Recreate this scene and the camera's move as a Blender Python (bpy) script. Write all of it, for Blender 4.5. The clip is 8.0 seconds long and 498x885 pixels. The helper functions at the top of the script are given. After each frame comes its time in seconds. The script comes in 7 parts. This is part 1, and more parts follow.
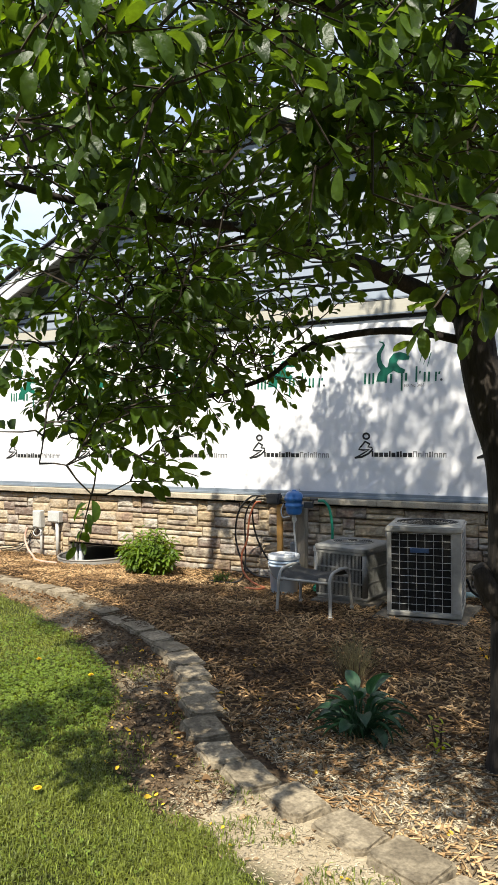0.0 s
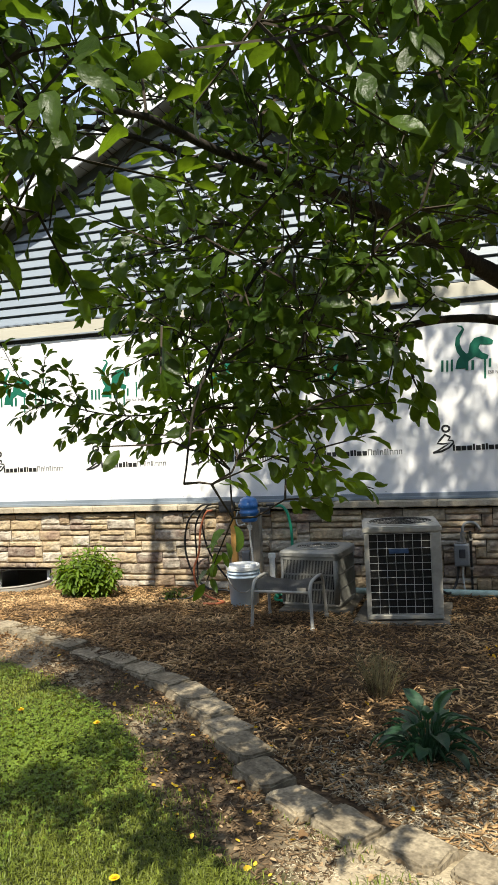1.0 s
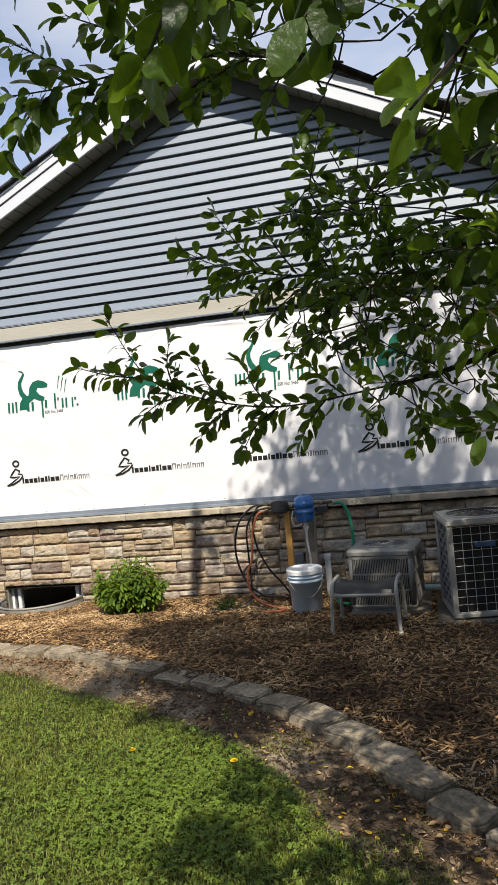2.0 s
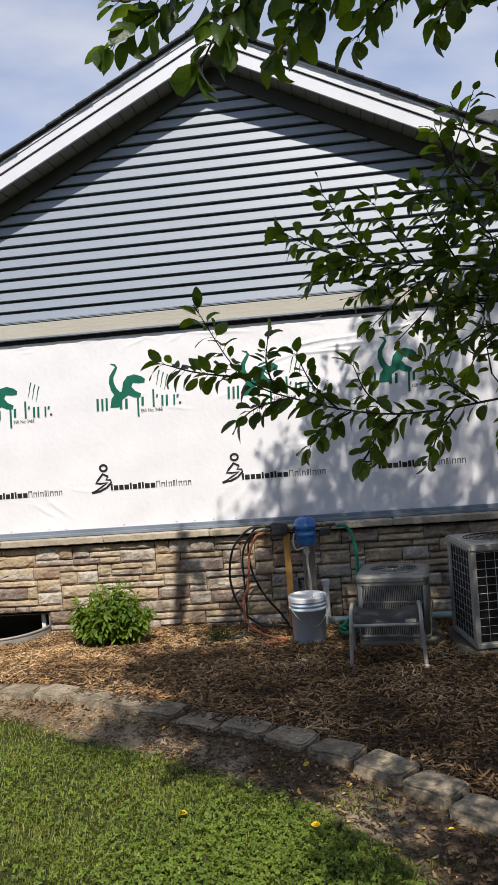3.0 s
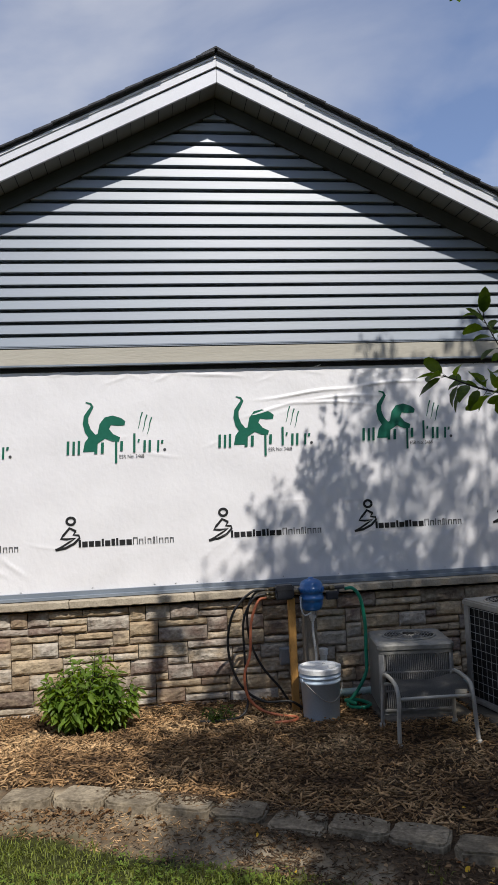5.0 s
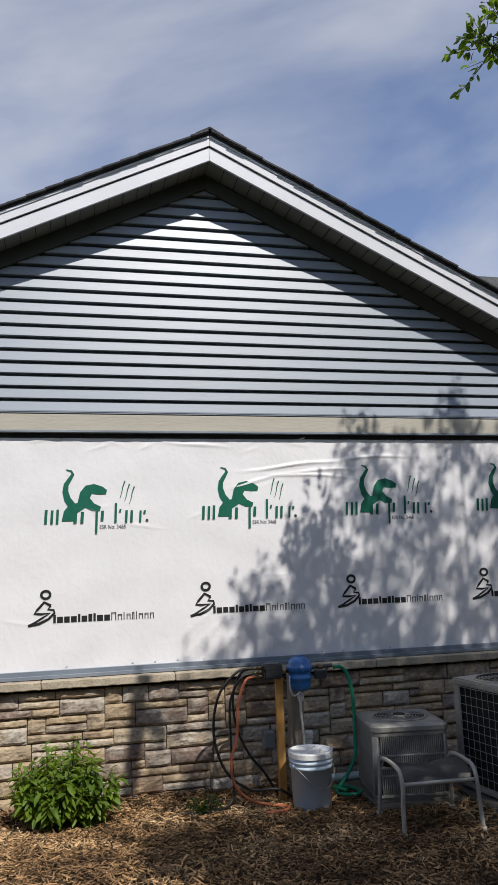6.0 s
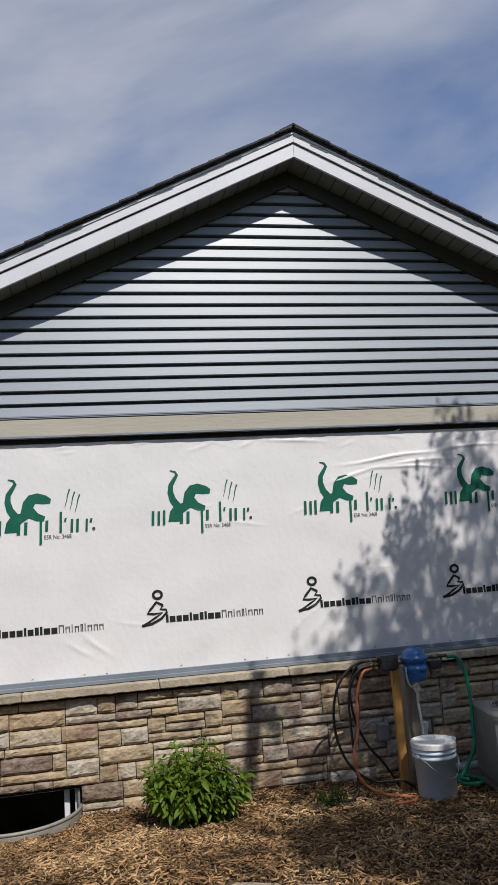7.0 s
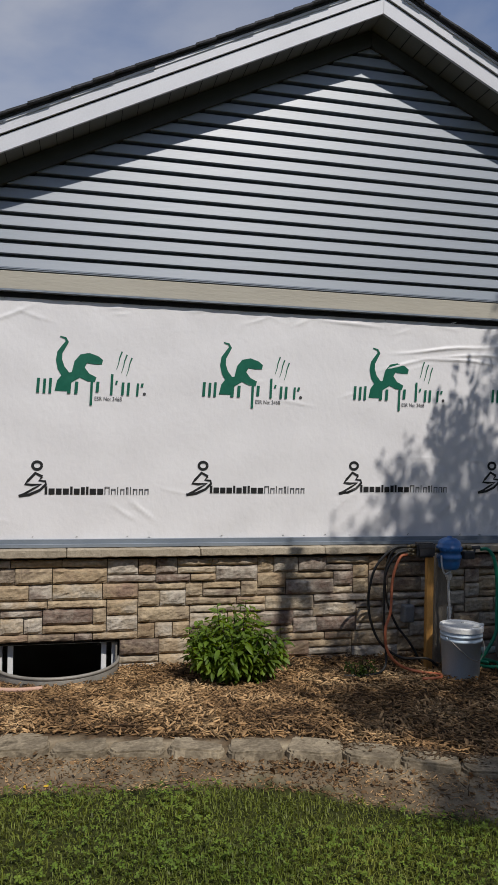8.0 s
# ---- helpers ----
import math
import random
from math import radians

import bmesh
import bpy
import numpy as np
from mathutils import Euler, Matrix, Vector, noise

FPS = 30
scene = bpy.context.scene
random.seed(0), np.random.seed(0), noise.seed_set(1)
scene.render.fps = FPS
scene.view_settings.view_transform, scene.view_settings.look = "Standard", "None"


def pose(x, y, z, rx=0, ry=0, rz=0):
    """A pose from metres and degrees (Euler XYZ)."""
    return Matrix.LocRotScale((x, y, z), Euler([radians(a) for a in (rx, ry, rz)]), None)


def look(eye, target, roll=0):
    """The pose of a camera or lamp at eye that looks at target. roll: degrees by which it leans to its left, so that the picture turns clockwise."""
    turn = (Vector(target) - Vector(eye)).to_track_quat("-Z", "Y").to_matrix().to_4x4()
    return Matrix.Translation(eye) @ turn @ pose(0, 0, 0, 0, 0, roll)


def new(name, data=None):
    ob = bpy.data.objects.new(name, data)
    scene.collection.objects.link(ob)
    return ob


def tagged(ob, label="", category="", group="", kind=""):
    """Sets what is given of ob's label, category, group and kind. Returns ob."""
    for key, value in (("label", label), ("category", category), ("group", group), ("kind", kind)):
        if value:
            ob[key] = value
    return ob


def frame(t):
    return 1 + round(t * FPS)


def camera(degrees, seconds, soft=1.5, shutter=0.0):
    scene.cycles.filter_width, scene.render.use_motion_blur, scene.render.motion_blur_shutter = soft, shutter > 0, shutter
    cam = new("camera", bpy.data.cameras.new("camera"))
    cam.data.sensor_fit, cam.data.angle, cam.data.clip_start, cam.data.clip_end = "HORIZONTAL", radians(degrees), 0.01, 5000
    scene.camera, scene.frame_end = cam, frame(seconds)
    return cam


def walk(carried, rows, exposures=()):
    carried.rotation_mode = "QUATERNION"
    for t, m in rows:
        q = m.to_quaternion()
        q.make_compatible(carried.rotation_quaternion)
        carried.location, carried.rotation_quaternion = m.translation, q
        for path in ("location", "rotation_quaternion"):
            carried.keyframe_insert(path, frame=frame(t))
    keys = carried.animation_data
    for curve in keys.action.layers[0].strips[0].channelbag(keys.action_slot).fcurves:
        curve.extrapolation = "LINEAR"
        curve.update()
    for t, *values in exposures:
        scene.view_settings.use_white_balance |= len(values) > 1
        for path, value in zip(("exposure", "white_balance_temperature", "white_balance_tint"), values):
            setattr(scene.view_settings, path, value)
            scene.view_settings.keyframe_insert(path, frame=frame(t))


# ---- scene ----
cam = camera(36.8, 8.0, soft=1.0)
PATH = [
    (0, (0.389, 0.383, 1.563), (-0.548, 2.149, 1.511), -0.7),
    (0.5, (-0.052, 0.434, 1.544), (-0.763, 2.303, 1.5), -2.2),
    (1, (-0.538, 0.426, 1.587), (-1.124, 2.338, 1.532), -3.0),
    (1.5, (-1.002, 0.453, 1.593), (-1.506, 2.387, 1.531), -3.7),
    (2, (-1.467, 0.629, 1.613), (-1.927, 2.574, 1.545), -5.7),
    (2.2, (-1.661, 0.624, 1.63), (-2.146, 2.562, 1.552), -5.1),
    (3.3, (-2.458, 1.046, 1.612), (-2.616, 3.04, 1.6), -4.0),
    (3.5, (-2.642, 1.09, 1.576), (-2.836, 3.081, 1.574), -2.8),
    (4, (-2.948, 1.198, 1.555), (-2.932, 3.196, 1.626), -2.0),
    (4.2, (-3.037, 1.282, 1.538), (-2.974, 3.279, 1.624), -2.6),
    (5.3, (-3.719, 1.522, 1.596), (-3.399, 3.488, 1.774), -2.1),
    (5.5, (-3.763, 1.584, 1.551), (-3.413, 3.535, 1.82), -2.1),
    (6, (-4.004, 1.617, 1.577), (-3.545, 3.538, 1.893), -1.9),
    (6.5, (-4.244, 1.573, 1.564), (-3.853, 3.502, 1.918), -3.9),
    (7, (-4.521, 1.707, 1.587), (-4.136, 3.644, 1.9), -4.0),
    (7.1, (-4.560, 1.745, 1.583), (-4.212, 3.690, 1.893), -3.9),
    (7.2, (-4.592, 1.786, 1.575), (-4.285, 3.741, 1.864), -3.2),
    (7.5, (-4.697, 1.84, 1.517), (-4.405, 3.812, 1.689), -1.6),
    (8, (-5.038, 1.889, 1.543), (-4.594, 3.839, 1.553), 1.1),
]
walk(cam, [(t, look(eye, target, roll)) for t, eye, target, roll in PATH],
     [(0, 0.62, 6850, 5), (0.5, 0.58, 6950, 4), (1.0, 0.64, 7100, 3), (1.5, 0.44, 7100, 3), (2.0, 0.18, 6850, 8), (2.4, 0.06, 6700, 10), (3.5, -0.08, 6500, 10), (4.2, -0.24, 6450, 10), (5.5, -0.30, 6450, 10), (6.5, -0.38, 6450, 10), (7.2, -0.54, 6500, 10), (8, -0.72, 6500, 10)])

# ---- world, sun, exposure ----
SUN = Vector((0.065, -0.25, 0.322)).normalized()
world = bpy.data.worlds.new("sky")
scene.world = world
world.use_nodes = True
wn, wl = world.node_tree.nodes, world.node_tree.links
wn.clear()
sky = wn.new("ShaderNodeTexSky")
sky.sky_type = "NISHITA"
sky.sun_disc = False
sky.sun_elevation = math.asin(SUN.z)
sky.sun_rotation = math.atan2(SUN.x, SUN.y)
sky.air_density, sky.dust_density, sky.ozone_density = 1.0, 0.1, 1.2
coords = wn.new("ShaderNodeTexCoord")
turned = wn.new("ShaderNodeMapping")
turned.inputs["Rotation"].default_value = (0.5, 0.35, 1.2)
turned.inputs["Scale"].default_value = (1.2, 1.9, 3.2)
wl.new(coords.outputs["Generated"], turned.inputs["Vector"])
cloud = wn.new("ShaderNodeTexNoise")
cloud.inputs["Scale"].default_value = 1.25
cloud.inputs["Detail"].default_value = 7
cloud.inputs["Roughness"].default_value = 0.5
cloud.inputs["Distortion"].default_value = 0.35
wl.new(turned.outputs["Vector"], cloud.inputs["Vector"])
cramp = wn.new("ShaderNodeValToRGB")
cramp.color_ramp.elements[0].position = 0.39
cramp.color_ramp.elements[0].color = (0.12, 0.12, 0.12, 1)
cramp.color_ramp.elements[1].position = 0.63
cramp.color_ramp.elements[1].color = (0.88, 0.88, 0.88, 1)
wl.new(cloud.outputs["Fac"], cramp.inputs["Fac"])
cmix = wn.new("ShaderNodeMixRGB")
cmix.inputs["Color2"].default_value = (15.8, 16.2, 17.7, 1)
wl.new(cramp.outputs["Color"], cmix.inputs["Fac"])
deep = wn.new("ShaderNodeMixRGB")
deep.blend_type = "MULTIPLY"
deep.inputs["Fac"].default_value = 1.0
deep.inputs["Color2"].default_value = (2.5, 2.75, 3.3, 1)
wl.new(sky.outputs["Color"], deep.inputs["Color1"])
wl.new(deep.outputs["Color"], cmix.inputs["Color1"])
bg = wn.new("ShaderNodeBackground")
bg.inputs["Strength"].default_value = 0.050
wl.new(cmix.outputs["Color"], bg.inputs["Color"])
wout = wn.new("ShaderNodeOutputWorld")
wl.new(bg.outputs["Background"], wout.inputs["Surface"])

sun = new("sun", bpy.data.lights.new("sun", "SUN"))
sun.data.energy = 5.5
sun.data.angle = radians(0.55)
sun.data.color = (1.0, 0.955, 0.89)
sun.matrix_world = Matrix.Translation((0, -6, 12)) @ SUN.to_track_quat("Z", "Y").to_matrix().to_4x4()

# ---- materials ----


def material(name, colors, scale=6.0, rough=0.7, metal=0.0, bump=0.25, bump_scale=70.0, fine=0.25, fine_scale=90.0,
             stretch=(1, 1, 1), vary=0.0, island=False, pick=False, translucent=0.0, spec=0.4, detail=5.0, coat=0.0, through_light=3.4):
    """Colours mixed by a broad noise, a fine grain over it, relief, and a change from piece to piece."""
    m = bpy.data.materials.new(name)
    m.use_nodes = True
    n, l = m.node_tree.nodes, m.node_tree.links
    bsdf = n["Principled BSDF"]
    tc = n.new("ShaderNodeTexCoord")
    mp = n.new("ShaderNodeMapping")
    mp.inputs["Scale"].default_value = stretch
    l.new(tc.outputs["Object"], mp.inputs["Vector"])
    seed = None
    if island:
        seed = n.new("ShaderNodeNewGeometry").outputs["Random Per Island"]
    elif vary or pick:
        seed = n.new("ShaderNodeObjectInfo").outputs["Random"]
    vec = mp.outputs["Vector"]
    if seed is not None and not island:
        off = n.new("ShaderNodeMath")
        off.operation = "MULTIPLY"
        off.inputs[1].default_value = 37.0
        l.new(seed, off.inputs[0])
        add = n.new("ShaderNodeVectorMath")
        add.operation = "ADD"
        l.new(vec, add.inputs[0])
        l.new(off.outputs[0], add.inputs[1])
        vec = add.outputs[0]
    broad = n.new("ShaderNodeTexNoise")
    broad.inputs["Scale"].default_value = scale
    broad.inputs["Detail"].default_value = detail
    broad.inputs["Roughness"].default_value = 0.6
    l.new(vec, broad.inputs["Vector"])
    ramp = n.new("ShaderNodeValToRGB")
    els = ramp.color_ramp.elements
    while len(els) < len(colors):
        els.new(0.5)
    lo, hi = (0.0, 1.0) if pick else (0.3, 0.7)
    for k, c in enumerate(colors):
        els[k].position = lo + (hi - lo) * k / max(1, len(colors) - 1)
        els[k].color = (*c, 1)
    if pick:
        mixer = n.new("ShaderNodeMath")
        mixer.operation = "MULTIPLY_ADD"
        mixer.inputs[1].default_value = 0.35
        l.new(broad.outputs["Fac"], mixer.inputs[0])
        sub = n.new("ShaderNodeMath")
        sub.operation = "MULTIPLY_ADD"
        sub.inputs[1].default_value = 0.98
        sub.inputs[2].default_value = -0.17
        l.new(seed, sub.inputs[0])
        l.new(sub.outputs[0], mixer.inputs[2])
        l.new(mixer.outputs[0], ramp.inputs["Fac"])
    else:
        l.new(broad.outputs["Fac"], ramp.inputs["Fac"])
    grain = n.new("ShaderNodeTexNoise")
    grain.inputs["Scale"].default_value = fine_scale
    grain.inputs["Detail"].default_value = 4
    l.new(vec, grain.inputs["Vector"])
    rng = n.new("ShaderNodeMapRange")
    rng.inputs["From Min"].default_value = 0.25
    rng.inputs["From Max"].default_value = 0.75
    rng.inputs["To Min"].default_value = 1 - fine
    rng.inputs["To Max"].default_value = 1 + fine
    l.new(grain.outputs["Fac"], rng.inputs["Value"])
    hsv = n.new("ShaderNodeHueSaturation")
    l.new(ramp.outputs["Color"], hsv.inputs["Color"])
    value = rng.outputs["Result"]
    if vary and seed is not None:
        vr = n.new("ShaderNodeMapRange")
        vr.inputs["To Min"].default_value = 1 - vary
        vr.inputs["To Max"].default_value = 1 + vary
        l.new(seed, vr.inputs["Value"])
        mul = n.new("ShaderNodeMath")
        mul.operation = "MULTIPLY"
        l.new(vr.outputs["Result"], mul.inputs[0])
        l.new(value, mul.inputs[1])
        value = mul.outputs[0]
    l.new(value, hsv.inputs["Value"])
    l.new(hsv.outputs["Color"], bsdf.inputs["Base Color"])
    bsdf.inputs["Metallic"].default_value = metal
    bsdf.inputs["Specular IOR Level"].default_value = spec
    bsdf.inputs["Coat Weight"].default_value = coat
    rr = n.new("ShaderNodeMapRange")
    rr.inputs["To Min"].default_value = max(0.03, rough - 0.1)
    rr.inputs["To Max"].default_value = min(1.0, rough + 0.1)
    l.new(broad.outputs["Fac"], rr.inputs["Value"])
    l.new(rr.outputs["Result"], bsdf.inputs["Roughness"])
    if bump:
        bn = n.new("ShaderNodeTexNoise")
        bn.inputs["Scale"].default_value = bump_scale
        bn.inputs["Detail"].default_value = 5
        l.new(vec, bn.inputs["Vector"])
        bp = n.new("ShaderNodeBump")
        bp.inputs["Strength"].default_value = bump
        bp.inputs["Distance"].default_value = 0.01
        l.new(bn.outputs["Fac"], bp.inputs["Height"])
        l.new(bp.outputs["Normal"], bsdf.inputs["Normal"])
    if translucent:
        tr = n.new("ShaderNodeBsdfTranslucent")
        boost = n.new("ShaderNodeHueSaturation")
        boost.inputs["Hue"].default_value = 0.474
        boost.inputs["Saturation"].default_value = 1.15
        boost.inputs["Value"].default_value = through_light
        l.new(hsv.outputs["Color"], boost.inputs["Color"])
        l.new(boost.outputs["Color"], tr.inputs["Color"])
        mix = n.new("ShaderNodeMixShader")
        mix.inputs[0].default_value = translucent
        l.new(bsdf.outputs[0], mix.inputs[1])
        l.new(tr.outputs[0], mix.inputs[2])
        l.new(mix.outputs[0], n["Material Output"].inputs["Surface"])
    return m


M_WRAP = material("woven white wrap", [(0.755, 0.738, 0.742), (0.815, 0.80, 0.802)], 2.5, 0.42, bump=0.26, bump_scale=26, fine=0.04, fine_scale=200, spec=0.35, stretch=(1, 1, 0.8))
M_GREEN = material("green print", [(0.006, 0.105, 0.065), (0.008, 0.13, 0.08)], 20, 0.45, bump=0, fine=0.1)
M_BLACK = material("black print", [(0.012, 0.012, 0.013), (0.02, 0.02, 0.02)], 20, 0.5, bump=0, fine=0.1)
M_GREYPRINT = material("grey print", [(0.05, 0.05, 0.055), (0.08, 0.08, 0.08)], 20, 0.5, bump=0, fine=0.1)
M_STONE = material("cast stone veneer", [(0.27, 0.19, 0.115), (0.46, 0.36, 0.235), (0.14, 0.10, 0.076), (0.48, 0.405, 0.30), (0.34, 0.25, 0.155), (0.47, 0.415, 0.34), (0.17, 0.115, 0.088), (0.44, 0.39, 0.32), (0.40, 0.30, 0.185), (0.26, 0.175, 0.125)], 7, 0.88, bump=1.0, bump_scale=30, fine=0.30, fine_scale=40, pick=True, stretch=(1, 1, 1.25))
M_CAP = material("cast stone ledge", [(0.33, 0.275, 0.20), (0.45, 0.385, 0.29)], 5, 0.85, bump=0.7, bump_scale=40, fine=0.2, vary=0.08)
M_MORTAR = material("dark mortar", [(0.012, 0.010, 0.009), (0.034, 0.029, 0.025)], 12, 0.95, bump=0.5)
M_FLASH = material("grey flashing metal", [(0.20, 0.235, 0.28), (0.28, 0.315, 0.36)], 3, 0.4, 0.25, bump=0.1, bump_scale=8, fine=0.06)
M_TRIM = material("beige textured trim board", [(0.41, 0.38, 0.315), (0.47, 0.44, 0.37)], 3, 0.65, bump=0.22, bump_scale=26, fine=0.03, stretch=(0.45, 1, 2.2))
# near black that stands in for the shade inside gaps and grooves
M_GAP_SHADE = material("near black shade in gaps and grooves", [(0.012, 0.012, 0.013), (0.03, 0.03, 0.03)], 10, 0.8, bump=0.2)
M_SIDING = material("blue grey vinyl siding", [(0.230, 0.264, 0.312), (0.266, 0.300, 0.348)], 0.9, 0.44, bump=0.03, bump_scale=30, fine=0.03, fine_scale=60, stretch=(0.3, 1, 2), vary=0.04, spec=0.95)
M_WHITE = material("white painted aluminium", [(0.63, 0.635, 0.67), (0.70, 0.705, 0.74)], 2, 0.4, bump=0.08, bump_scale=12, fine=0.04, spec=0.5)
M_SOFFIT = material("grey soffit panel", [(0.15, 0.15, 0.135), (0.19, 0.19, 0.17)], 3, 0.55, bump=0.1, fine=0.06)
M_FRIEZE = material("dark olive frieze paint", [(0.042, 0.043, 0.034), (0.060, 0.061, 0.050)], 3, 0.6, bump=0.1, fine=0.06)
M_SHINGLE = material("dark asphalt shingles", [(0.035, 0.036, 0.04), (0.075, 0.075, 0.08)], 14, 0.95, bump=0.8, bump_scale=160, fine=0.5, fine_scale=220, vary=0.3)
M_SHINGLE2 = material("light grey asphalt shingles", [(0.13, 0.135, 0.135), (0.21, 0.215, 0.21)], 14, 0.95, bump=0.8, bump_scale=160, fine=0.5, fine_scale=220, vary=0.3)
M_VINYL = material("white vinyl window frame", [(0.72, 0.72, 0.72), (0.78, 0.78, 0.78)], 4, 0.4, bump=0.05, fine=0.05)
M_GALV = material("weathered galvanised steel", [(0.20, 0.185, 0.16), (0.34, 0.32, 0.285)], 5, 0.55, 0.2, bump=0.2, bump_scale=30, fine=0.15)
M_CASING = material("grey enamelled steel casing", [(0.20, 0.195, 0.176), (0.285, 0.275, 0.252)], 5, 0.5, 0.1, bump=0.12, bump_scale=40, fine=0.12, fine_scale=40)
M_CASING2 = material("light grey weathered casing", [(0.30, 0.28, 0.24), (0.42, 0.395, 0.345)], 4, 0.55, 0.1, bump=0.15, bump_scale=40, fine=0.15, fine_scale=30)
M_COIL = material("dark condenser fins", [(0.010, 0.010, 0.010), (0.028, 0.026, 0.022)], 30, 0.6, 0.4, bump=0.6, bump_scale=150, fine=0.4, stretch=(6, 6, 0.4))
M_BADGE = material("blue maker plate", [(0.03, 0.06, 0.13), (0.05, 0.09, 0.17)], 30, 0.4, bump=0.05)
M_WIRE = material("pale coated wire grille", [(0.42, 0.42, 0.40), (0.52, 0.52, 0.5)], 10, 0.45, 0.3, bump=0)
M_ALU = material("silver grey powder coated tube", [(0.32, 0.305, 0.27), (0.42, 0.40, 0.36)], 6, 0.45, 0.2, bump=0.08, fine=0.1)
M_SLING = material("dark grey sling fabric", [(0.10, 0.097, 0.09), (0.15, 0.145, 0.135)], 8, 0.8, bump=0.4, bump_scale=300, fine=0.25, fine_scale=200)
M_PLASTIC = material("pale blue grey bucket plastic", [(0.50, 0.60, 0.70), (0.58, 0.68, 0.77)], 3, 0.4, bump=0.06, fine=0.07, spec=0.5)
M_LID = material("dirty white lid plastic", [(0.70, 0.70, 0.68), (0.84, 0.84, 0.82)], 7, 0.45, bump=0.1, fine=0.12)
M_BLUE = material("blue filter housing plastic", [(0.012, 0.105, 0.33), (0.018, 0.14, 0.40)], 6, 0.3, bump=0.05, fine=0.08, spec=0.6)
M_RUBBER = material("black rubber hose", [(0.012, 0.012, 0.012), (0.025, 0.024, 0.023)], 10, 0.45, bump=0.1, fine=0.15)
M_ORANGE = material("faded orange hose", [(0.36, 0.10, 0.045), (0.46, 0.15, 0.07)], 8, 0.5, bump=0.1, fine=0.12)
M_HOSE = material("green garden hose", [(0.01, 0.20, 0.11), (0.015, 0.26, 0.15)], 8, 0.4, bump=0.1, fine=0.1)
M_TUBE = material("clear grey tube", [(0.42, 0.42, 0.40), (0.52, 0.52, 0.5)], 8, 0.4, bump=0.05)
M_BRASS = material("dull brass fitting", [(0.17, 0.135, 0.08), (0.25, 0.20, 0.125)], 12, 0.4, 0.8, bump=0.1)
M_BLACKPL = material("black plastic valve body", [(0.03, 0.03, 0.034), (0.055, 0.055, 0.06)], 12, 0.5, bump=0.1, fine=0.15)
M_WOODY = material("yellow treated pine", [(0.40, 0.20, 0.05), (0.52, 0.28, 0.08)], 4, 0.7, bump=0.3, bump_scale=30, fine=0.2, stretch=(6, 6, 0.5))
M_WOODG = material("weathered grey post", [(0.20, 0.17, 0.13), (0.33, 0.285, 0.225)], 5, 0.85, bump=0.6, bump_scale=30, fine=0.3, stretch=(8, 8, 0.5))
M_BOX = material("grey utility box metal", [(0.20, 0.21, 0.215), (0.27, 0.28, 0.285)], 6, 0.5, 0.2, bump=0.08, fine=0.1)
M_CONDUIT = material("pale grey conduit", [(0.48, 0.47, 0.44), (0.58, 0.57, 0.54)], 6, 0.5, 0.1, bump=0.1, fine=0.12)
M_TEAL = material("pale teal drain pipe", [(0.33, 0.45, 0.41), (0.42, 0.53, 0.49)], 6, 0.55, bump=0.1, fine=0.15)
M_PINK = material("sun bleached salmon hose", [(0.50, 0.30, 0.22), (0.60, 0.40, 0.31)], 6, 0.6, bump=0.1, fine=0.12)
M_CONCRETE = material("grey concrete pad", [(0.10, 0.085, 0.065), (0.17, 0.148, 0.115)], 7, 0.9, bump=0.6, bump_scale=60, fine=0.25)
M_BLOCK = material("rough concrete edging block", [(0.098, 0.078, 0.054), (0.292, 0.240, 0.167), (0.168, 0.136, 0.095), (0.252, 0.206, 0.143)], 9, 0.95, bump=0.8, bump_scale=30, fine=0.35, fine_scale=70, vary=0.2, spec=0.12)
M_BARK = material("dark fissured bark", [(0.013, 0.010, 0.008), (0.038, 0.030, 0.023)], 9, 0.95, bump=1.0, bump_scale=26, fine=0.4, fine_scale=50, stretch=(2.5, 2.5, 0.6))
M_TWIG = material("brown twig bark", [(0.028, 0.020, 0.014), (0.055, 0.041, 0.029)], 20, 0.9, bump=0.2, fine=0.2)
M_LEAF = material("glossy green leaves", [(0.021, 0.042, 0.010), (0.054, 0.094, 0.014)], 3, 0.36, bump=0.3, bump_scale=70, fine=0.22, vary=0.35, island=True, translucent=0.44, spec=0.30, through_light=3.9)
M_BUSH = material("bright shrub leaves", [(0.042, 0.086, 0.009), (0.125, 0.190, 0.020)], 6, 0.5, bump=0.15, fine=0.15, vary=0.3, island=True, translucent=0.25, spec=0.35)
M_HOSTA = material("dark green broad leaf", [(0.018, 0.055, 0.026), (0.032, 0.085, 0.038)], 9, 0.45, bump=0.3, bump_scale=60, fine=0.15, vary=0.2, translucent=0.12, spec=0.45, stretch=(1, 5, 1))
M_SKY_BLOCK = material("dark green of the unseen sky blocker", [(0.02, 0.035, 0.012), (0.05, 0.075, 0.022)], 2.5, 0.95, bump=0.5, bump_scale=8, fine=0.4, fine_scale=6)
M_SEED = material("yellow green seedling leaves", [(0.25, 0.32, 0.03), (0.36, 0.40, 0.05)], 12, 0.5, bump=0.1, island=True, vary=0.2, translucent=0.3)
M_DRY = material("dry brown stems", [(0.075, 0.050, 0.028), (0.15, 0.105, 0.06)], 12, 0.85, bump=0.1, island=True, vary=0.3)
M_STEM = material("pale tan dry stems", [(0.19, 0.16, 0.07), (0.30, 0.25, 0.12)], 12, 0.8, bump=0.1, island=True, vary=0.3)
M_GRASS = material("lawn grass blades", [(0.080, 0.112, 0.014), (0.165, 0.182, 0.032)], 1.6, 0.5, bump=0, fine=0.2, vary=0.5, island=True, translucent=0.14, spec=0.3)
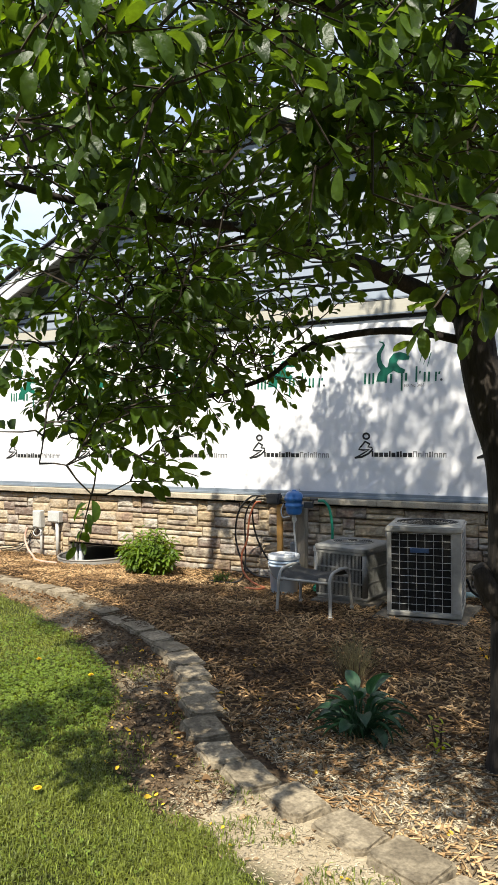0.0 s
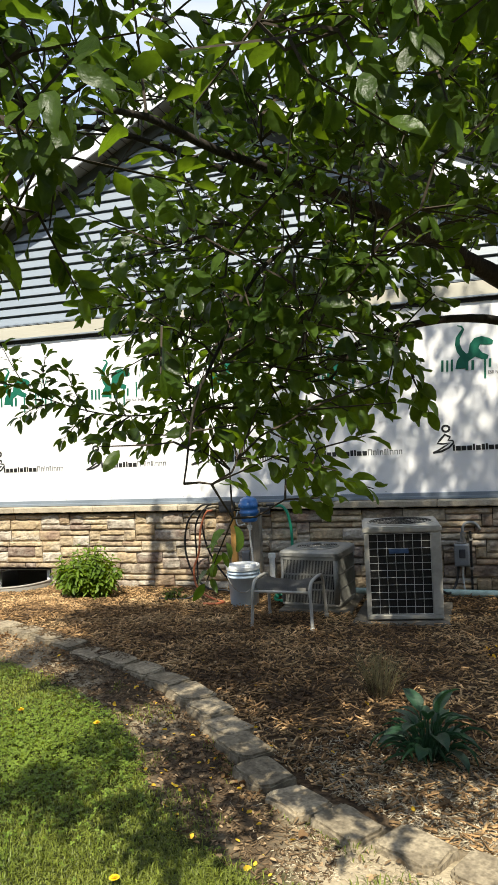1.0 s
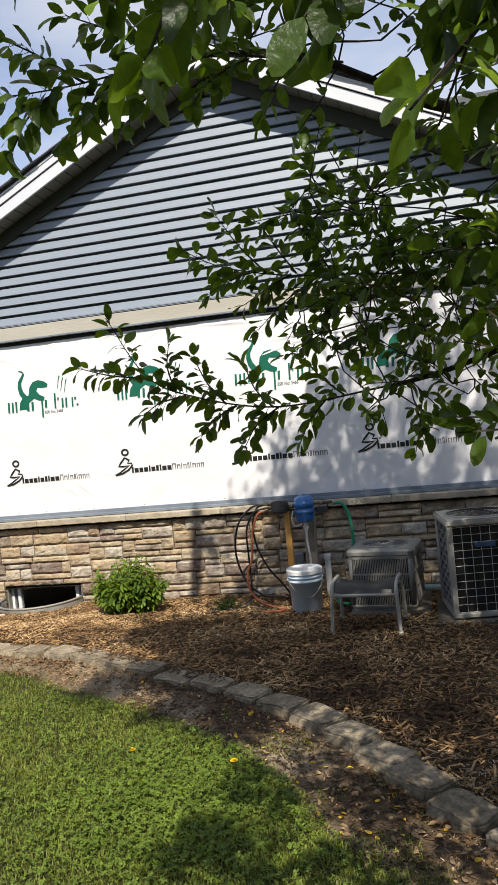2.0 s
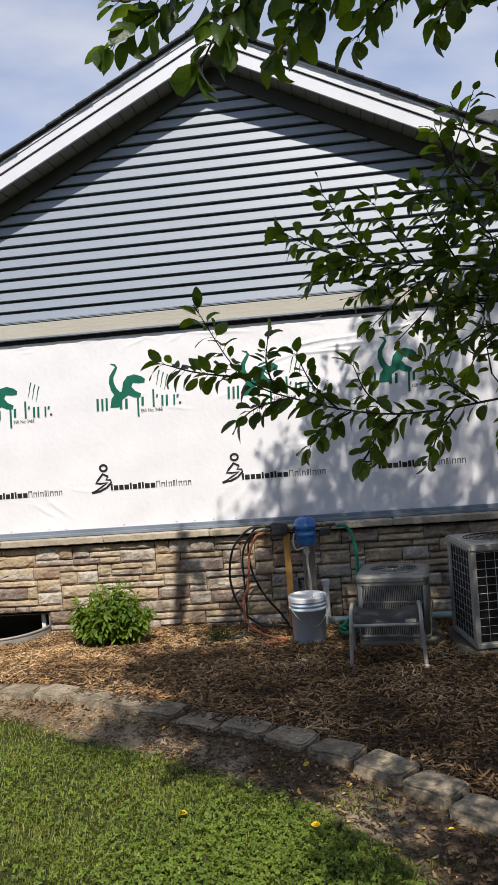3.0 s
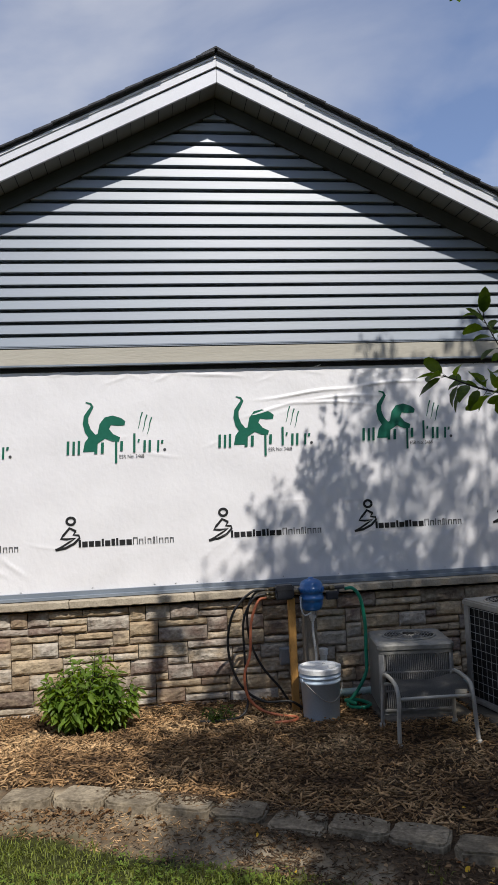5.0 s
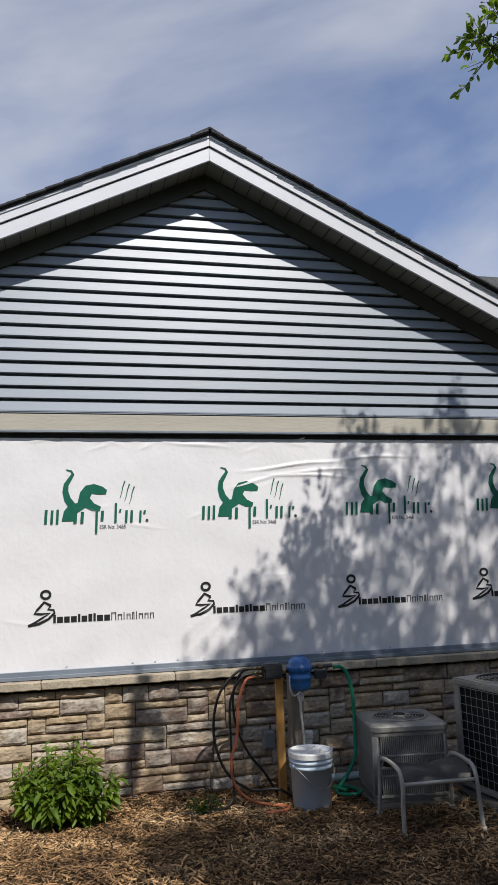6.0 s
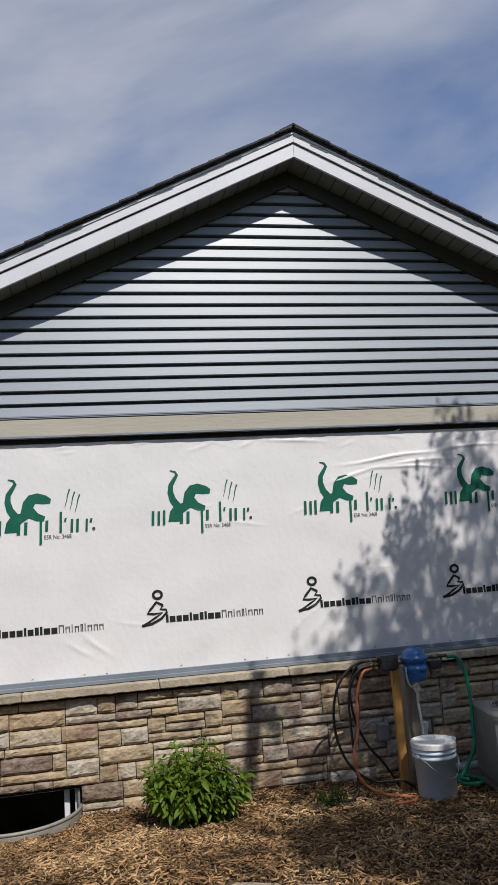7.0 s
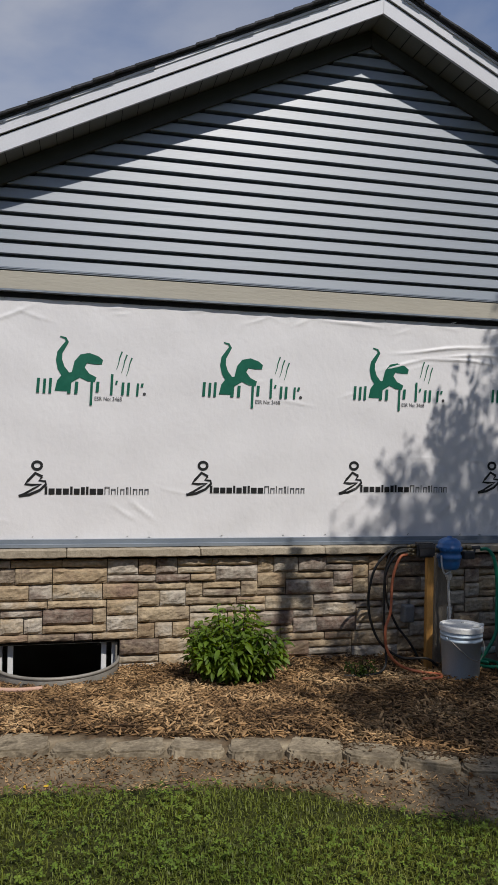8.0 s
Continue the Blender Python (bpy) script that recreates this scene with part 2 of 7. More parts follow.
M_CLOVER = material("clover leaflets", [(0.085, 0.138, 0.018), (0.150, 0.205, 0.032)], 4, 0.6, bump=0, island=True, vary=0.3, translucent=0.25, spec=0.25)
M_CHIP = material("shredded bark mulch", [(0.075, 0.043, 0.023), (0.28, 0.168, 0.079), (0.52, 0.35, 0.185)], 2.2, 0.9, bump=0.4, bump_scale=120, fine=0.3, vary=0.78, island=True, spec=0.2)
M_STRAW = material("pale dry straw and chips", [(0.28, 0.22, 0.145), (0.44, 0.365, 0.255), (0.56, 0.48, 0.355)], 3, 0.9, bump=0.3, fine=0.25, vary=0.45, island=True, spec=0.2)
# dark litter, its browns lowered further to carry the tree's shade
M_LITTER_SHADE = material("leaf litter with tree shade in its brown", [(0.034, 0.021, 0.012), (0.095, 0.060, 0.034), (0.22, 0.15, 0.085)], 2.2, 0.9, bump=0.4, bump_scale=120, fine=0.3, vary=0.6, island=True, spec=0.2)
M_FALLEN = material("fallen dry leaves", [(0.20, 0.135, 0.07), (0.34, 0.24, 0.14)], 3, 0.8, bump=0.2, vary=0.5, island=True, spec=0.2, translucent=0.1)
M_DRIFT = material("curled russet leaves", [(0.12, 0.068, 0.032), (0.25, 0.155, 0.075)], 3, 0.8, bump=0.2, vary=0.5, island=True, spec=0.2, translucent=0.1)
M_YELLOW = material("fallen yellow leaves", [(0.60, 0.38, 0.03), (0.70, 0.48, 0.06)], 3, 0.7, bump=0.1, vary=0.3, island=True, spec=0.2, translucent=0.15)
M_DANDELION = material("dandelion petals", [(0.75, 0.48, 0.01), (0.8, 0.55, 0.02)], 20, 0.7, bump=0.2)
M_INSIDE = material("dim basement plaster", [(0.10, 0.095, 0.09), (0.14, 0.135, 0.13)], 3, 0.9, bump=0.2)

M_GLASS = bpy.data.materials.new("window glass")
M_GLASS.use_nodes = True
gb = M_GLASS.node_tree.nodes["Principled BSDF"]
gb.inputs["Base Color"].default_value = (0.85, 0.9, 0.88, 1)
gb.inputs["Transmission Weight"].default_value = 1.0
gb.inputs["Roughness"].default_value = 0.03
gb.inputs["IOR"].default_value = 1.45


def ground_material():
    """Soil under the lawn, bare pale dirt along its edge, brown litter in the bed: three vertex weights choose between
    them. The bed weight also holds painted shade and sun on the strip.
    """
    m = bpy.data.materials.new("garden soil")
    m.use_nodes = True
    n, l = m.node_tree.nodes, m.node_tree.links
    bsdf = n["Principled BSDF"]
    tc = n.new("ShaderNodeTexCoord")
    zone = n.new("ShaderNodeAttribute")
    zone.attribute_name = "zone"
    sep = n.new("ShaderNodeSeparateColor")
    l.new(zone.outputs["Color"], sep.inputs["Color"])

    def tone(a, b, scale, lo=0.35, hi=0.65):
        t = n.new("ShaderNodeTexNoise")
        t.inputs["Scale"].default_value = scale
        t.inputs["Detail"].default_value = 8
        t.inputs["Roughness"].default_value = 0.65
        l.new(tc.outputs["Object"], t.inputs["Vector"])
        r = n.new("ShaderNodeValToRGB")
        r.color_ramp.elements[0].position, r.color_ramp.elements[0].color = lo, (*a, 1)
        r.color_ramp.elements[1].position, r.color_ramp.elements[1].color = hi, (*b, 1)
        l.new(t.outputs["Fac"], r.inputs["Fac"])
        return r.outputs["Color"]

    lawn = tone((0.018, 0.022, 0.006), (0.052, 0.056, 0.014), 14)
    dirt = tone((0.27, 0.215, 0.140), (0.44, 0.365, 0.255), 7)
    bed = tone((0.026, 0.017, 0.010), (0.120, 0.075, 0.042), 30)
    m1, m2 = n.new("ShaderNodeMixRGB"), n.new("ShaderNodeMixRGB")
    l.new(sep.outputs["Red"], m1.inputs["Fac"])
    l.new(lawn, m1.inputs["Color1"])
    l.new(dirt, m1.inputs["Color2"])
    l.new(sep.outputs["Green"], m2.inputs["Fac"])
    l.new(m1.outputs["Color"], m2.inputs["Color1"])
    l.new(bed, m2.inputs["Color2"])
    l.new(m2.outputs["Color"], bsdf.inputs["Base Color"])
    bsdf.inputs["Roughness"].default_value = 0.95
    bsdf.inputs["Specular IOR Level"].default_value = 0.15
    t = n.new("ShaderNodeTexNoise")
    t.inputs["Scale"].default_value = 55
    t.inputs["Detail"].default_value = 8
    l.new(tc.outputs["Object"], t.inputs["Vector"])
    bp = n.new("ShaderNodeBump")
    bp.inputs["Strength"].default_value = 0.8
    bp.inputs["Distance"].default_value = 0.015
    l.new(t.outputs["Fac"], bp.inputs["Height"])
    l.new(bp.outputs["Normal"], bsdf.inputs["Normal"])
    return m


M_GROUND = ground_material()

# ---- building helpers ----
rng = random.Random(7)


def thing(name, at=(0, 0, 0), label="", category="", group="", kind="", turn=0.0):
    ob = new(name)
    ob.empty_display_size = 0.1
    ob.matrix_basis = pose(*at, 0, 0, turn)
    return tagged(ob, label, category, group, kind)


def finish(bm, name, mat, smooth):
    me = bpy.data.meshes.new(name)
    bmesh.ops.recalc_face_normals(bm, faces=bm.faces)
    for f in bm.faces:
        f.smooth = smooth
    bm.to_mesh(me)
    bm.free()
    me.materials.append(mat)
    return me


def part(name, bm, mat, parent=None, label="", smooth=False):
    ob = new(name, finish(bm, name, mat, smooth))
    ob.parent = parent
    if label:
        ob["label"] = label
    return ob


def solid(name, bm, mat, label, category="", group="", kind="", smooth=False):
    return tagged(part(name, bm, mat, None, label, smooth), label, category, group, kind)


def shared(name, me, parent, m=Matrix()):
    """One more object on a mesh that others use too."""
    ob = new(name, me)
    ob.parent = parent
    ob.matrix_basis = m
    return ob


def raw(name, verts, faces, mat, parent=None, smooth=False):
    me = bpy.data.meshes.new(name)
    me.from_pydata(verts, [], faces)
    me.materials.append(mat)
    if smooth:
        me.polygons.foreach_set("use_smooth", [True] * len(me.polygons))
    ob = new(name, me)
    ob.parent = parent
    return ob


def box(bm, x0, x1, y0, y1, z0, z1, bevel=0.0, segs=1):
    r = bmesh.ops.create_cube(bm, size=1, matrix=Matrix.LocRotScale(((x0 + x1) / 2, (y0 + y1) / 2, (z0 + z1) / 2), None, (x1 - x0, y1 - y0, z1 - z0)))
    if bevel:
        es = list({e for v in r["verts"] for e in v.link_edges})
        bmesh.ops.bevel(bm, geom=es, offset=bevel, segments=segs, affect="EDGES", clamp_overlap=True)
    return bm


def prism(bm, outline, y0, y1):
    """An outline in x and z, made solid from y0 to y1."""
    a = [bm.verts.new((x, y0, z)) for x, z in outline]
    b = [bm.verts.new((x, y1, z)) for x, z in outline]
    bm.faces.new(a)
    bm.faces.new(b[::-1])
    for i in range(len(a)):
        j = (i + 1) % len(a)
        bm.faces.new((a[i], a[j], b[j], b[i]))
    return bm


def smoothed(points, steps=6):
    """A curve through a few points."""
    p = [Vector(q) for q in points]
    p = [2 * p[0] - p[1]] + p + [2 * p[-1] - p[-2]]
    out = []
    for i in range(1, len(p) - 2):
        for k in range(steps):
            t = k / steps
            out.append(0.5 * (2 * p[i] + (p[i + 1] - p[i - 1]) * t + (2 * p[i - 1] - 5 * p[i] + 4 * p[i + 1] - p[i + 2]) * t * t + (3 * p[i] - p[i - 1] - 3 * p[i + 1] + p[i + 2]) * t ** 3))
    out.append(p[-2].copy())
    return out


def tube(bm, points, radii, sides=8, closed=False):
    """A round rod along points; radii one number or one for each end."""
    n = len(points)
    if not isinstance(radii, (list, tuple)):
        radii = (radii, radii)
    up = Vector((0.31, 0.17, 0.94)).normalized()
    rings = []
    for i, p in enumerate(points):
        d = (points[min(i + 1, n - 1)] - points[max(i - 1, 0)]).normalized()
        a = d.cross(up)
        if a.length < 0.05:
            a = d.cross(Vector((1, 0, 0)))
        a.normalize()
        up = a.cross(d).normalized()
        t = i / max(1, n - 1)
        if len(radii) == 2:
            r = radii[0] * (1 - t) + radii[1] * t
        else:
            f = t * (len(radii) - 1)
            k = min(int(f), len(radii) - 2)
            r = radii[k] * (1 - f + k) + radii[k + 1] * (f - k)
        rings.append([bm.verts.new(p + r * (math.cos(w) * a + math.sin(w) * up)) for w in [2 * math.pi * s / sides for s in range(sides)]])
    for q, s in zip(rings, rings[1:]):
        for i in range(sides):
            j = (i + 1) % sides
            bm.faces.new((q[i], q[j], s[j], s[i]))
    bm.faces.new(rings[0][::-1])
    bm.faces.new(rings[-1])
    return bm


def lathe(bm, profile, sides=28, at=(0, 0, 0)):
    """A turned form: profile of (radius, height)."""
    rings = []
    for r, z in profile:
        rings.append([bm.verts.new((at[0] + r * math.cos(w), at[1] + r * math.sin(w), at[2] + z)) for w in [2 * math.pi * s / sides for s in range(sides)]])
    for q, s in zip(rings, rings[1:]):
        for i in range(sides):
            j = (i + 1) % sides
            bm.faces.new((q[i], q[j], s[j], s[i]))
    bm.faces.new(rings[0][::-1])
    bm.faces.new(rings[-1])
    return bm


def V(*p):
    return Vector(p)

# ---- ground ----
WALL = 7.10
APEX_X, APEX_Z, PITCH = -2.995, 4.856, 0.491
HOUSE_L, HOUSE_R, HOUSE_BACK = -7.05, 1.06, 16.0
EDGE_X = [-9.0, -6.6, -5.24, -4.48, -3.98, -3.5, -3.08, -2.72, -2.36, -2.06, -1.83, -1.63, -1.44, -1.22, -0.95, -0.60, -0.20, 0.6, 2.5]
EDGE_Y = [6.00, 5.65, 5.46, 5.31, 5.20, 4.98, 4.77, 4.62, 4.40, 4.14, 3.88, 3.62, 3.40, 3.22, 3.06, 2.91, 2.74, 2.38, 1.6]
LAWN_X = [-9.0, -5.33, -4.39, -4.05, -3.70, -3.44, -3.10, -2.70, -2.38, -2.12, -1.92, -1.65, -1.35, -0.95, -0.5, 0.3, 2.5]
LAWN_Y = [5.60, 5.13, 5.03, 4.92, 4.68, 4.53, 4.40, 4.10, 3.86, 3.56, 3.25, 2.95, 2.75, 2.60, 2.40, 2.05, 1.0]
WELL = (-5.15, 7.06, 0.405, 0.43)


def smooth01(t):
    t = np.clip(t, 0, 1)
    return t * t * (3 - 2 * t)


def edge_y(x):
    return np.interp(x, EDGE_X, EDGE_Y)


def lawn_y(x):
    return np.interp(x, LAWN_X, LAWN_Y)


def edge_top(x):
    return 0.116 + 0.014 * smooth01((-1.1 - x) / 0.6) + 0.042 * smooth01((-2.0 - x) / 1.8)


def ripple(x, y, k=1.0):
    return 0.5 * np.sin(2.1 * k * x + 1.3 * np.sin(1.7 * k * y)) + 0.5 * np.sin(2.9 * k * y + 1.1 * np.sin(2.3 * k * x + 0.7))


def in_well(x, y):
    return ((x - WELL[0]) / WELL[2]) ** 2 + ((y - WELL[1]) / WELL[3]) ** 2 < 1


def ground_z(x, y):
    x, y = np.asarray(x, float), np.asarray(y, float)
    e = edge_y(x)
    lawn = 0.082 + 0.008 * ripple(x, y) + 0.004 * ripple(x, y, 3.1)
    ly = lawn_y(x)
    lawn = lawn + 0.010 + 0.048 * smooth01((-2.3 - x) / 1.0) * smooth01((y - ly - 0.02) / np.maximum(0.05, e - ly - 0.1))
    t = smooth01((y - e) / np.maximum(0.4, 6.95 - e))
    bed = (edge_top(x) - 0.028 + 0.026 * smooth01((-3.2 - x) / 0.8)) * (1 - t) + 0.02 * t + 0.008 * ripple(x + 3, y, 2.4) * (1 - t)
    s = smooth01((y - e + 0.06) / 0.12)
    z = lawn * (1 - s) + bed * s
    z = np.where(in_well(x, y), -0.34, z)
    return np.where((y > 7.13) & (y < HOUSE_BACK) & (x > HOUSE_L) & (x < HOUSE_R), -0.9, z)


def gz(x, y):
    return float(ground_z(x, y))


gx = np.r_[[-600, -200, -80, -35, -18, -11], np.arange(-8.5, 3.01, 0.05), [5, 9, 16, 35, 80, 200, 600]]
gy = np.r_[[-600, -200, -80, -30, -12, -5, -1.5, 0, 0.6], np.arange(1.0, 7.31, 0.045), [8, 10, 13, 16.2, 20, 35, 80, 200, 600]]
GX, GY = np.meshgrid(gx, gy)
GZ = ground_z(GX, GY)
nx, ny = len(gx), len(gy)
idx = np.arange(nx * ny).reshape(ny, nx)
quads = np.stack([idx[:-1, :-1], idx[:-1, 1:], idx[1:, 1:], idx[1:, :-1]], -1).reshape(-1, 4)
ground = raw("ground", np.stack([GX, GY, GZ], -1).reshape(-1, 3).tolist(), quads.tolist(), M_GROUND, smooth=True)
tagged(ground, "lawn soil, bare dirt and brown garden bed", "ground", kind="structure")
wob = 0.05 * ripple(GX, GY, 6) + 0.03 * ripple(GX + 5, GY, 14)
dirtw = smooth01((GY + wob - lawn_y(GX) + 0.03) / 0.10)
# strip under the tree goes brown too: litter, and tree shade put into the weight
bed_shade_w = np.maximum(smooth01((GY + 0.3 * wob - edge_y(GX)) / 0.06), 0.92 * dirtw * smooth01((-1.08 - GX + 1.5 * wob) / 0.35) * smooth01((GX + 3.7 + wob) / 0.8))
near_edge = smooth01((GY - lawn_y(GX)) / np.maximum(0.08, 0.7 * (edge_y(GX) - lawn_y(GX))) + 1.2 * wob)
bed_shade_w = np.where((GX < -2.7) & (GY < edge_y(GX)), bed_shade_w * near_edge, bed_shade_w)
# pale spot painted where sun falls on the strip
bed_shade_w = np.where(GY < edge_y(GX), bed_shade_w * (1 - 0.95 * np.exp(-((GX + 2.22) ** 2 + (GY - 3.80) ** 2) / 0.035 + 2.5 * wob)), bed_shade_w)
bed_shade_w = np.where((GX < -3.4) & (GY < edge_y(GX)), np.maximum(bed_shade_w, dirtw * (0.62 + 4.0 * wob)), bed_shade_w)
bed_shade_w = np.clip(bed_shade_w, 0, 1)
bed_shade_w = np.where((GX > -1.0) & (GY < 3.75), bed_shade_w * (1 - 0.5 * smooth01((3.75 - GY) / 0.3) * smooth01((GX + 1.0) / 0.3)), bed_shade_w)
zone = ground.data.attributes.new("zone", "FLOAT_COLOR", "POINT")
zone.data.foreach_set("color", np.stack([dirtw, bed_shade_w, 0 * bed_shade_w, 1 + 0 * bed_shade_w], -1).astype(np.float32).ravel())

# unseen dark row of trees, added on the south side to hold back sky light
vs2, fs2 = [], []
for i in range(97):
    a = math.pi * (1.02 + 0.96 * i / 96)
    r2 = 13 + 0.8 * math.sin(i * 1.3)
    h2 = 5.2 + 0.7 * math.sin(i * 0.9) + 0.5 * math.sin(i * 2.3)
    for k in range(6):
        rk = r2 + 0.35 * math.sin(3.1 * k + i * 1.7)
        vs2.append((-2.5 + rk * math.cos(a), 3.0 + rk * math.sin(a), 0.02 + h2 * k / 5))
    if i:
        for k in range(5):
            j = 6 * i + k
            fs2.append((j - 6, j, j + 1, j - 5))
tagged(raw("backdrop", vs2, fs2, M_SKY_BLOCK), "unseen dark green tree row added to hold back sky light", "backdrop", kind="structure")

# ---- house: walls and roof ----


def roof_z(x):
    return APEX_Z - PITCH * abs(x - APEX_X)


SOFFIT = 0.235
FRIEZE = 0.105
bm = bmesh.new()
WX0, WX1, WZ = -5.545, -4.752, 0.20
# the gable wall's core, round the basement window's opening
box(bm, HOUSE_L, WX0, 7.125, 7.33, -0.9, 2.52)
box(bm, WX1, HOUSE_R, 7.125, 7.33, -0.9, 2.52)
box(bm, WX0, WX1, 7.125, 7.33, WZ + 0.002, 2.52)
box(bm, WX0, WX1, 7.125, 7.33, -0.9, -0.12)
prism(bm, [(HOUSE_L, 2.522), (HOUSE_R, 2.522), (HOUSE_R, roof_z(HOUSE_R) - SOFFIT), (APEX_X, APEX_Z - SOFFIT), (HOUSE_L, roof_z(HOUSE_L) - SOFFIT)], 7.165, 7.33)
solid("wall_south", bm, M_MORTAR, "house gable wall core behind stone and wrap", "wall", kind="structure")
for nm, x0, x1, y0, y1 in (("wall_west", HOUSE_L, HOUSE_L + 0.2, 7.335, HOUSE_BACK), ("wall_east", HOUSE_R - 0.2, HOUSE_R, 7.335, HOUSE_BACK), ("wall_north", HOUSE_L + 0.205, HOUSE_R - 0.205, HOUSE_BACK - 0.2, HOUSE_BACK)):
    solid(nm, box(bmesh.new(), x0, x1, y0, y1, -0.9, 2.40), M_SIDING, "plain blue grey side wall of the house", "wall", kind="structure")
solid("basement_floor", box(bmesh.new(), HOUSE_L + 0.21, HOUSE_R - 0.21, 7.34, 9.5, -1.1, -0.95), M_INSIDE, "dim basement room behind the small window", "floor", kind="structure")
solid("ceiling", box(bmesh.new(), HOUSE_L + 0.21, HOUSE_R - 0.21, 7.34, 15.7, 0.62, 0.70), M_INSIDE, "dim basement ceiling", "ceiling", kind="structure")
solid("basement_wall", box(bmesh.new(), HOUSE_L + 0.21, HOUSE_R - 0.21, 9.51, 9.6, -0.94, 0.6), M_INSIDE, "dim basement rear wall", "wall", kind="structure")

HALF = 4.5
roof = thing("roof", (APEX_X, 6.8, APEX_Z), "gable roof with dark asphalt shingles and white rake boards", "roof", kind="structure")


def slope_piece(side, top, bottom, y0, y1, start=0.0, stop=HALF):
    """A board that follows the roof's slope, between two depths below the ridge line."""
    o = [(side * start, -PITCH * start - top), (side * stop, -PITCH * stop - top), (side * stop, -PITCH * stop - bottom), (side * start, -PITCH * start - bottom)]
    b = bmesh.new()
    prism(b, o, y0, y1)
    return b


for side in (-1, 1):
    g = 0.0015
    part("roof_deck", slope_piece(side, 0.022, 0.040, 0.008, 9.6, g), M_SHINGLE, roof)
    part("rake_cap", slope_piece(side, 0.041, 0.120, 0.020, 0.040, g), M_WHITE, roof, "white upper rake board")
    # dark backing painted as the shade between the two rake boards
    part("rake_shade", slope_piece(side, 0.100, 0.150, 0.056, 0.066, g), M_GAP_SHADE, roof)
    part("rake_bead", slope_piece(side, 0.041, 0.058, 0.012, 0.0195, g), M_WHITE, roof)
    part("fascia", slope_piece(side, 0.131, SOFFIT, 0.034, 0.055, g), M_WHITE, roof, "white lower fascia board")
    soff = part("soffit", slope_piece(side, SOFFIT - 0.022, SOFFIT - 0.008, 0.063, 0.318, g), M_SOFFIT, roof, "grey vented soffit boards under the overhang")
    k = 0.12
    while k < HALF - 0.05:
        part("soffit_groove", slope_piece(side, SOFFIT - 0.0075, SOFFIT - 0.004, 0.066, 0.300, k, k + 0.004), M_GAP_SHADE, soff)
        k += 0.105
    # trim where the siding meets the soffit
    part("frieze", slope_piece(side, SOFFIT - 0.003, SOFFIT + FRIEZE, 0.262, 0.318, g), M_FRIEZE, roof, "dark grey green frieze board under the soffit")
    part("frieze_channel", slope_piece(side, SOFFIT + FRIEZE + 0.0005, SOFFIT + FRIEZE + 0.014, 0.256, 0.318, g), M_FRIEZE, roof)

# folded cap along the ridge
b = bmesh.new()
prism(b, [(-0.11, -0.11 * PITCH + 0.004), (0.0, 0.010), (0.11, -0.11 * PITCH + 0.004), (0.11, -0.11 * PITCH - 0.008), (0.0, -0.004), (-0.11, -0.11 * PITCH - 0.008)], -0.024, 9.6)
part("ridge_cap", b, M_SHINGLE, roof)

# shingle courses that show at the rake
bm = bmesh.new()
box(bm, -0.075, 0.075, -0.02, 0.5, -0.008, 0.008, 0.002)
ME_SHINGLE = finish(bm, "shingle", M_SHINGLE, False)
ang = math.degrees(math.atan(PITCH))
for side in (-1, 1):
    for row in range(34):
        d = 0.02 + row * 0.143 * math.cos(math.atan(PITCH)) * 1.03
        yj = rng.uniform(-0.010, 0.006)
        m = pose(side * (d + 0.06), yj, -PITCH * (d + 0.06) - 0.012 + rng.uniform(0, 0.004), 0, side * ang - side * 2.0, 0)
        shared("shingle", ME_SHINGLE, roof, m)

# wing behind, only its roof rises past the rake
wing = thing("roof_wing", (4.14, 9.3, 4.81), "grey shingled roof of the wing behind", "roof", kind="structure")
bm = bmesh.new()
for k in range(14):
    d = k * 0.14
    box(bm, -5.2, 6.0, -d - 0.16, -d, -0.5 * d - 0.02 - 0.004 * (k % 2), -0.5 * d + 0.004 * (k % 2))
part("shingle_bed", bm, M_SHINGLE2, wing)
part("wing_deck", prism(bmesh.new(), [(-5.2, -1.3), (6.0, -1.3), (6.0, -0.07), (-5.2, -0.07)], 0.0, 5.0), M_SHINGLE, wing)
solid("wall_wing", box(bmesh.new(), HOUSE_R + 0.1, 9.9, 9.6, 14.0, -0.9, 3.5), M_SIDING, "plain wall of the wing behind", "wall", kind="structure")

# siding courses on the gable, each a lapped strip
siding = thing("gable_siding", (APEX_X, 7.12, 2.70), "blue grey dutch lap vinyl siding on the gable", "siding", kind="structure")
COURSE = 0.0925
k = 0
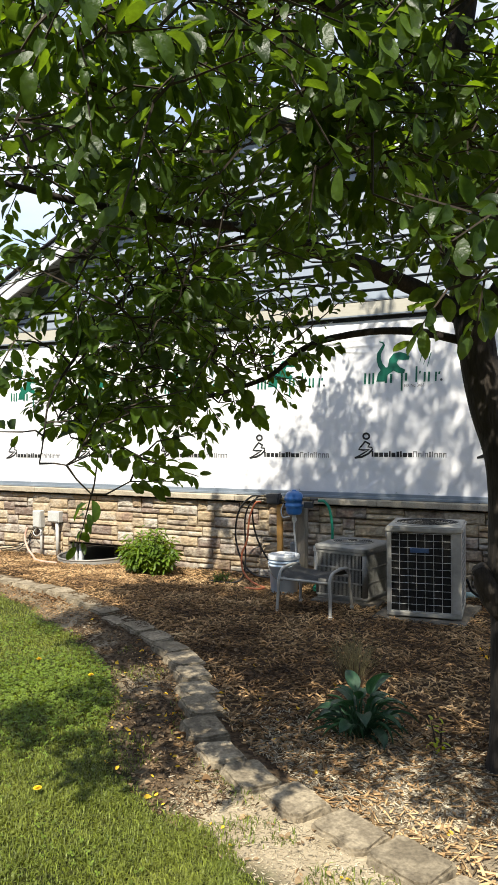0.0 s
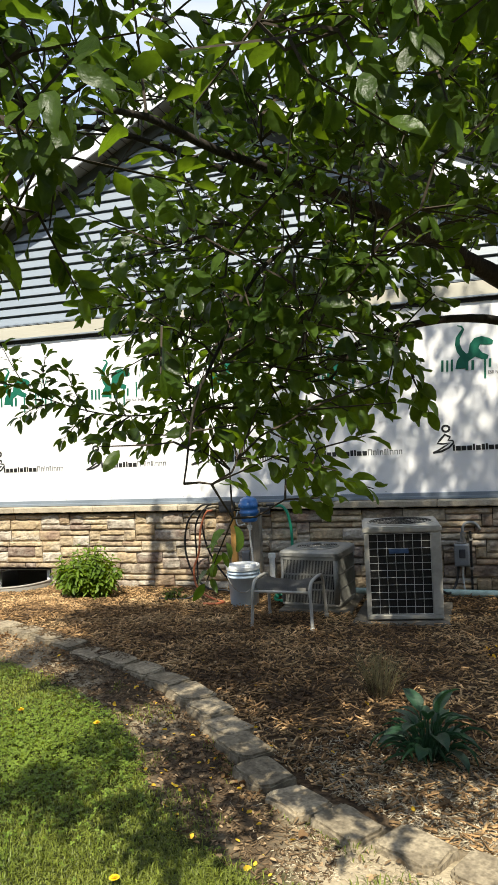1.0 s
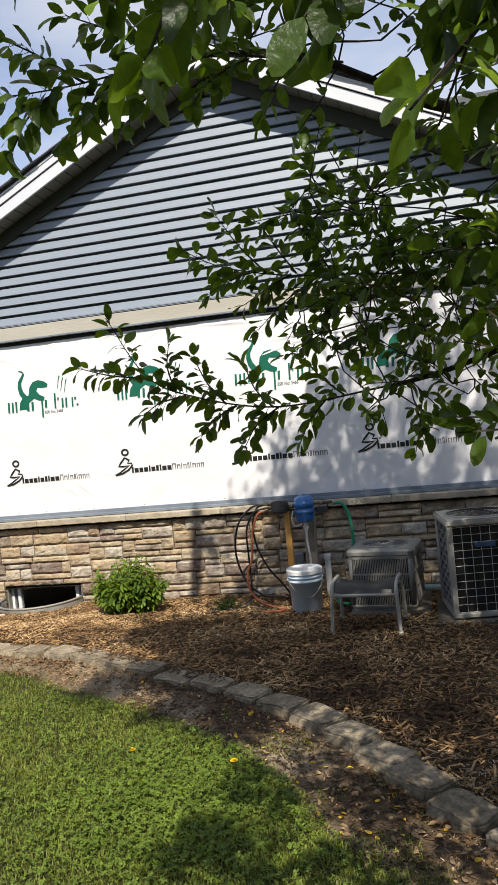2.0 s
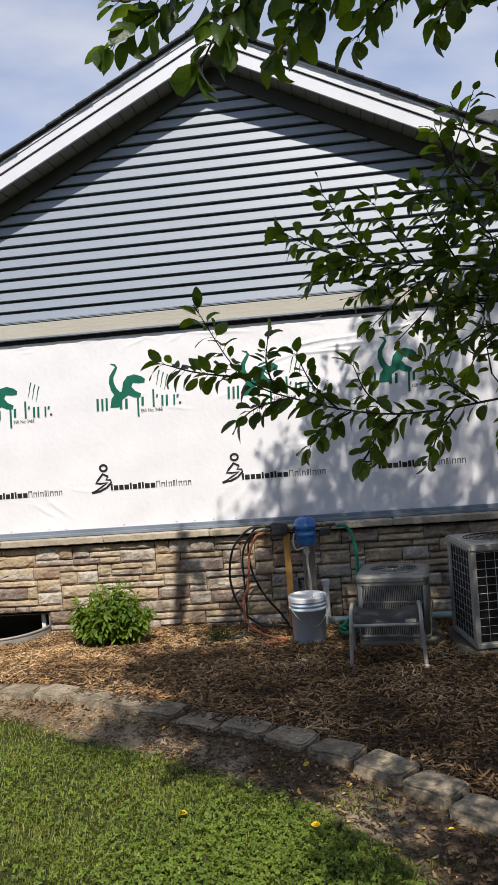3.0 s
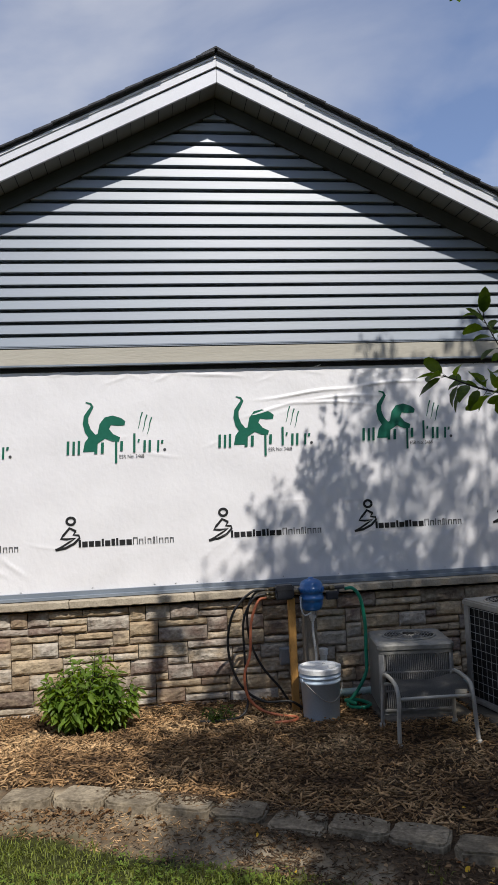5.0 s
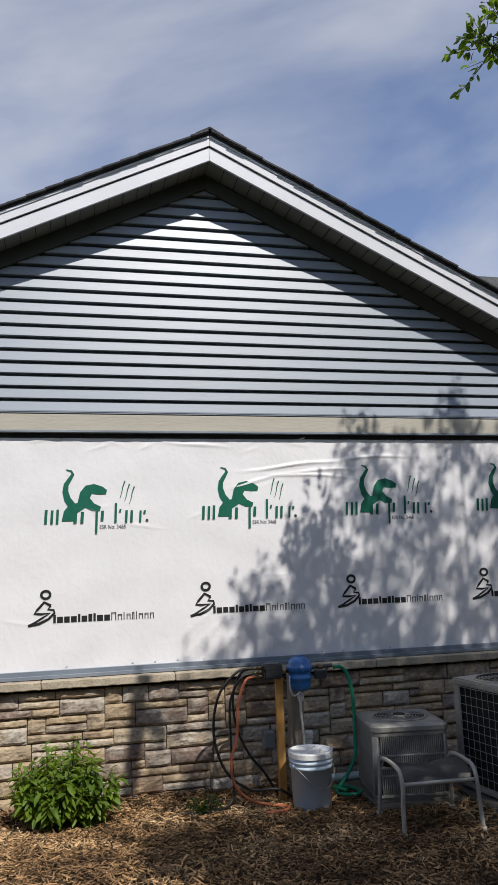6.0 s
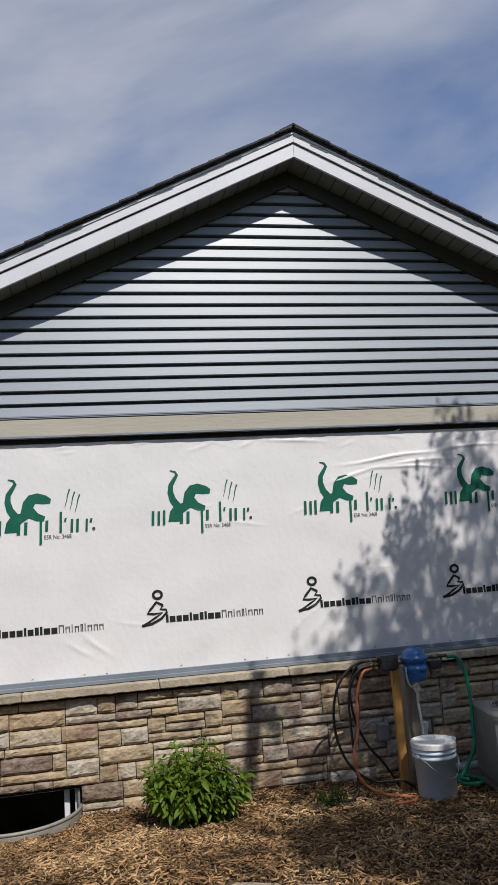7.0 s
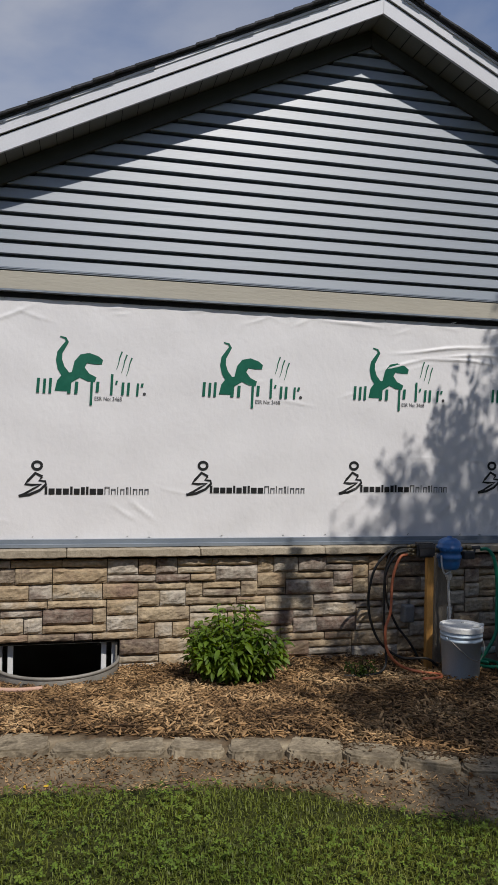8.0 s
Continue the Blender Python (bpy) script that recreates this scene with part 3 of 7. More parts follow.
while True:
    z0 = 0.0925 * (k - 1) + 0.092
    top = APEX_Z - SOFFIT - FRIEZE - 0.006 - 2.70
    if z0 > top - 0.03:
        break
    z0 = max(z0, 0.0)
    h0 = min((top - z0) / PITCH, 4.0)
    z1 = min(z0 + COURSE + 0.012, top)
    b = bmesh.new()
    prof = [(-0.0400, z0), (-0.0420, z0 + 0.003), (-0.0315, z0 + 0.066), (-0.0285, z0 + 0.0690), (0.0300, z0 + 0.0710), (0.0320, z0 + COURSE + 0.006)]
    prof = [(y, min(z, top)) for y, z in prof]
    L = [b.verts.new((-min((top - z) / PITCH, 4.0) - 0.001, y, z)) for y, z in prof]
    R = [b.verts.new((min((top - z) / PITCH, 4.0) + 0.001, y, z)) for y, z in prof]
    for i in range(len(prof) - 1):
        if (L[i].co - L[i + 1].co).length > 1e-4:
            b.faces.new((L[i], R[i], R[i + 1], L[i + 1]))
    lb, rb2 = b.verts.new((-h0, 0.034, z0 + 0.004)), b.verts.new((h0, 0.034, z0 + 0.004))
    b.faces.new((lb, rb2, R[0], L[0]))
    part("siding_course", b, M_SIDING, siding)
    k += 1

bm = bmesh.new()
box(bm, HOUSE_L, HOUSE_R, 7.064, 7.085, 2.6815, 2.6865, 0.001)
box(bm, HOUSE_L, HOUSE_R, 7.070, 7.085, 2.6925, 2.6985, 0.001)
solid("starter_channel", bm, M_SIDING, "thin grey vinyl channel under the siding", "trim", kind="structure")
# near black strip put in as the shade behind the channel
solid("channel_shade", box(bmesh.new(), HOUSE_L, HOUSE_R, 7.0855, 7.12, 2.676, 2.702), M_GAP_SHADE, "near black strip painted as shade behind the vinyl channel", "trim", kind="structure")
trim = thing("trim_band", (APEX_X, 7.1, 2.60), "beige textured trim board between siding and wrap", "trim", kind="structure")
part("trim_board", box(bmesh.new(), HOUSE_L - APEX_X, HOUSE_R - APEX_X, -0.032, 0.02, -0.045, 0.075, 0.003), M_TRIM, trim)
bm = bmesh.new()
box(bm, HOUSE_L, HOUSE_R, 7.058, 7.105, 2.5475, 2.5545, 0.002)
box(bm, HOUSE_L, HOUSE_R, 7.052, 7.105, 2.540, 2.547, 0.002)
solid("drip_cap", bm, M_FLASH, "thin grey metal drip strip under the trim", "trim", kind="structure")
# shade over the wrap's top edge, drawn as a near black strip
solid("wrap_gap_shade", box(bmesh.new(), HOUSE_L, HOUSE_R, 7.096, 7.12, 2.505, 2.5395), M_GAP_SHADE, "near black strip painted as shade above the house wrap", "trim", kind="structure")

# ---- house wrap with its print ----


CREASES = [(-2.35, 2.30, 0.55, 0.08, 0.008), (-2.2, 2.22, 0.5, -0.06, 0.007), (-2.65, 2.18, 0.3, 0.2, 0.005), (-3.1, 2.46, 0.35, -0.12, 0.005), (-2.1, 2.26, 0.5, 0.02, 0.006), (-1.7, 2.36, 0.5, 0.05, 0.007),
           (-2.75, 1.12, 0.3, 0.9, 0.006), (-2.85, 1.07, 0.25, 0.9, 0.005), (-2.95, 1.16, 0.25, 0.8, 0.005), (-4.6, 1.10, 0.18, -0.7, 0.006), (-4.72, 1.08, 0.15, -0.6, 0.005), (-5.5, 2.40, 0.25, 0.5, 0.005)]
wr = random.Random(77)
# short puckers: fanned up from the lower edge and along the upper one
CREASES += [(wr.uniform(-3.3, -1.2), wr.uniform(0.95, 1.22), wr.uniform(0.10, 0.24), wr.uniform(0.55, 1.05), wr.uniform(0.002, 0.0045)) for k in range(16)]
CREASES += [(wr.uniform(-6.2, -1.0), wr.uniform(2.40, 2.50), wr.uniform(0.06, 0.20), wr.uniform(-0.5, 0.5), wr.uniform(0.002, 0.004)) for k in range(18)]
CREASES += [(wr.uniform(-5.6, -1.0), wr.uniform(1.0, 2.4), wr.uniform(0.08, 0.22), wr.uniform(-0.3, 0.9), wr.uniform(0.001, 0.0025)) for k in range(14)]


def wrap_y(x, z):
    """Slight puckers of the stapled sheet, deeper under its top edge and along a few creases."""
    w = 0.0012 * math.sin(5 * x + 2 * math.sin(3.1 * z)) + 0.0009 * math.sin(17 * z + 3 * math.sin(2.3 * x))
    t = max(0.0, (z - 2.28) / 0.24)
    w += 0.0016 * t * math.sin(23 * x + 9 * z + 3 * math.sin(1.7 * x)) + 0.0010 * t * math.sin(61 * x - 40 * z)
    b = max(0.0, (1.12 - z) / 0.25)
    w += 0.0022 * b * math.sin(15 * x - 14 * z + 2 * math.sin(2.1 * x))
    for cx, cz, ln, tilt, amp in CREASES:
        dx, dz = x - cx, z - cz
        u, v = dx * math.cos(tilt) + dz * math.sin(tilt), -dx * math.sin(tilt) + dz * math.cos(tilt)
        if abs(u) < ln:
            v += 0.012 * math.sin(7 * u + cx)
            w -= 1.5 * amp * math.exp(-(v / 0.009) ** 2) * math.cos(u / ln * math.pi / 2) ** 2
    return WALL + w


WRAP0, WRAP1 = 0.862, 2.520
xs = np.arange(HOUSE_L, HOUSE_R + 0.001, 0.02)
zs = np.linspace(WRAP0, WRAP1, 170)
verts = [(x, wrap_y(x, z), z) for z in zs for x in xs]
n1 = len(xs)
faces = [(r * n1 + c, r * n1 + c + 1, (r + 1) * n1 + c + 1, (r + 1) * n1 + c) for r in range(len(zs) - 1) for c in range(n1 - 1)]
back = len(verts)
verts += [(xs[0], 7.122, WRAP0), (xs[-1], 7.122, WRAP0), (xs[-1], 7.122, WRAP1), (xs[0], 7.122, WRAP1)]
faces.append((back + 3, back + 2, back + 1, back))
wrap = raw("house_wrap", verts, faces, M_WRAP, smooth=True)
tagged(wrap, "white woven house wrap stapled over the wall, with green and black print", "house wrap", kind="structure")


def flat(bm, outline, lift=0.0035):
    bm.faces.new([bm.verts.new((x, wrap_y(x, z) - lift, z)) for x, z in outline])


def stroke(bm, pts, w0, w1=None, lift=0.0035):
    """A flat printed line through points, as wide as w0 at its start and w1 at its end."""
    w1 = w0 if w1 is None else w1
    pts = [Vector((x, z)) for x, z in pts]
    L, R = [], []
    for i, p in enumerate(pts):
        d = (pts[min(i + 1, len(pts) - 1)] - pts[max(i - 1, 0)]).normalized()
        nrm = Vector((-d.y, d.x))
        w = (w0 + (w1 - w0) * i / (len(pts) - 1)) / 2
        for side, q in ((L, p + nrm * w), (R, p - nrm * w)):
            side.append(bm.verts.new((q.x, wrap_y(q.x, q.y) - lift, q.y)))
    for i in range(len(pts) - 1):
        bm.faces.new((L[i], L[i + 1], R[i + 1], R[i]))


def arc(cx, cz, rx, rz, a0, a1, n=12):
    return [(cx + rx * math.cos(radians(a0 + (a1 - a0) * k / n)), cz + rz * math.sin(radians(a0 + (a1 - a0) * k / n))) for k in range(n + 1)]


PRINT_X, PRINT_STEP = -4.18, 1.1255
TILT_PRINT = 0.0118


def text_mesh(words, size):
    cu = bpy.data.curves.new("lettering", "FONT")
    cu.body, cu.size = words, size
    tmp = bpy.data.objects.new("lettering", cu)
    scene.collection.objects.link(tmp)
    dg = bpy.context.evaluated_depsgraph_get()
    me = bpy.data.meshes.new_from_object(tmp.evaluated_get(dg))
    bpy.data.objects.remove(tmp)
    bpy.data.curves.remove(cu)
    return me


for rep in range(-2, 5):
    x0 = PRINT_X + rep * PRINT_STEP
    zo = 1.40 + TILT_PRINT * (x0 - PRINT_X)
    P = lambda px, pz: (x0 + px, zo + pz)
    E = lambda px, pz: (x0 + px - 0.032, zo + pz + 0.006)
    # green emblem: a plain tapered swoosh over a rounded body
    b = bmesh.new()
    stroke(b, [E(*q) for q in ((0.165, 0.868), (0.20, 0.858), (0.212, 0.835), (0.19, 0.80), (0.165, 0.76), (0.16, 0.71), (0.175, 0.655), (0.21, 0.605))], 0.008, 0.055)
    flat(b, [E(*q) for q in ((0.135, 0.50), (0.15, 0.57), (0.185, 0.615), (0.245, 0.63), (0.262, 0.705), (0.30, 0.752), (0.36, 0.765), (0.42, 0.745), (0.452, 0.72), (0.445, 0.69), (0.395, 0.688), (0.345, 0.695), (0.33, 0.665), (0.36, 0.625), (0.41, 0.60), (0.40, 0.568), (0.35, 0.572), (0.30, 0.595), (0.245, 0.56), (0.235, 0.50))])
    for k in range(3):
        sx = 0.512 + 0.034 * k
        stroke(b, [P(sx, 0.665 - 0.02 * k), P(sx + 0.014, 0.71 - 0.02 * k), P(sx + 0.02, 0.745 - 0.02 * k), P(sx + 0.036, 0.79 - 0.02 * k)], 0.004, 0.010)
    part("printed_emblem", b, M_GREEN, wrap, "green printed emblem")
    # a row of plain bars in place of the maker's word
    b = bmesh.new()
    for bx, bw, lo, hi in ((-0.022, 0.030, 0.49, 0.588), (0.020, 0.028, 0.488, 0.585), (0.058, 0.028, 0.488, 0.59), (0.178, 0.036, 0.49, 0.575), (0.226, 0.034, 0.49, 0.572), (0.330, 0.026, 0.415, 0.577), (0.368, 0.032, 0.505, 0.577), (0.466, 0.026, 0.49, 0.632), (0.500, 0.022, 0.565, 0.588), (0.540, 0.028, 0.49, 0.578), (0.578, 0.028, 0.49, 0.578), (0.643, 0.024, 0.49, 0.575), (0.673, 0.026, 0.552, 0.576)):
        bx, bw = bx + 0.18 * bw, 0.64 * bw
        flat(b, [P(bx, lo), P(bx + bw, lo), P(bx + bw + 0.005, hi), P(bx + 0.005, hi)], 0.0065)
    part("printed_word", b, M_GREEN, wrap, "row of green printed bars")
    b = bmesh.new()
    flat(b, arc(x0 + 0.705, zo + 0.503, 0.011, 0.011, 0, 337.5, 15))
    part("printed_dot", b, M_GREYPRINT, wrap)
    me = text_mesh("ESR No: 3468", 0.040)
    for v in me.vertices:
        x, z = x0 + 0.366 + v.co.x * 0.82, zo + 0.448 + v.co.y
        v.co = (x, wrap_y(x, z) - 0.0035, z)
    me.materials.append(M_GREYPRINT)
    shared("printed_report_number", me, wrap)
    # black mark: ring over a folded ribbon, then bars
    b = bmesh.new()
    stroke(b, arc(x0, zo, 0.030, 0.026, 0, 360, 20), 0.018)
    for a in ((( 0.035, -0.075), (-0.01, -0.05), (-0.055, -0.10), (-0.075, -0.125), (-0.03, -0.13), (0.03, -0.125), (-0.02, -0.155), (-0.07, -0.185), (-0.115, -0.205)),
              ((-0.115, -0.205), (-0.045, -0.195), (0.02, -0.165), (0.06, -0.125), (0.055, -0.105), (0.015, -0.10), (0.035, -0.075))):
        stroke(b, [P(*q) for q in a], 0.019, 0.013)
    part("printed_mark", b, M_BLACK, wrap, "black ribbon mark under a ring")
    b = bmesh.new()
    x = 0.052
    for w, h in ((0.014, 0.048), (0.032, 0.036), (0.030, 0.036), (0.032, 0.036), (0.013, 0.048), (0.031, 0.036), (0.021, 0.045), (0.013, 0.048), (0.034, 0.036), (0.032, 0.036)):
        w, h = w * 1.24, h * 1.12
        flat(b, [P(x, -0.193), P(x + w, -0.193), P(x + w, -0.193 + h), P(x, -0.193 + h)])
        x += w + 0.0082
    part("printed_bold_bars", b, M_BLACK, wrap, "row of bold black printed bars")
    b = bmesh.new()
    for w, h in ((0.027, 0.048), (0.024, 0.036), (0.008, 0.048), (0.022, 0.036), (0.013, 0.045), (0.007, 0.048), (0.024, 0.036), (0.022, 0.036), (0.022, 0.036)):
        t = 0.006
        w, h = w * 1.25, h * 1.12
        x += 0.004
        stroke(b, [P(x, -0.193), P(x, -0.193 + h)], t)
        if w > 0.015:
            stroke(b, [P(x + w - t, -0.193), P(x + w - t, -0.193 + h)], t)
            stroke(b, [P(x - t / 2, -0.193 + h - t / 2), P(x + w - t / 2, -0.193 + h - t / 2)], t, lift=0.0065)
        x += w + 0.007
    part("printed_light_bars", b, M_GREYPRINT, wrap, "row of thin grey printed bars")

# staples along the top and bottom edge
bm = bmesh.new()
box(bm, -0.007, 0.007, -0.0015, 0.004, -0.001, 0.001)
ME_STAPLE = finish(bm, "staple", M_GREYPRINT, False)
x = HOUSE_L + 0.1
while x < HOUSE_R - 0.05:
    for z in (2.506 + rng.uniform(-0.005, 0.005), 0.905 + rng.uniform(-0.005, 0.004)):
        if z < 1 and rng.random() < 0.5:
            continue
        shared("staple", ME_STAPLE, wrap, pose(x + rng.uniform(-0.04, 0.04), wrap_y(x, z) - 0.003, z, 0, rng.uniform(-60, 10), 0))
    x += 0.16

# ---- flashing, ledge and stone veneer ----
bm = bmesh.new()
box(bm, HOUSE_L, HOUSE_R, 7.078, 7.097, 0.855, 0.893, 0.002)
box(bm, HOUSE_L, HOUSE_R, 7.062, 7.0775, 0.838, 0.862, 0.002)
solid("flashing", bm, M_FLASH, "blue grey metal flashing under the wrap", "flashing", kind="structure")
ledge = thing("stone_ledge", (0, 7.1, 0.80), "beige cast stone ledge over the veneer", "ledge", kind="structure")
x = HOUSE_L
while x < HOUSE_R - 0.05:
    w = min(rng.choice((0.75, 0.9, 0.9, 1.05)), HOUSE_R - x)
    bm = bmesh.new()
    box(bm, x + 0.0016, x + w - 0.0016, -0.104, 0.02, -0.022, 0.034, 0.006)
    bmesh.ops.subdivide_edges(bm, edges=[e for e in bm.edges if abs(e.verts[0].co.x - e.verts[1].co.x) > 0.2], cuts=24)
    for v in bm.verts:
        if v.co.y < -0.05:
            v.co += 0.006 * noise.noise_vector(Vector((v.co.x * 22, v.co.y * 9, v.co.z * 30)))
    part("ledge_stone", bm, M_CAP, ledge)
    x += w

veneer = thing("stone_veneer", (0, 7.1, 0), "tan and grey stacked ledge stone veneer", "stone veneer", kind="structure")
UNIT, ROWS = 0.0550, 15
Z_BASE = 0.757 - UNIT * ROWS
CELL = 0.03
cols = int((HOUSE_R - HOUSE_L) / CELL)
taken = np.zeros((ROWS, cols), bool)
c0, c1 = int((WX0 - HOUSE_L) / CELL), int(math.ceil((WX1 - HOUSE_L) / CELL))
rows_open = int(math.ceil((WZ - Z_BASE) / UNIT - 0.3))
taken[:rows_open, c0:c1] = True
srng = random.Random(23)
for r in range(ROWS - 1, -1, -1):
    c = 0
    while c < cols:
        if taken[r, c]:
            c += 1
            continue
        h = srng.choice((1, 2, 2))
        w = srng.randint(7, 13) if h == 1 else srng.randint(7, 12)
        if h == 2 and srng.random() < 0.25:
            w = srng.randint(4, 6)
        h = min(h, r + 1)
        n = 0
        while n < w and c + n < cols and not taken[r - h + 1:r + 1, c + n].any():
            n += 1
        if n == 0:
            h, n = 1, 0
            while n < w and c + n < cols and not taken[r, c + n]:
                n += 1
        left = 0
        while c + n + left < cols and not taken[r, c + n + left] and left < 3:
            left += 1
        if left < 3 and left > 0 and not taken[r - h + 1:r + 1, c + n:c + n + left].any():
            n += left
        taken[r - h + 1:r + 1, c:c + n] = True
        xa, xb = HOUSE_L + c * CELL + 0.0026, HOUSE_L + (c + n) * CELL - 0.0026
        za, zb = Z_BASE + (r - h + 1) * UNIT + 0.0032, Z_BASE + (r + 1) * UNIT - 0.0032
        c += n
        if xa > WX0 - 0.05 and xb < WX1 + 0.05 and za < WZ - 0.01:
            continue
        # one stone: a chipped slab whose face bulges a little
        bm = bmesh.new()
        depth = srng.uniform(0.038, 0.056)
        shift = Vector((srng.uniform(0, 50), srng.uniform(0, 50), srng.uniform(0, 50)))
        nxp = max(4, round((xb - xa) / 0.030))
        nzp = 4 if h == 1 else 6
        rows_v = []
        for k in range(nzp + 1):
            f = k / nzp
            rim_row = k in (0, nzp)
            z = za + (zb - za) * f
            rowv = []
            for q in range(nxp + 1):
                xq = xa + (xb - xa) * q / nxp
                end = q in (0, nxp)
                at = Vector((xq * 14, z * 22, 0)) + shift
                split = 0.009 * noise.noise(at) + 0.005 * noise.noise(at * 2.7)
                dd = depth + split + 0.004 * math.sin(math.pi * f)
                if rim_row or end:
                    dd = min(dd, depth) - 0.009 - 0.004 * rim_row + 0.4 * split
                inner = not (rim_row or end)
                jitter = 0.005 * noise.noise(at * 1.9 + Vector((7, 3, 1)))
                rowv.append(bm.verts.new((xq + (jitter if not end else 0), -dd, z + (0.8 * jitter if inner else (0.5 * jitter if not end else 0)))))
            rows_v.append(rowv)
        for a, b2 in zip(rows_v, rows_v[1:]):
            for q in range(nxp):
                bm.faces.new((a[q], a[q + 1], b2[q + 1], b2[q]))
        rim = [v for v in rows_v[0]] + [rr[-1] for rr in rows_v[1:]] + rows_v[-1][-2::-1] + [rr[0] for rr in rows_v[-2:0:-1]]
        backv = [bm.verts.new((v.co.x, 0.015, v.co.z)) for v in rim]
        for q in range(len(rim)):
            w2 = (q + 1) % len(rim)
            bm.faces.new((rim[w2], rim[q], backv[q], backv[w2]))
        part("stone", bm, M_STONE, veneer)

# ---- edging blocks along the bed ----


def edging_mesh(seed):
    """A tapered split-face block: worn corners, a rough front, a slightly hollow top."""
    bm = bmesh.new()
    q = [(-0.096, -0.088), (0.096, -0.088), (0.1225, -0.056), (0.112, 0.085), (-0.112, 0.085), (-0.1225, -0.056)]
    lo = [bm.verts.new((x, y, -0.16)) for x, y in q]
    hi = [bm.verts.new((x, y, 0.0)) for x, y in q]
    bm.faces.new(lo[::-1]), bm.faces.new(hi)
    for i in range(6):
        bm.faces.new((lo[i], lo[(i + 1) % 6], hi[(i + 1) % 6], hi[i]))
    bmesh.ops.bevel(bm, geom=[e for e in bm.edges if abs(e.verts[0].co.z - e.verts[1].co.z) > 0.1], offset=0.009, segments=2, affect="EDGES")
    bmesh.ops.subdivide_edges(bm, edges=[e for e in bm.edges if e.calc_length() > 0.08], cuts=3, use_grid_fill=True)
    bmesh.ops.bevel(bm, geom=[e for e in bm.edges if e.calc_face_angle(0) > 0.7 and min(v.co.z for v in e.verts) > -0.01], offset=0.009, segments=2, affect="EDGES")
    off = Vector((seed * 3.7, seed * 1.9, 0))
    for v in bm.verts:
        n = noise.noise_vector(v.co * 13 + off)
        f = noise.noise_vector(v.co * 41 + off)
        v.co += 0.007 * n + 0.003 * f
        if v.co.y < -0.07 and v.co.z < -0.012:
            v.co.y -= 0.007 + 0.010 * f.x
    return finish(bm, "edging_block", M_BLOCK, False)


ME_BLOCKS = [edging_mesh(k) for k in range(5)]
# the curved run at the corner of the bed, set by hand and stepped: place and turn
CORNER = [(-2.31, 4.37, -28), (-2.10, 4.20, -38), (-1.915, 4.00, -42), (-1.75, 3.80, -35), (-1.608, 3.605, -40), (-1.45, 3.37, -41), (-1.26, 3.186, -40), (-1.05, 3.07, -35), (-0.80, 2.965, -32)]
brng = random.Random(5)


def lay_block(x, y, turn, sx, sy, rise=0.0):
    o = new("edging_block", ME_BLOCKS[brng.randrange(5)])
    o.matrix_basis = pose(x, y, float(edge_top(x)) + rise + brng.uniform(-0.008, 0.006), brng.uniform(-4, 3), brng.uniform(-2.5, 2.5), turn) @ Matrix.Diagonal((sx, sy, 1, 1))
    tagged(o, "rough grey concrete edging block set between bed and lawn", "edging block", "edging of the garden bed")


run, last = -0.10, (-9.0, float(edge_y(-9.0)))
for i in range(1, 600):
    p = (-9 + 0.02 * i, float(edge_y(-9 + 0.02 * i)))
    run += math.hypot(p[0] - last[0], p[1] - last[1])
    last = p
    if run > 0.247:
        run = 0.0
        if -7.8 < p[0] < -2.42 or -0.62 < p[0] < 1.4:
            turn = math.degrees(math.atan2(float(edge_y(p[0] + 0.05)) - p[1], 0.05))
            lay_block(p[0] + brng.uniform(-0.008, 0.008), p[1] + brng.uniform(-0.02, 0.012), turn, brng.uniform(1.03, 1.08), brng.uniform(0.95, 1.12))
for x, y, turn in CORNER:
    lay_block(x, y, turn, brng.uniform(0.98, 1.06), brng.uniform(1.02, 1.14), 0.006)

# ---- basement window and its well ----
win = thing("window_1", (WX0, 7.12, 0), "small white vinyl basement window, dark inside, in the stone wall", "window", kind="structure")
ww = WX1 - WX0
fr = bmesh.new()
box(fr, 0.0, ww, 0.03, 0.09, WZ - 0.03, WZ - 0.001, 0.003)
box(fr, 0.0, ww, 0.03, 0.09, -0.118, -0.09, 0.003)
box(fr, 0.0, 0.035, 0.03, 0.09, -0.0895, WZ - 0.0305, 0.003)
box(fr, ww - 0.035, ww, 0.03, 0.09, -0.0895, WZ - 0.0305, 0.003)
box(fr, ww - 0.105, ww - 0.07, 0.034, 0.085, -0.0895, WZ - 0.0305, 0.003)
box(fr, 0.07, 0.105, 0.034, 0.085, -0.0895, WZ - 0.0305, 0.003)
part("window_frame", fr, M_VINYL, win)
for a, b2 in ((0.036, 0.069), (0.106, ww - 0.106), (ww - 0.069, ww - 0.036)):
    part("pane", box(bmesh.new(), a, b2, 0.056, 0.061, -0.0895, WZ - 0.031), M_GLASS, win)
part("lintel", box(bmesh.new(), 0.0, ww, -0.028, 0.028, WZ - 0.012, WZ - 0.0015, 0.002), M_MORTAR, win)
for a, b2 in ((0.0, 0.012), (ww - 0.012, ww)):
    part("jamb", box(bmesh.new(), a, b2, -0.03, 0.029, -0.118, WZ - 0.0125, 0.002), M_GALV, win)

well = thing("window_well", (WELL[0], WELL[1], 0), "curved weathered galvanised window well in the mulch", "window well")
bm = bmesh.new()
N = 40
prev = None
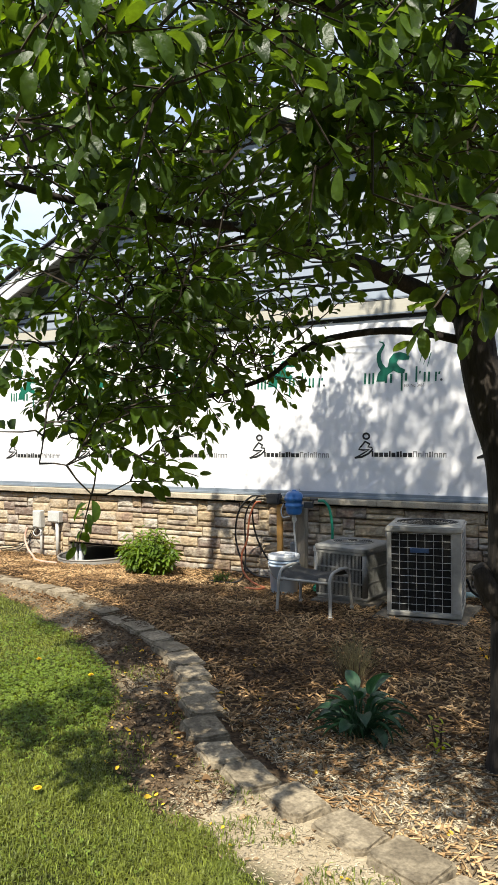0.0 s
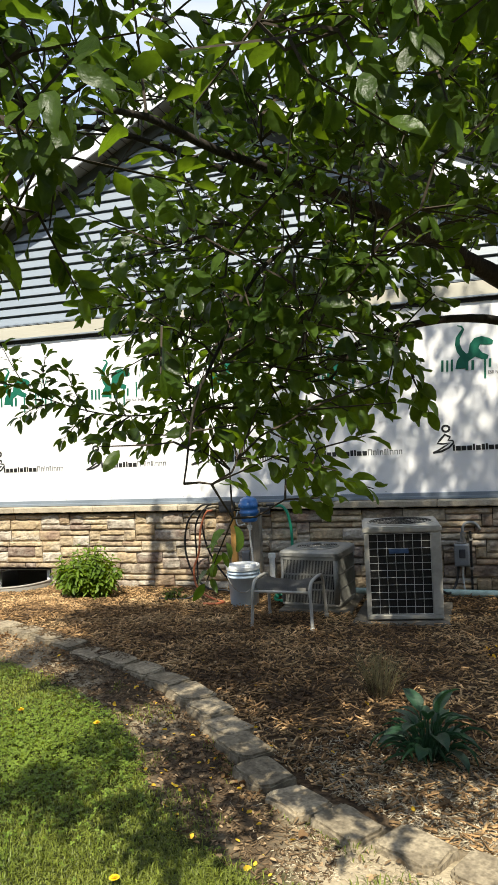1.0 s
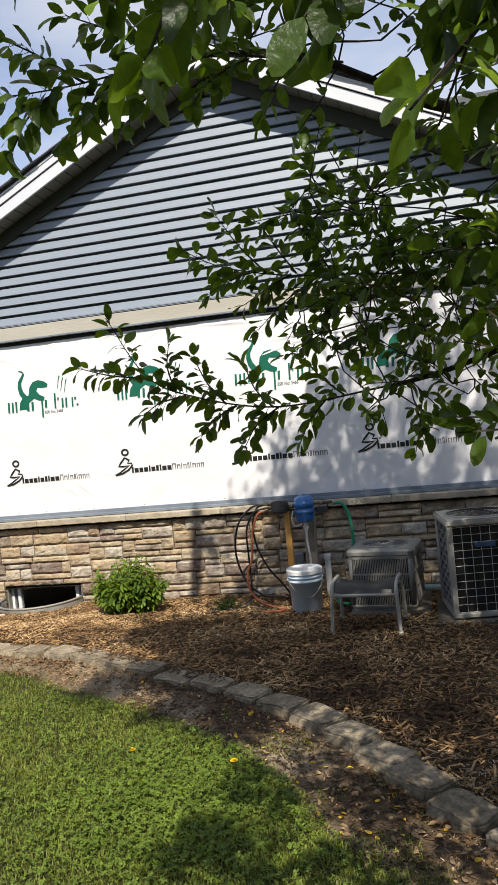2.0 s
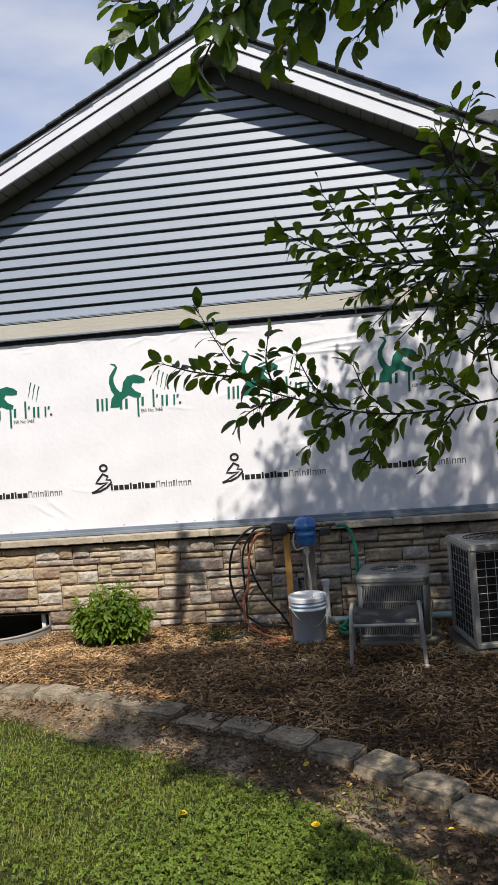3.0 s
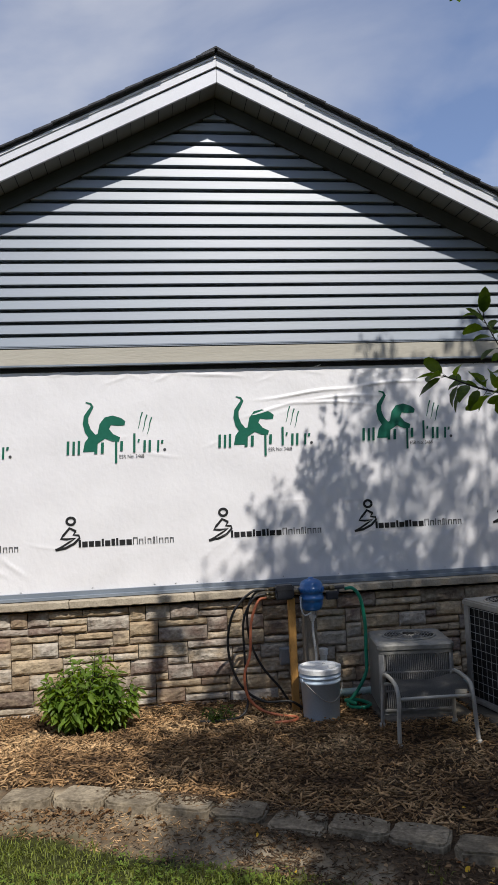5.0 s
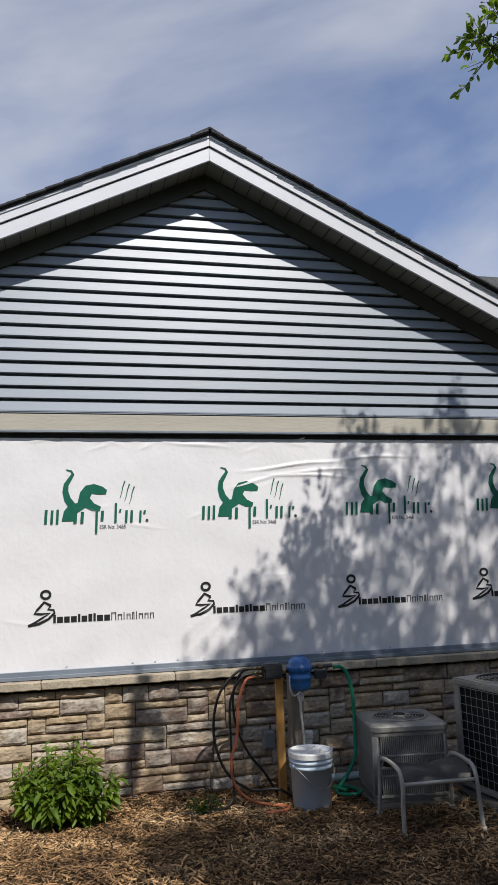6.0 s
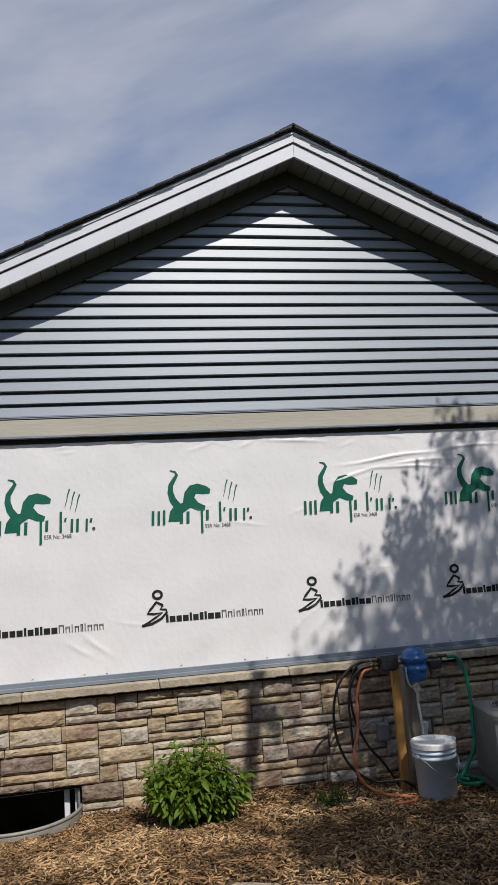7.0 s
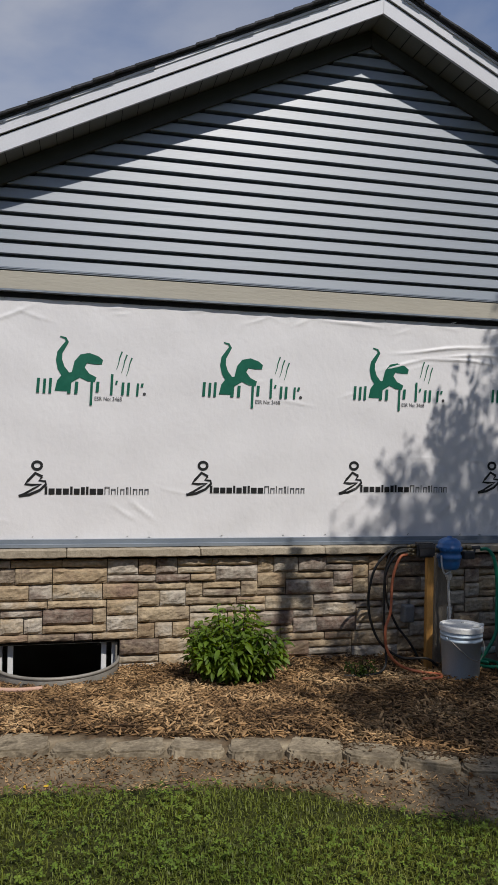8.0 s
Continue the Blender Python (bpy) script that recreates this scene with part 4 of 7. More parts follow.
for i in range(N + 1):
    a = math.pi + math.pi * i / N
    ring = []
    for r, z in ((1.0, -0.36), (1.0, 0.030), (1.012, 0.075), (1.0, 0.088), (0.975, 0.078), (0.972, 0.03), (0.972, -0.36)):
        ring.append(bm.verts.new((WELL[2] * r * math.cos(a), WELL[3] * r * math.sin(a), z)))
    if prev:
        for u in range(len(ring) - 1):
            bm.faces.new((prev[u], prev[u + 1], ring[u + 1], ring[u]))
    prev = ring
part("well_shell", bm, M_GALV, well, smooth=True)
bm = bmesh.new()
tube(bm, [V(WELL[2] * 1.0 * math.cos(math.pi + math.pi * i / 32), WELL[3] * 1.0 * math.sin(math.pi + math.pi * i / 32), 0.092) for i in range(33)], 0.011, 8)
part("rolled_rim", bm, M_GALV, well, smooth=True)

# ---- condenser with wire grille ----


def tube2(points, r):
    b = bmesh.new()
    tube(b, points, r, 5)
    return b


def tall_condenser():
    """A tall cabinet with corner posts, wire grilles over dark coils and a round fan guard on top."""
    w, d, h = 0.47, 0.50, 0.69
    t = thing("air_conditioner", (-1.146, 6.275, gz(-1.1, 6.2) + 0.025), "light grey outdoor air conditioner with wire grille sides", "air conditioner", "air conditioners", turn=8.5)
    pan = bmesh.new()
    box(pan, -w / 2, w / 2, -d / 2, d / 2, 0.01, 0.045, 0.006)
    for sx in (-1, 1):
        for sy in (-1, 1):
            box(pan, sx * 0.19 - 0.025, sx * 0.19 + 0.025, sy * 0.2 - 0.025, sy * 0.2 + 0.025, 0.0, 0.012)
    part("base_pan", pan, M_CASING2, t)
    top = bmesh.new()
    box(top, -w / 2 - 0.008, w / 2 + 0.008, -d / 2 - 0.008, d / 2 + 0.008, h - 0.045, h, 0.010, 2)
    lid = part("top_cover", top, M_CASING2, t)
    fan = bmesh.new()
    for k in range(9):
        r = 0.035 + 0.02 * k
        part("guard_ring", tube2([V(r * math.cos(a), r * math.sin(a), h + 0.006 + 0.02 * (1 - r / 0.2)) for a in [2 * math.pi * i / 28 for i in range(29)]], 0.0022), M_COIL, lid)
    for k in range(6):
        a = math.pi * k / 3
        part("guard_spoke", tube2([V(0.02 * math.cos(a), 0.02 * math.sin(a), h + 0.025), V(0.2 * math.cos(a), 0.2 * math.sin(a), h + 0.004)], 0.003), M_COIL, lid)
    lathe(fan, [(0.025, 0.0), (0.025, 0.008), (0.01, 0.012)], 16, (0, 0, h + 0.02))
    part("fan_hub", fan, M_COIL, lid)
    rim = bmesh.new()
    tube(rim, [V(0.205 * math.cos(a), 0.205 * math.sin(a), h + 0.002) for a in [2 * math.pi * i / 36 for i in range(37)]], 0.008, 6)
    part("fan_rim", rim, M_CASING2, lid, smooth=True)
    for sx, sy in ((-1, -1), (1, -1), (1, 1), (-1, 1)):
        b = bmesh.new()
        wf = 0.062 if (sx, sy) == (1, -1) else 0.03
        x0, x1 = (sx * (w / 2), sx * (w / 2 - wf))
        box(b, min(x0, x1), max(x0, x1), sy * d / 2 - (0.0 if sy < 0 else 0.012), sy * d / 2 + (0.012 if sy < 0 else 0.0), 0.0455, h - 0.0455, 0.003)
        y0, y1 = sy * (d / 2 - 0.0125), sy * (d / 2 - 0.055)
        box(b, sx * w / 2 - (0.0 if sx < 0 else 0.012), sx * w / 2 + (0.012 if sx < 0 else 0.0), min(y0, y1), max(y0, y1), 0.0455, h - 0.0455, 0.003)
        part("corner_post", b, M_CASING2, t)
    coil = bmesh.new()
    box(coil, -w / 2 + 0.02, w / 2 - 0.02, -d / 2 + 0.02, d / 2 - 0.02, 0.046, h - 0.046)
    part("coil", coil, M_COIL, t, "dark finned coil")
    g = bmesh.new()
    xa, xb, za, zb = -w / 2 + 0.028, w / 2 - 0.064, 0.052, h - 0.052
    for k in range(8):
        x = xa + (xb - xa) * k / 7
        tube(g, [V(x, -d / 2 + 0.006, za), V(x, -d / 2 + 0.006, zb)], 0.0017, 5)
    for k in range(12):
        z = za + (zb - za) * k / 11
        tube(g, [V(xa, -d / 2 + 0.002, z), V(xb, -d / 2 + 0.002, z)], 0.0017, 5)
    part("front_grille", g, M_WIRE, t, "pale wire grille")
    for sx in (-1, 1):
        g = bmesh.new()
        for k in range(8):
            y = -d / 2 + 0.06 + (d - 0.12) * k / 7
            tube(g, [V(sx * (w / 2 - 0.006), y, za), V(sx * (w / 2 - 0.006), y, zb)], 0.0017, 5)
        for k in range(12):
            z = za + (zb - za) * k / 11
            tube(g, [V(sx * (w / 2 - 0.002), -d / 2 + 0.058, z), V(sx * (w / 2 - 0.002), d / 2 - 0.058, z)], 0.0017, 5)
        part("side_grille", g, M_WIRE, t, "pale wire grille")
    b = bmesh.new()
    box(b, -0.085, 0.035, -d / 2 - 0.006, -d / 2 + 0.001, h - 0.195, h - 0.160, 0.002)
    part("maker_plate", b, M_BADGE, t, "small blue plate without lettering")
    return t


tall_unit = tall_condenser()
tall_unit.matrix_basis = tall_unit.matrix_basis @ Matrix.Diagonal((1.19, 1.04, 1.02, 1.0))
solid("concrete_pad", box(bmesh.new(), -1.50, -0.79, 5.955, 6.63, gz(-1.1, 6.2) - 0.05, gz(-1.1, 6.2) + 0.024, 0.008), M_CONCRETE, "grey concrete slab under the tall air conditioner", "concrete pad")


def louvred_condenser():
    """A low cabinet with round corners and stamped louvre slots."""
    t = thing("air_conditioner", (-1.858, 6.52, gz(-1.84, 6.4) + 0.03), "low grey outdoor air conditioner with louvred steel sides", "air conditioner", "air conditioners", turn=-8.0)
    s, h, cr = 0.245, 0.57, 0.05

    def outline(o, n=6):
        out = []
        for cx, cy, a0 in ((1, -1, -90), (1, 1, 0), (-1, 1, 90), (-1, -1, 180)):
            for k in range(n + 1):
                a = radians(a0 + 90 * k / n)
                out.append(((s - cr) * cx + (cr + o) * math.cos(a), (s - cr) * cy + (cr + o) * math.sin(a)))
        return out

    def shell(b, levels):
        rings = [[b.verts.new((x, y, z)) for x, y in outline(o)] for o, z in levels]
        for q2, r2 in zip(rings, rings[1:]):
            for i in range(len(q2)):
                j = (i + 1) % len(q2)
                b.faces.new((q2[i], q2[j], r2[j], r2[i]))
        b.faces.new(rings[0][::-1])
        b.faces.new(rings[-1])

    b = bmesh.new()
    shell(b, [(-0.012, 0.0), (-0.012, 0.03)])
    part("base_pan", b, M_CASING, t)
    b = bmesh.new()
    shell(b, [(-0.02, 0.031), (-0.02, h - 0.051)])
    part("coil", b, M_COIL, t, "dark coil behind the slots")
    # four horizontal bands of the casing with upright slats between them
    for lo2, hi2 in ((0.031, 0.052), (0.1855, 0.1995), (0.3355, 0.3495), (0.4875, h - 0.051)):
        b = bmesh.new()
        shell(b, [(-0.001, lo2), (0.0, lo2 + 0.003), (0.0, hi2 - 0.003), (-0.001, hi2)])
        part("band", b, M_CASING, t, smooth=False)
    for lo2, hi2 in ((0.0525, 0.185), (0.20, 0.335), (0.35, 0.487)):
        b = bmesh.new()
        for face in range(4):
            if face == 3:
                continue
            m = Matrix.Rotation(face * math.pi / 2, 4, "Z")
            for k in range(36):
                x = -s + cr * 0.55 + (2 * s - cr * 1.1) * k / 35
                r = bmesh.ops.create_cube(b, size=1, matrix=m @ Matrix.LocRotScale((x, -s + 0.006 + (0.012 if abs(x) > s - cr * 0.8 else 0), (lo2 + hi2) / 2), Euler((0, 0, 0.35)), (0.0062, 0.010, hi2 - lo2)))
        part("louvre", b, M_CASING, t, "upright stamped louvre slats")
    part("service_panel", box(bmesh.new(), -s + 0.001, -s + 0.008, -(s - cr * 0.6), s - cr * 0.6, 0.0525, 0.487, 0.002), M_CASING, t, "plain grey service panel")
    for sx in (-1, 1):
        for sy in (-1, 1):
            b = bmesh.new()
            a0 = {(1, -1): -90, (1, 1): 0, (-1, 1): 90, (-1, -1): 180}[(sx, sy)]
            pts2 = [((s - cr) * sx + cr * math.cos(radians(a0 + 18 + 54 * k / 6)), (s - cr) * sy + cr * math.sin(radians(a0 + 18 + 54 * k / 6))) for k in range(7)]
            for (xa, ya), (xb, yb) in zip(pts2, pts2[1:]):
                b.faces.new([b.verts.new(v) for v in ((xa, ya, 0.0525), (xb, yb, 0.0525), (xb, yb, 0.487), (xa, ya, 0.487))])
            bmesh.ops.remove_doubles(b, verts=b.verts, dist=1e-5)
            r = bmesh.ops.solidify(b, geom=b.faces[:], thickness=0.004)
            part("corner_panel", b, M_CASING, t, smooth=True)
    b = bmesh.new()
    shell(b, [(0.004, h - 0.05), (0.008, h - 0.045), (0.008, h - 0.012), (0.0, h - 0.002), (-0.02, h + 0.006), (-0.05, h + 0.010)])
    lid = part("top_cover", b, M_CASING, t)
    # the cover is closed; a dark disc stands in for the shaded fan well
    b = bmesh.new()
    lathe(b, [(0.0, h + 0.0125), (0.165, h + 0.0125), (0.168, h + 0.006), (0.0, h + 0.006)], 32)
    part("fan_shade_disc", b, M_COIL, lid, "dark disc painted as the shade in the fan opening")
    b = bmesh.new()
    tube(b, [V(0.172 * math.cos(a), 0.172 * math.sin(a), h + 0.013) for a in [2 * math.pi * i / 36 for i in range(37)]], 0.009, 6)
    part("fan_rim", b, M_CASING, lid, smooth=True)
    b = bmesh.new()
    for k in range(7):
        r = 0.03 + 0.02 * k
        part("guard_ring", tube2([V(r * math.cos(a), r * math.sin(a), h + 0.026 - 0.05 * r) for a in [2 * math.pi * i / 28 for i in range(29)]], 0.0024), M_CASING, lid)
    for k in range(8):
        a = math.pi * k / 4
        part("guard_spoke", tube2([V(0.0, 0.0, h + 0.026), V(0.17 * math.cos(a), 0.17 * math.sin(a), h + 0.017)], 0.003), M_CASING, lid)
    lathe(b, [(0.04, 0), (0.04, 0.006), (0.02, 0.01)], 18, (0, 0, h + 0.024))
    part("fan_hub", b, M_COIL, lid)
    return t


low_unit = louvred_condenser()
low_unit.matrix_basis = low_unit.matrix_basis @ Matrix.Diagonal((1.02, 1.0, 0.805, 1.0))
solid("concrete_pad", box(bmesh.new(), -2.14, -1.54, 6.22, 6.84, -0.05, gz(-1.84, 6.4) + 0.029, 0.008), M_CONCRETE, "thin grey slab under the low air conditioner", "concrete pad")

# ---- sling footstool ----


def footstool():
    w, d, h = 0.222, 0.186, 0.340
    t = thing("footstool", (-1.968, 5.92, gz(-1.95, 5.9)), "grey tube patio footstool with a sagging dark sling", "footstool", turn=-3.5)
    for sx in (-1, 1):
        b = bmesh.new()
        p = [V(sx * (w + 0.012), -d - 0.02, 0.012), V(sx * (w + 0.006), -d - 0.005, 0.16), V(sx * w, -d, 0.27), V(sx * w, -d + 0.035, h - 0.005), V(sx * w, -d + 0.12, h + 0.012), V(sx * w, d - 0.12, h + 0.012), V(sx * w, d - 0.035, h - 0.005), V(sx * w, d, 0.27), V(sx * (w + 0.006), d + 0.005, 0.16), V(sx * (w + 0.012), d + 0.02, 0.012)]
        tube(b, smoothed(p, 5), 0.0125, 10)
        side = part("side_frame", b, M_ALU, t, smooth=True)
        for yy in (-d - 0.02, d + 0.02):
            fb = bmesh.new()
            lathe(fb, [(0.014, 0), (0.018, 0.004), (0.018, 0.025), (0.013, 0.03)], 12, (sx * (w + 0.012), yy, 0.0))
            part("foot_cap", fb, M_ALU, side, smooth=True)
    for yy in (-d + 0.006, d - 0.006):
        b = bmesh.new()
        tube(b, [V(-w, yy, 0.275), V(w, yy, 0.275)], 0.0115, 10)
        part("cross_bar", b, M_ALU, t, smooth=True)
    b = bmesh.new()
    n1, n2 = 14, 10
    grid = []
    for i in range(n1 + 1):
        row = []
        for j in range(n2 + 1):
            u, v = i / n1 * 2 - 1, j / n2 * 2 - 1
            z = h + 0.004 - 0.030 * (1 - u * u) - 0.05 * abs(v) ** 5 + 0.004 * math.sin(7 * u + 5 * v)
            row.append(b.verts.new((u * (w - 0.012), v * (d - 0.02), z)))
        grid.append(row)
    for i in range(n1):
        for j in range(n2):
            b.faces.new((grid[i][j], grid[i + 1][j], grid[i + 1][j + 1], grid[i][j + 1]))
    bmesh.ops.solidify(b, geom=b.faces[:], thickness=0.006)
    sl = part("sling", b, M_SLING, t, "sagging dark grey fabric sling", smooth=True)
    b = bmesh.new()
    box(b, 0.12, 0.19, -d + 0.008, -d + 0.012, h - 0.052, h - 0.030)
    part("sewn_tag", b, M_CASING2, sl, "small pale sewn tag")
    return t


footstool()

# ---- bucket ----
bx, by = -2.504, 6.48
bk = thing("bucket", (bx, by, gz(bx, by) - 0.003), "pale blue grey plastic bucket with a dirty white lid", "bucket", turn=15)
b = bmesh.new()
lathe(b, [(0.128, 0.0), (0.132, 0.004), (0.142, 0.255), (0.150, 0.256), (0.150, 0.272), (0.144, 0.274), (0.144, 0.290), (0.153, 0.291), (0.153, 0.303), (0.146, 0.305), (0.147, 0.325)], 40)
body = part("body", b, M_PLASTIC, bk, smooth=False)
for p in body.data.polygons:
    p.use_smooth = True
b = bmesh.new()
lathe(b, [(0.150, 0.322), (0.157, 0.324), (0.157, 0.352), (0.152, 0.360), (0.140, 0.360), (0.135, 0.352), (0.02, 0.352), (0.012, 0.352)], 40)
lid = part("lid", b, M_LID, bk, "dirty white snap lid")
b = bmesh.new()
box(b, 0.02, 0.125, -0.105, -0.075, 0.3525, 0.375, 0.006)
box(b, 0.035, 0.11, -0.1062, -0.104, 0.358, 0.369)
part("spout_tab", b, M_LID, lid)
b = bmesh.new()
hp = [V(0.153 * math.cos(a), 0.153 * math.sin(a) - 0.012, 0.275 - 0.13 * math.sin(-a) ** 2) for a in [-math.pi * k / 18 for k in range(19)]]
tube(b, hp, 0.0028, 6)
part("wire_handle", b, M_CASING, bk, "thin wire handle hanging down", smooth=True)
for sx in (-1, 1):
    b = bmesh.new()
    lathe(b, [(0.012, 0), (0.012, 0.012), (0.006, 0.014)], 10)
    bmesh.ops.transform(b, matrix=pose(sx * 0.144, -0.012, 0.275, 0, sx * 90, 0), verts=b.verts)
    part("handle_lug", b, M_PLASTIC, bk)

b = bmesh.new()
lathe(b, [(0.026, -0.16), (0.026, 0.22), (0.033, 0.225), (0.033, 0.262), (0.029, 0.268), (0.010, 0.268)], 18)
cap_pipe = solid("capped_pipe", b, M_LID, "short white capped plastic pipe standing in the mulch", "pipe", smooth=False)
cap_pipe.matrix_basis = pose(-2.376, 6.935, gz(-2.38, 6.93) + 0.10, 1, 1, 0)
bk.matrix_basis = bk.matrix_basis @ Matrix.Diagonal((0.92, 0.92, 0.97, 1.0))
# ---- wooden posts, water filter and hoses ----
PX, PY = -2.64, 6.69
solid("wooden_post", box(bmesh.new(), PX - 0.025, PX + 0.025, PY - 0.02, PY + 0.02, -0.12, 0.803, 0.003), M_WOODY, "yellow treated pine stake set in the mulch", "post")
b = box(bmesh.new(), -2.535, -2.44, 6.80, 6.89, -0.12, 0.80, 0.006)
for v in b.verts:
    v.co.x += 0.006 * math.sin(9 * v.co.z)
solid("wooden_post", b, M_WOODG, "weathered grey wooden post behind the water filter", "post")

fl = thing("water_filter", (-2.492, 6.69, 0.812), "blue plastic water filter housing strapped to a post", "water filter")
b = bmesh.new()
lathe(b, [(0.030, -0.104), (0.056, -0.100), (0.070, -0.088), (0.076, -0.056), (0.078, -0.030), (0.086, -0.026), (0.086, -0.006), (0.078, -0.002), (0.078, 0.024), (0.088, 0.028), (0.088, 0.058), (0.080, 0.062), (0.080, 0.080), (0.068, 0.100), (0.045, 0.114), (0.020, 0.119), (0.018, 0.127), (0.008, 0.130)], 28)
hs = part("housing", b, M_BLUE, fl, smooth=True)
b = bmesh.new()
for k in range(16):
    a = 2 * math.pi * k / 16
    part("grip_rib", box(bmesh.new(), 0.084 * math.cos(a) - 0.006, 0.084 * math.cos(a) + 0.006, 0.084 * math.sin(a) - 0.006, 0.084 * math.sin(a) + 0.006, 0.030, 0.056, 0.002), M_BLUE, hs)
b = bmesh.new()
lathe(b, [(0.016, -0.175), (0.016, -0.16), (0.024, -0.158), (0.024, -0.135), (0.016, -0.133), (0.016, -0.100)], 14)
part("drain_fitting", b, M_CONDUIT, fl)
b = bmesh.new()
tube(b, smoothed([V(0.0, 0.0, -0.17), V(0.0, 0.0, -0.26), V(0.012, 0.0, -0.40), V(0.01, 0.0, -0.55), V(0.02, -0.05, -0.66), V(0.03, -0.15, -0.44)], 6), 0.009, 8)
part("drain_tube", b, M_TUBE, fl, "thin pale drain tube into the bucket", smooth=True)
b = bmesh.new()
tube(b, [V(-0.08, 0, 0.03), V(-0.14, 0, 0.03)], 0.017, 12)
part("inlet_fitting", b, M_BRASS, fl, "dull brass pipe fitting", smooth=True)
b = bmesh.new()
tube(b, [V(0.08, 0, 0.045), V(0.13, 0, 0.045)], 0.014, 12)
tube(b, [V(0.13, 0, 0.045), V(0.165, 0, 0.045)], 0.019, 10)
part("outlet_fitting", b, M_BRASS, fl, "dull brass pipe fitting", smooth=True)
b = bmesh.new()
tube(b, [V(0.165, 0, 0.045), V(0.235, 0, 0.047)], 0.013, 10)
tube(b, [V(0.20, 0.0, 0.045), V(0.18, -0.01, -0.02)], 0.008, 8)
box(b, 0.105, 0.19, -0.02, 0.02, -0.035, 0.02, 0.006)
part("shutoff_valve", b, M_BLACKPL, fl, "black shutoff valve")
b = bmesh.new()
tube(b, smoothed([V(-0.02, -0.06, -0.11), V(-0.075, -0.085, -0.12), V(-0.095, -0.08, -0.06), V(-0.085, -0.05, 0.0)], 5), 0.006, 8)
part("pressure_tube", b, M_TUBE, fl, smooth=True)

va = thing("hose_timer", (-2.70, 6.68, 0.845), "black plastic valve box mounted on the stake", "valve box")
b = bmesh.new()
box(b, -0.055, 0.075, -0.05, 0.045, -0.045, 0.055, 0.012, 2)
part("valve_body", b, M_BLACKPL, va)
b = bmesh.new()
box(b, -0.05, 0.07, -0.054, -0.0505, 0.02, 0.05, 0.001)
part("cover_lip", b, M_BLACKPL, va)
for zz in (0.03, 0.0, -0.025):
    b = bmesh.new()
    tube(b, [V(-0.055, -0.01, zz), V(-0.09, -0.012, zz)], 0.014, 10)
    tube(b, [V(-0.09, -0.012, zz), V(-0.125, -0.014, zz)], 0.010, 10)
    part("outlet", b, M_BRASS, va, "dull metal hose outlet", smooth=True)


def hose(points, r, mat, label, name="hose"):
    b = bmesh.new()
    tube(b, smoothed(points, 10), r, 9)
    return solid(name, b, mat, label, "hose", "hoses at the water filter", smooth=True)


gw = lambda x, y, r=0.01: gz(x, y) + r + 0.014
hose([V(-2.82, 6.67, 0.875), V(-2.93, 6.66, 0.86), V(-3.06, 6.66, 0.72), V(-3.10, 6.66, 0.48), V(-3.03, 6.65, 0.25), V(-2.88, 6.62, 0.13), V(-2.70, 6.60, 0.12), V(-2.60, 6.62, 0.06)], 0.0090, M_RUBBER, "black rubber hose looping from the valve box")
hose([V(-2.82, 6.66, 0.845), V(-2.91, 6.65, 0.82), V(-2.985, 6.65, 0.68), V(-2.99, 6.65, 0.46), V(-2.985, 6.64, 0.26), V(-2.99, 6.60, 0.11), V(-3.06, 6.55, gw(-3.06, 6.55)), V(-3.22, 6.50, gw(-3.22, 6.5)), V(-3.32, 6.52, gw(-3.32, 6.52))], 0.0080, M_RUBBER, "black rubber hose running down to the mulch")
hose([V(-2.82, 6.69, 0.875), V(-2.90, 6.71, 0.84), V(-2.95, 6.73, 0.70), V(-2.93, 6.75, 0.5), V(-2.85, 6.76, 0.32), V(-2.74, 6.76, 0.18), V(-2.66, 6.77, 0.05)], 0.0085, M_RUBBER, "black rubber hose hanging close to the wall")
hose([V(-2.82, 6.66, 0.82), V(-2.88, 6.65, 0.80), V(-2.935, 6.64, 0.66), V(-2.955, 6.62, 0.45), V(-3.0, 6.60, 0.32), V(-2.985, 6.58, 0.18), V(-2.90, 6.56, 0.09), V(-2.78, 6.52, gw(-2.78, 6.52, 0.012)), V(-2.68, 6.44, gw(-2.68, 6.44, 0.012)), V(-2.72, 6.36, gw(-2.72, 6.36, 0.012)), V(-2.84, 6.36, gw(-2.84, 6.36, 0.008))], 0.0095, M_ORANGE, "faded orange hose lying out on the mulch")
hose([V(-2.25, 6.69, 0.846), V(-2.19, 6.69, 0.842), V(-2.14, 6.69, 0.77), V(-2.115, 6.69, 0.60), V(-2.12, 6.68, 0.40), V(-2.13, 6.67, 0.26), V(-2.20, 6.66, 0.14), V(-2.28, 6.64, gw(-2.28, 6.64, 0.013)), V(-2.20, 6.55, gw(-2.2, 6.55, 0.013)), V(-2.13, 6.60, gw(-2.13, 6.6, 0.016)), V(-2.18, 6.72, gw(-2.18, 6.72, 0.02)), V(-2.28, 6.70, gw(-2.28, 6.7, 0.03)), V(-2.24, 6.58, gw(-2.24, 6.58, 0.036))], 0.0125, M_HOSE, "green garden hose arching from the filter to a coil")

# ---- fittings on the wall ----


def wall_box(x, z, w, h, label, mat=M_BOX, name="utility_box", depth=0.07):
    t = thing(name, (x, 7.045, z), label, "utility box")
    part("case", box(bmesh.new(), -w / 2, w / 2, -depth, 0.02, -h / 2, h / 2, 0.006), mat, t)
    part("cover", box(bmesh.new(), -w / 2 + 0.008, w / 2 - 0.008, -depth - 0.006, -depth - 0.0005, -h / 2 + 0.012, h / 2 - 0.008, 0.003), mat, t)
    return t


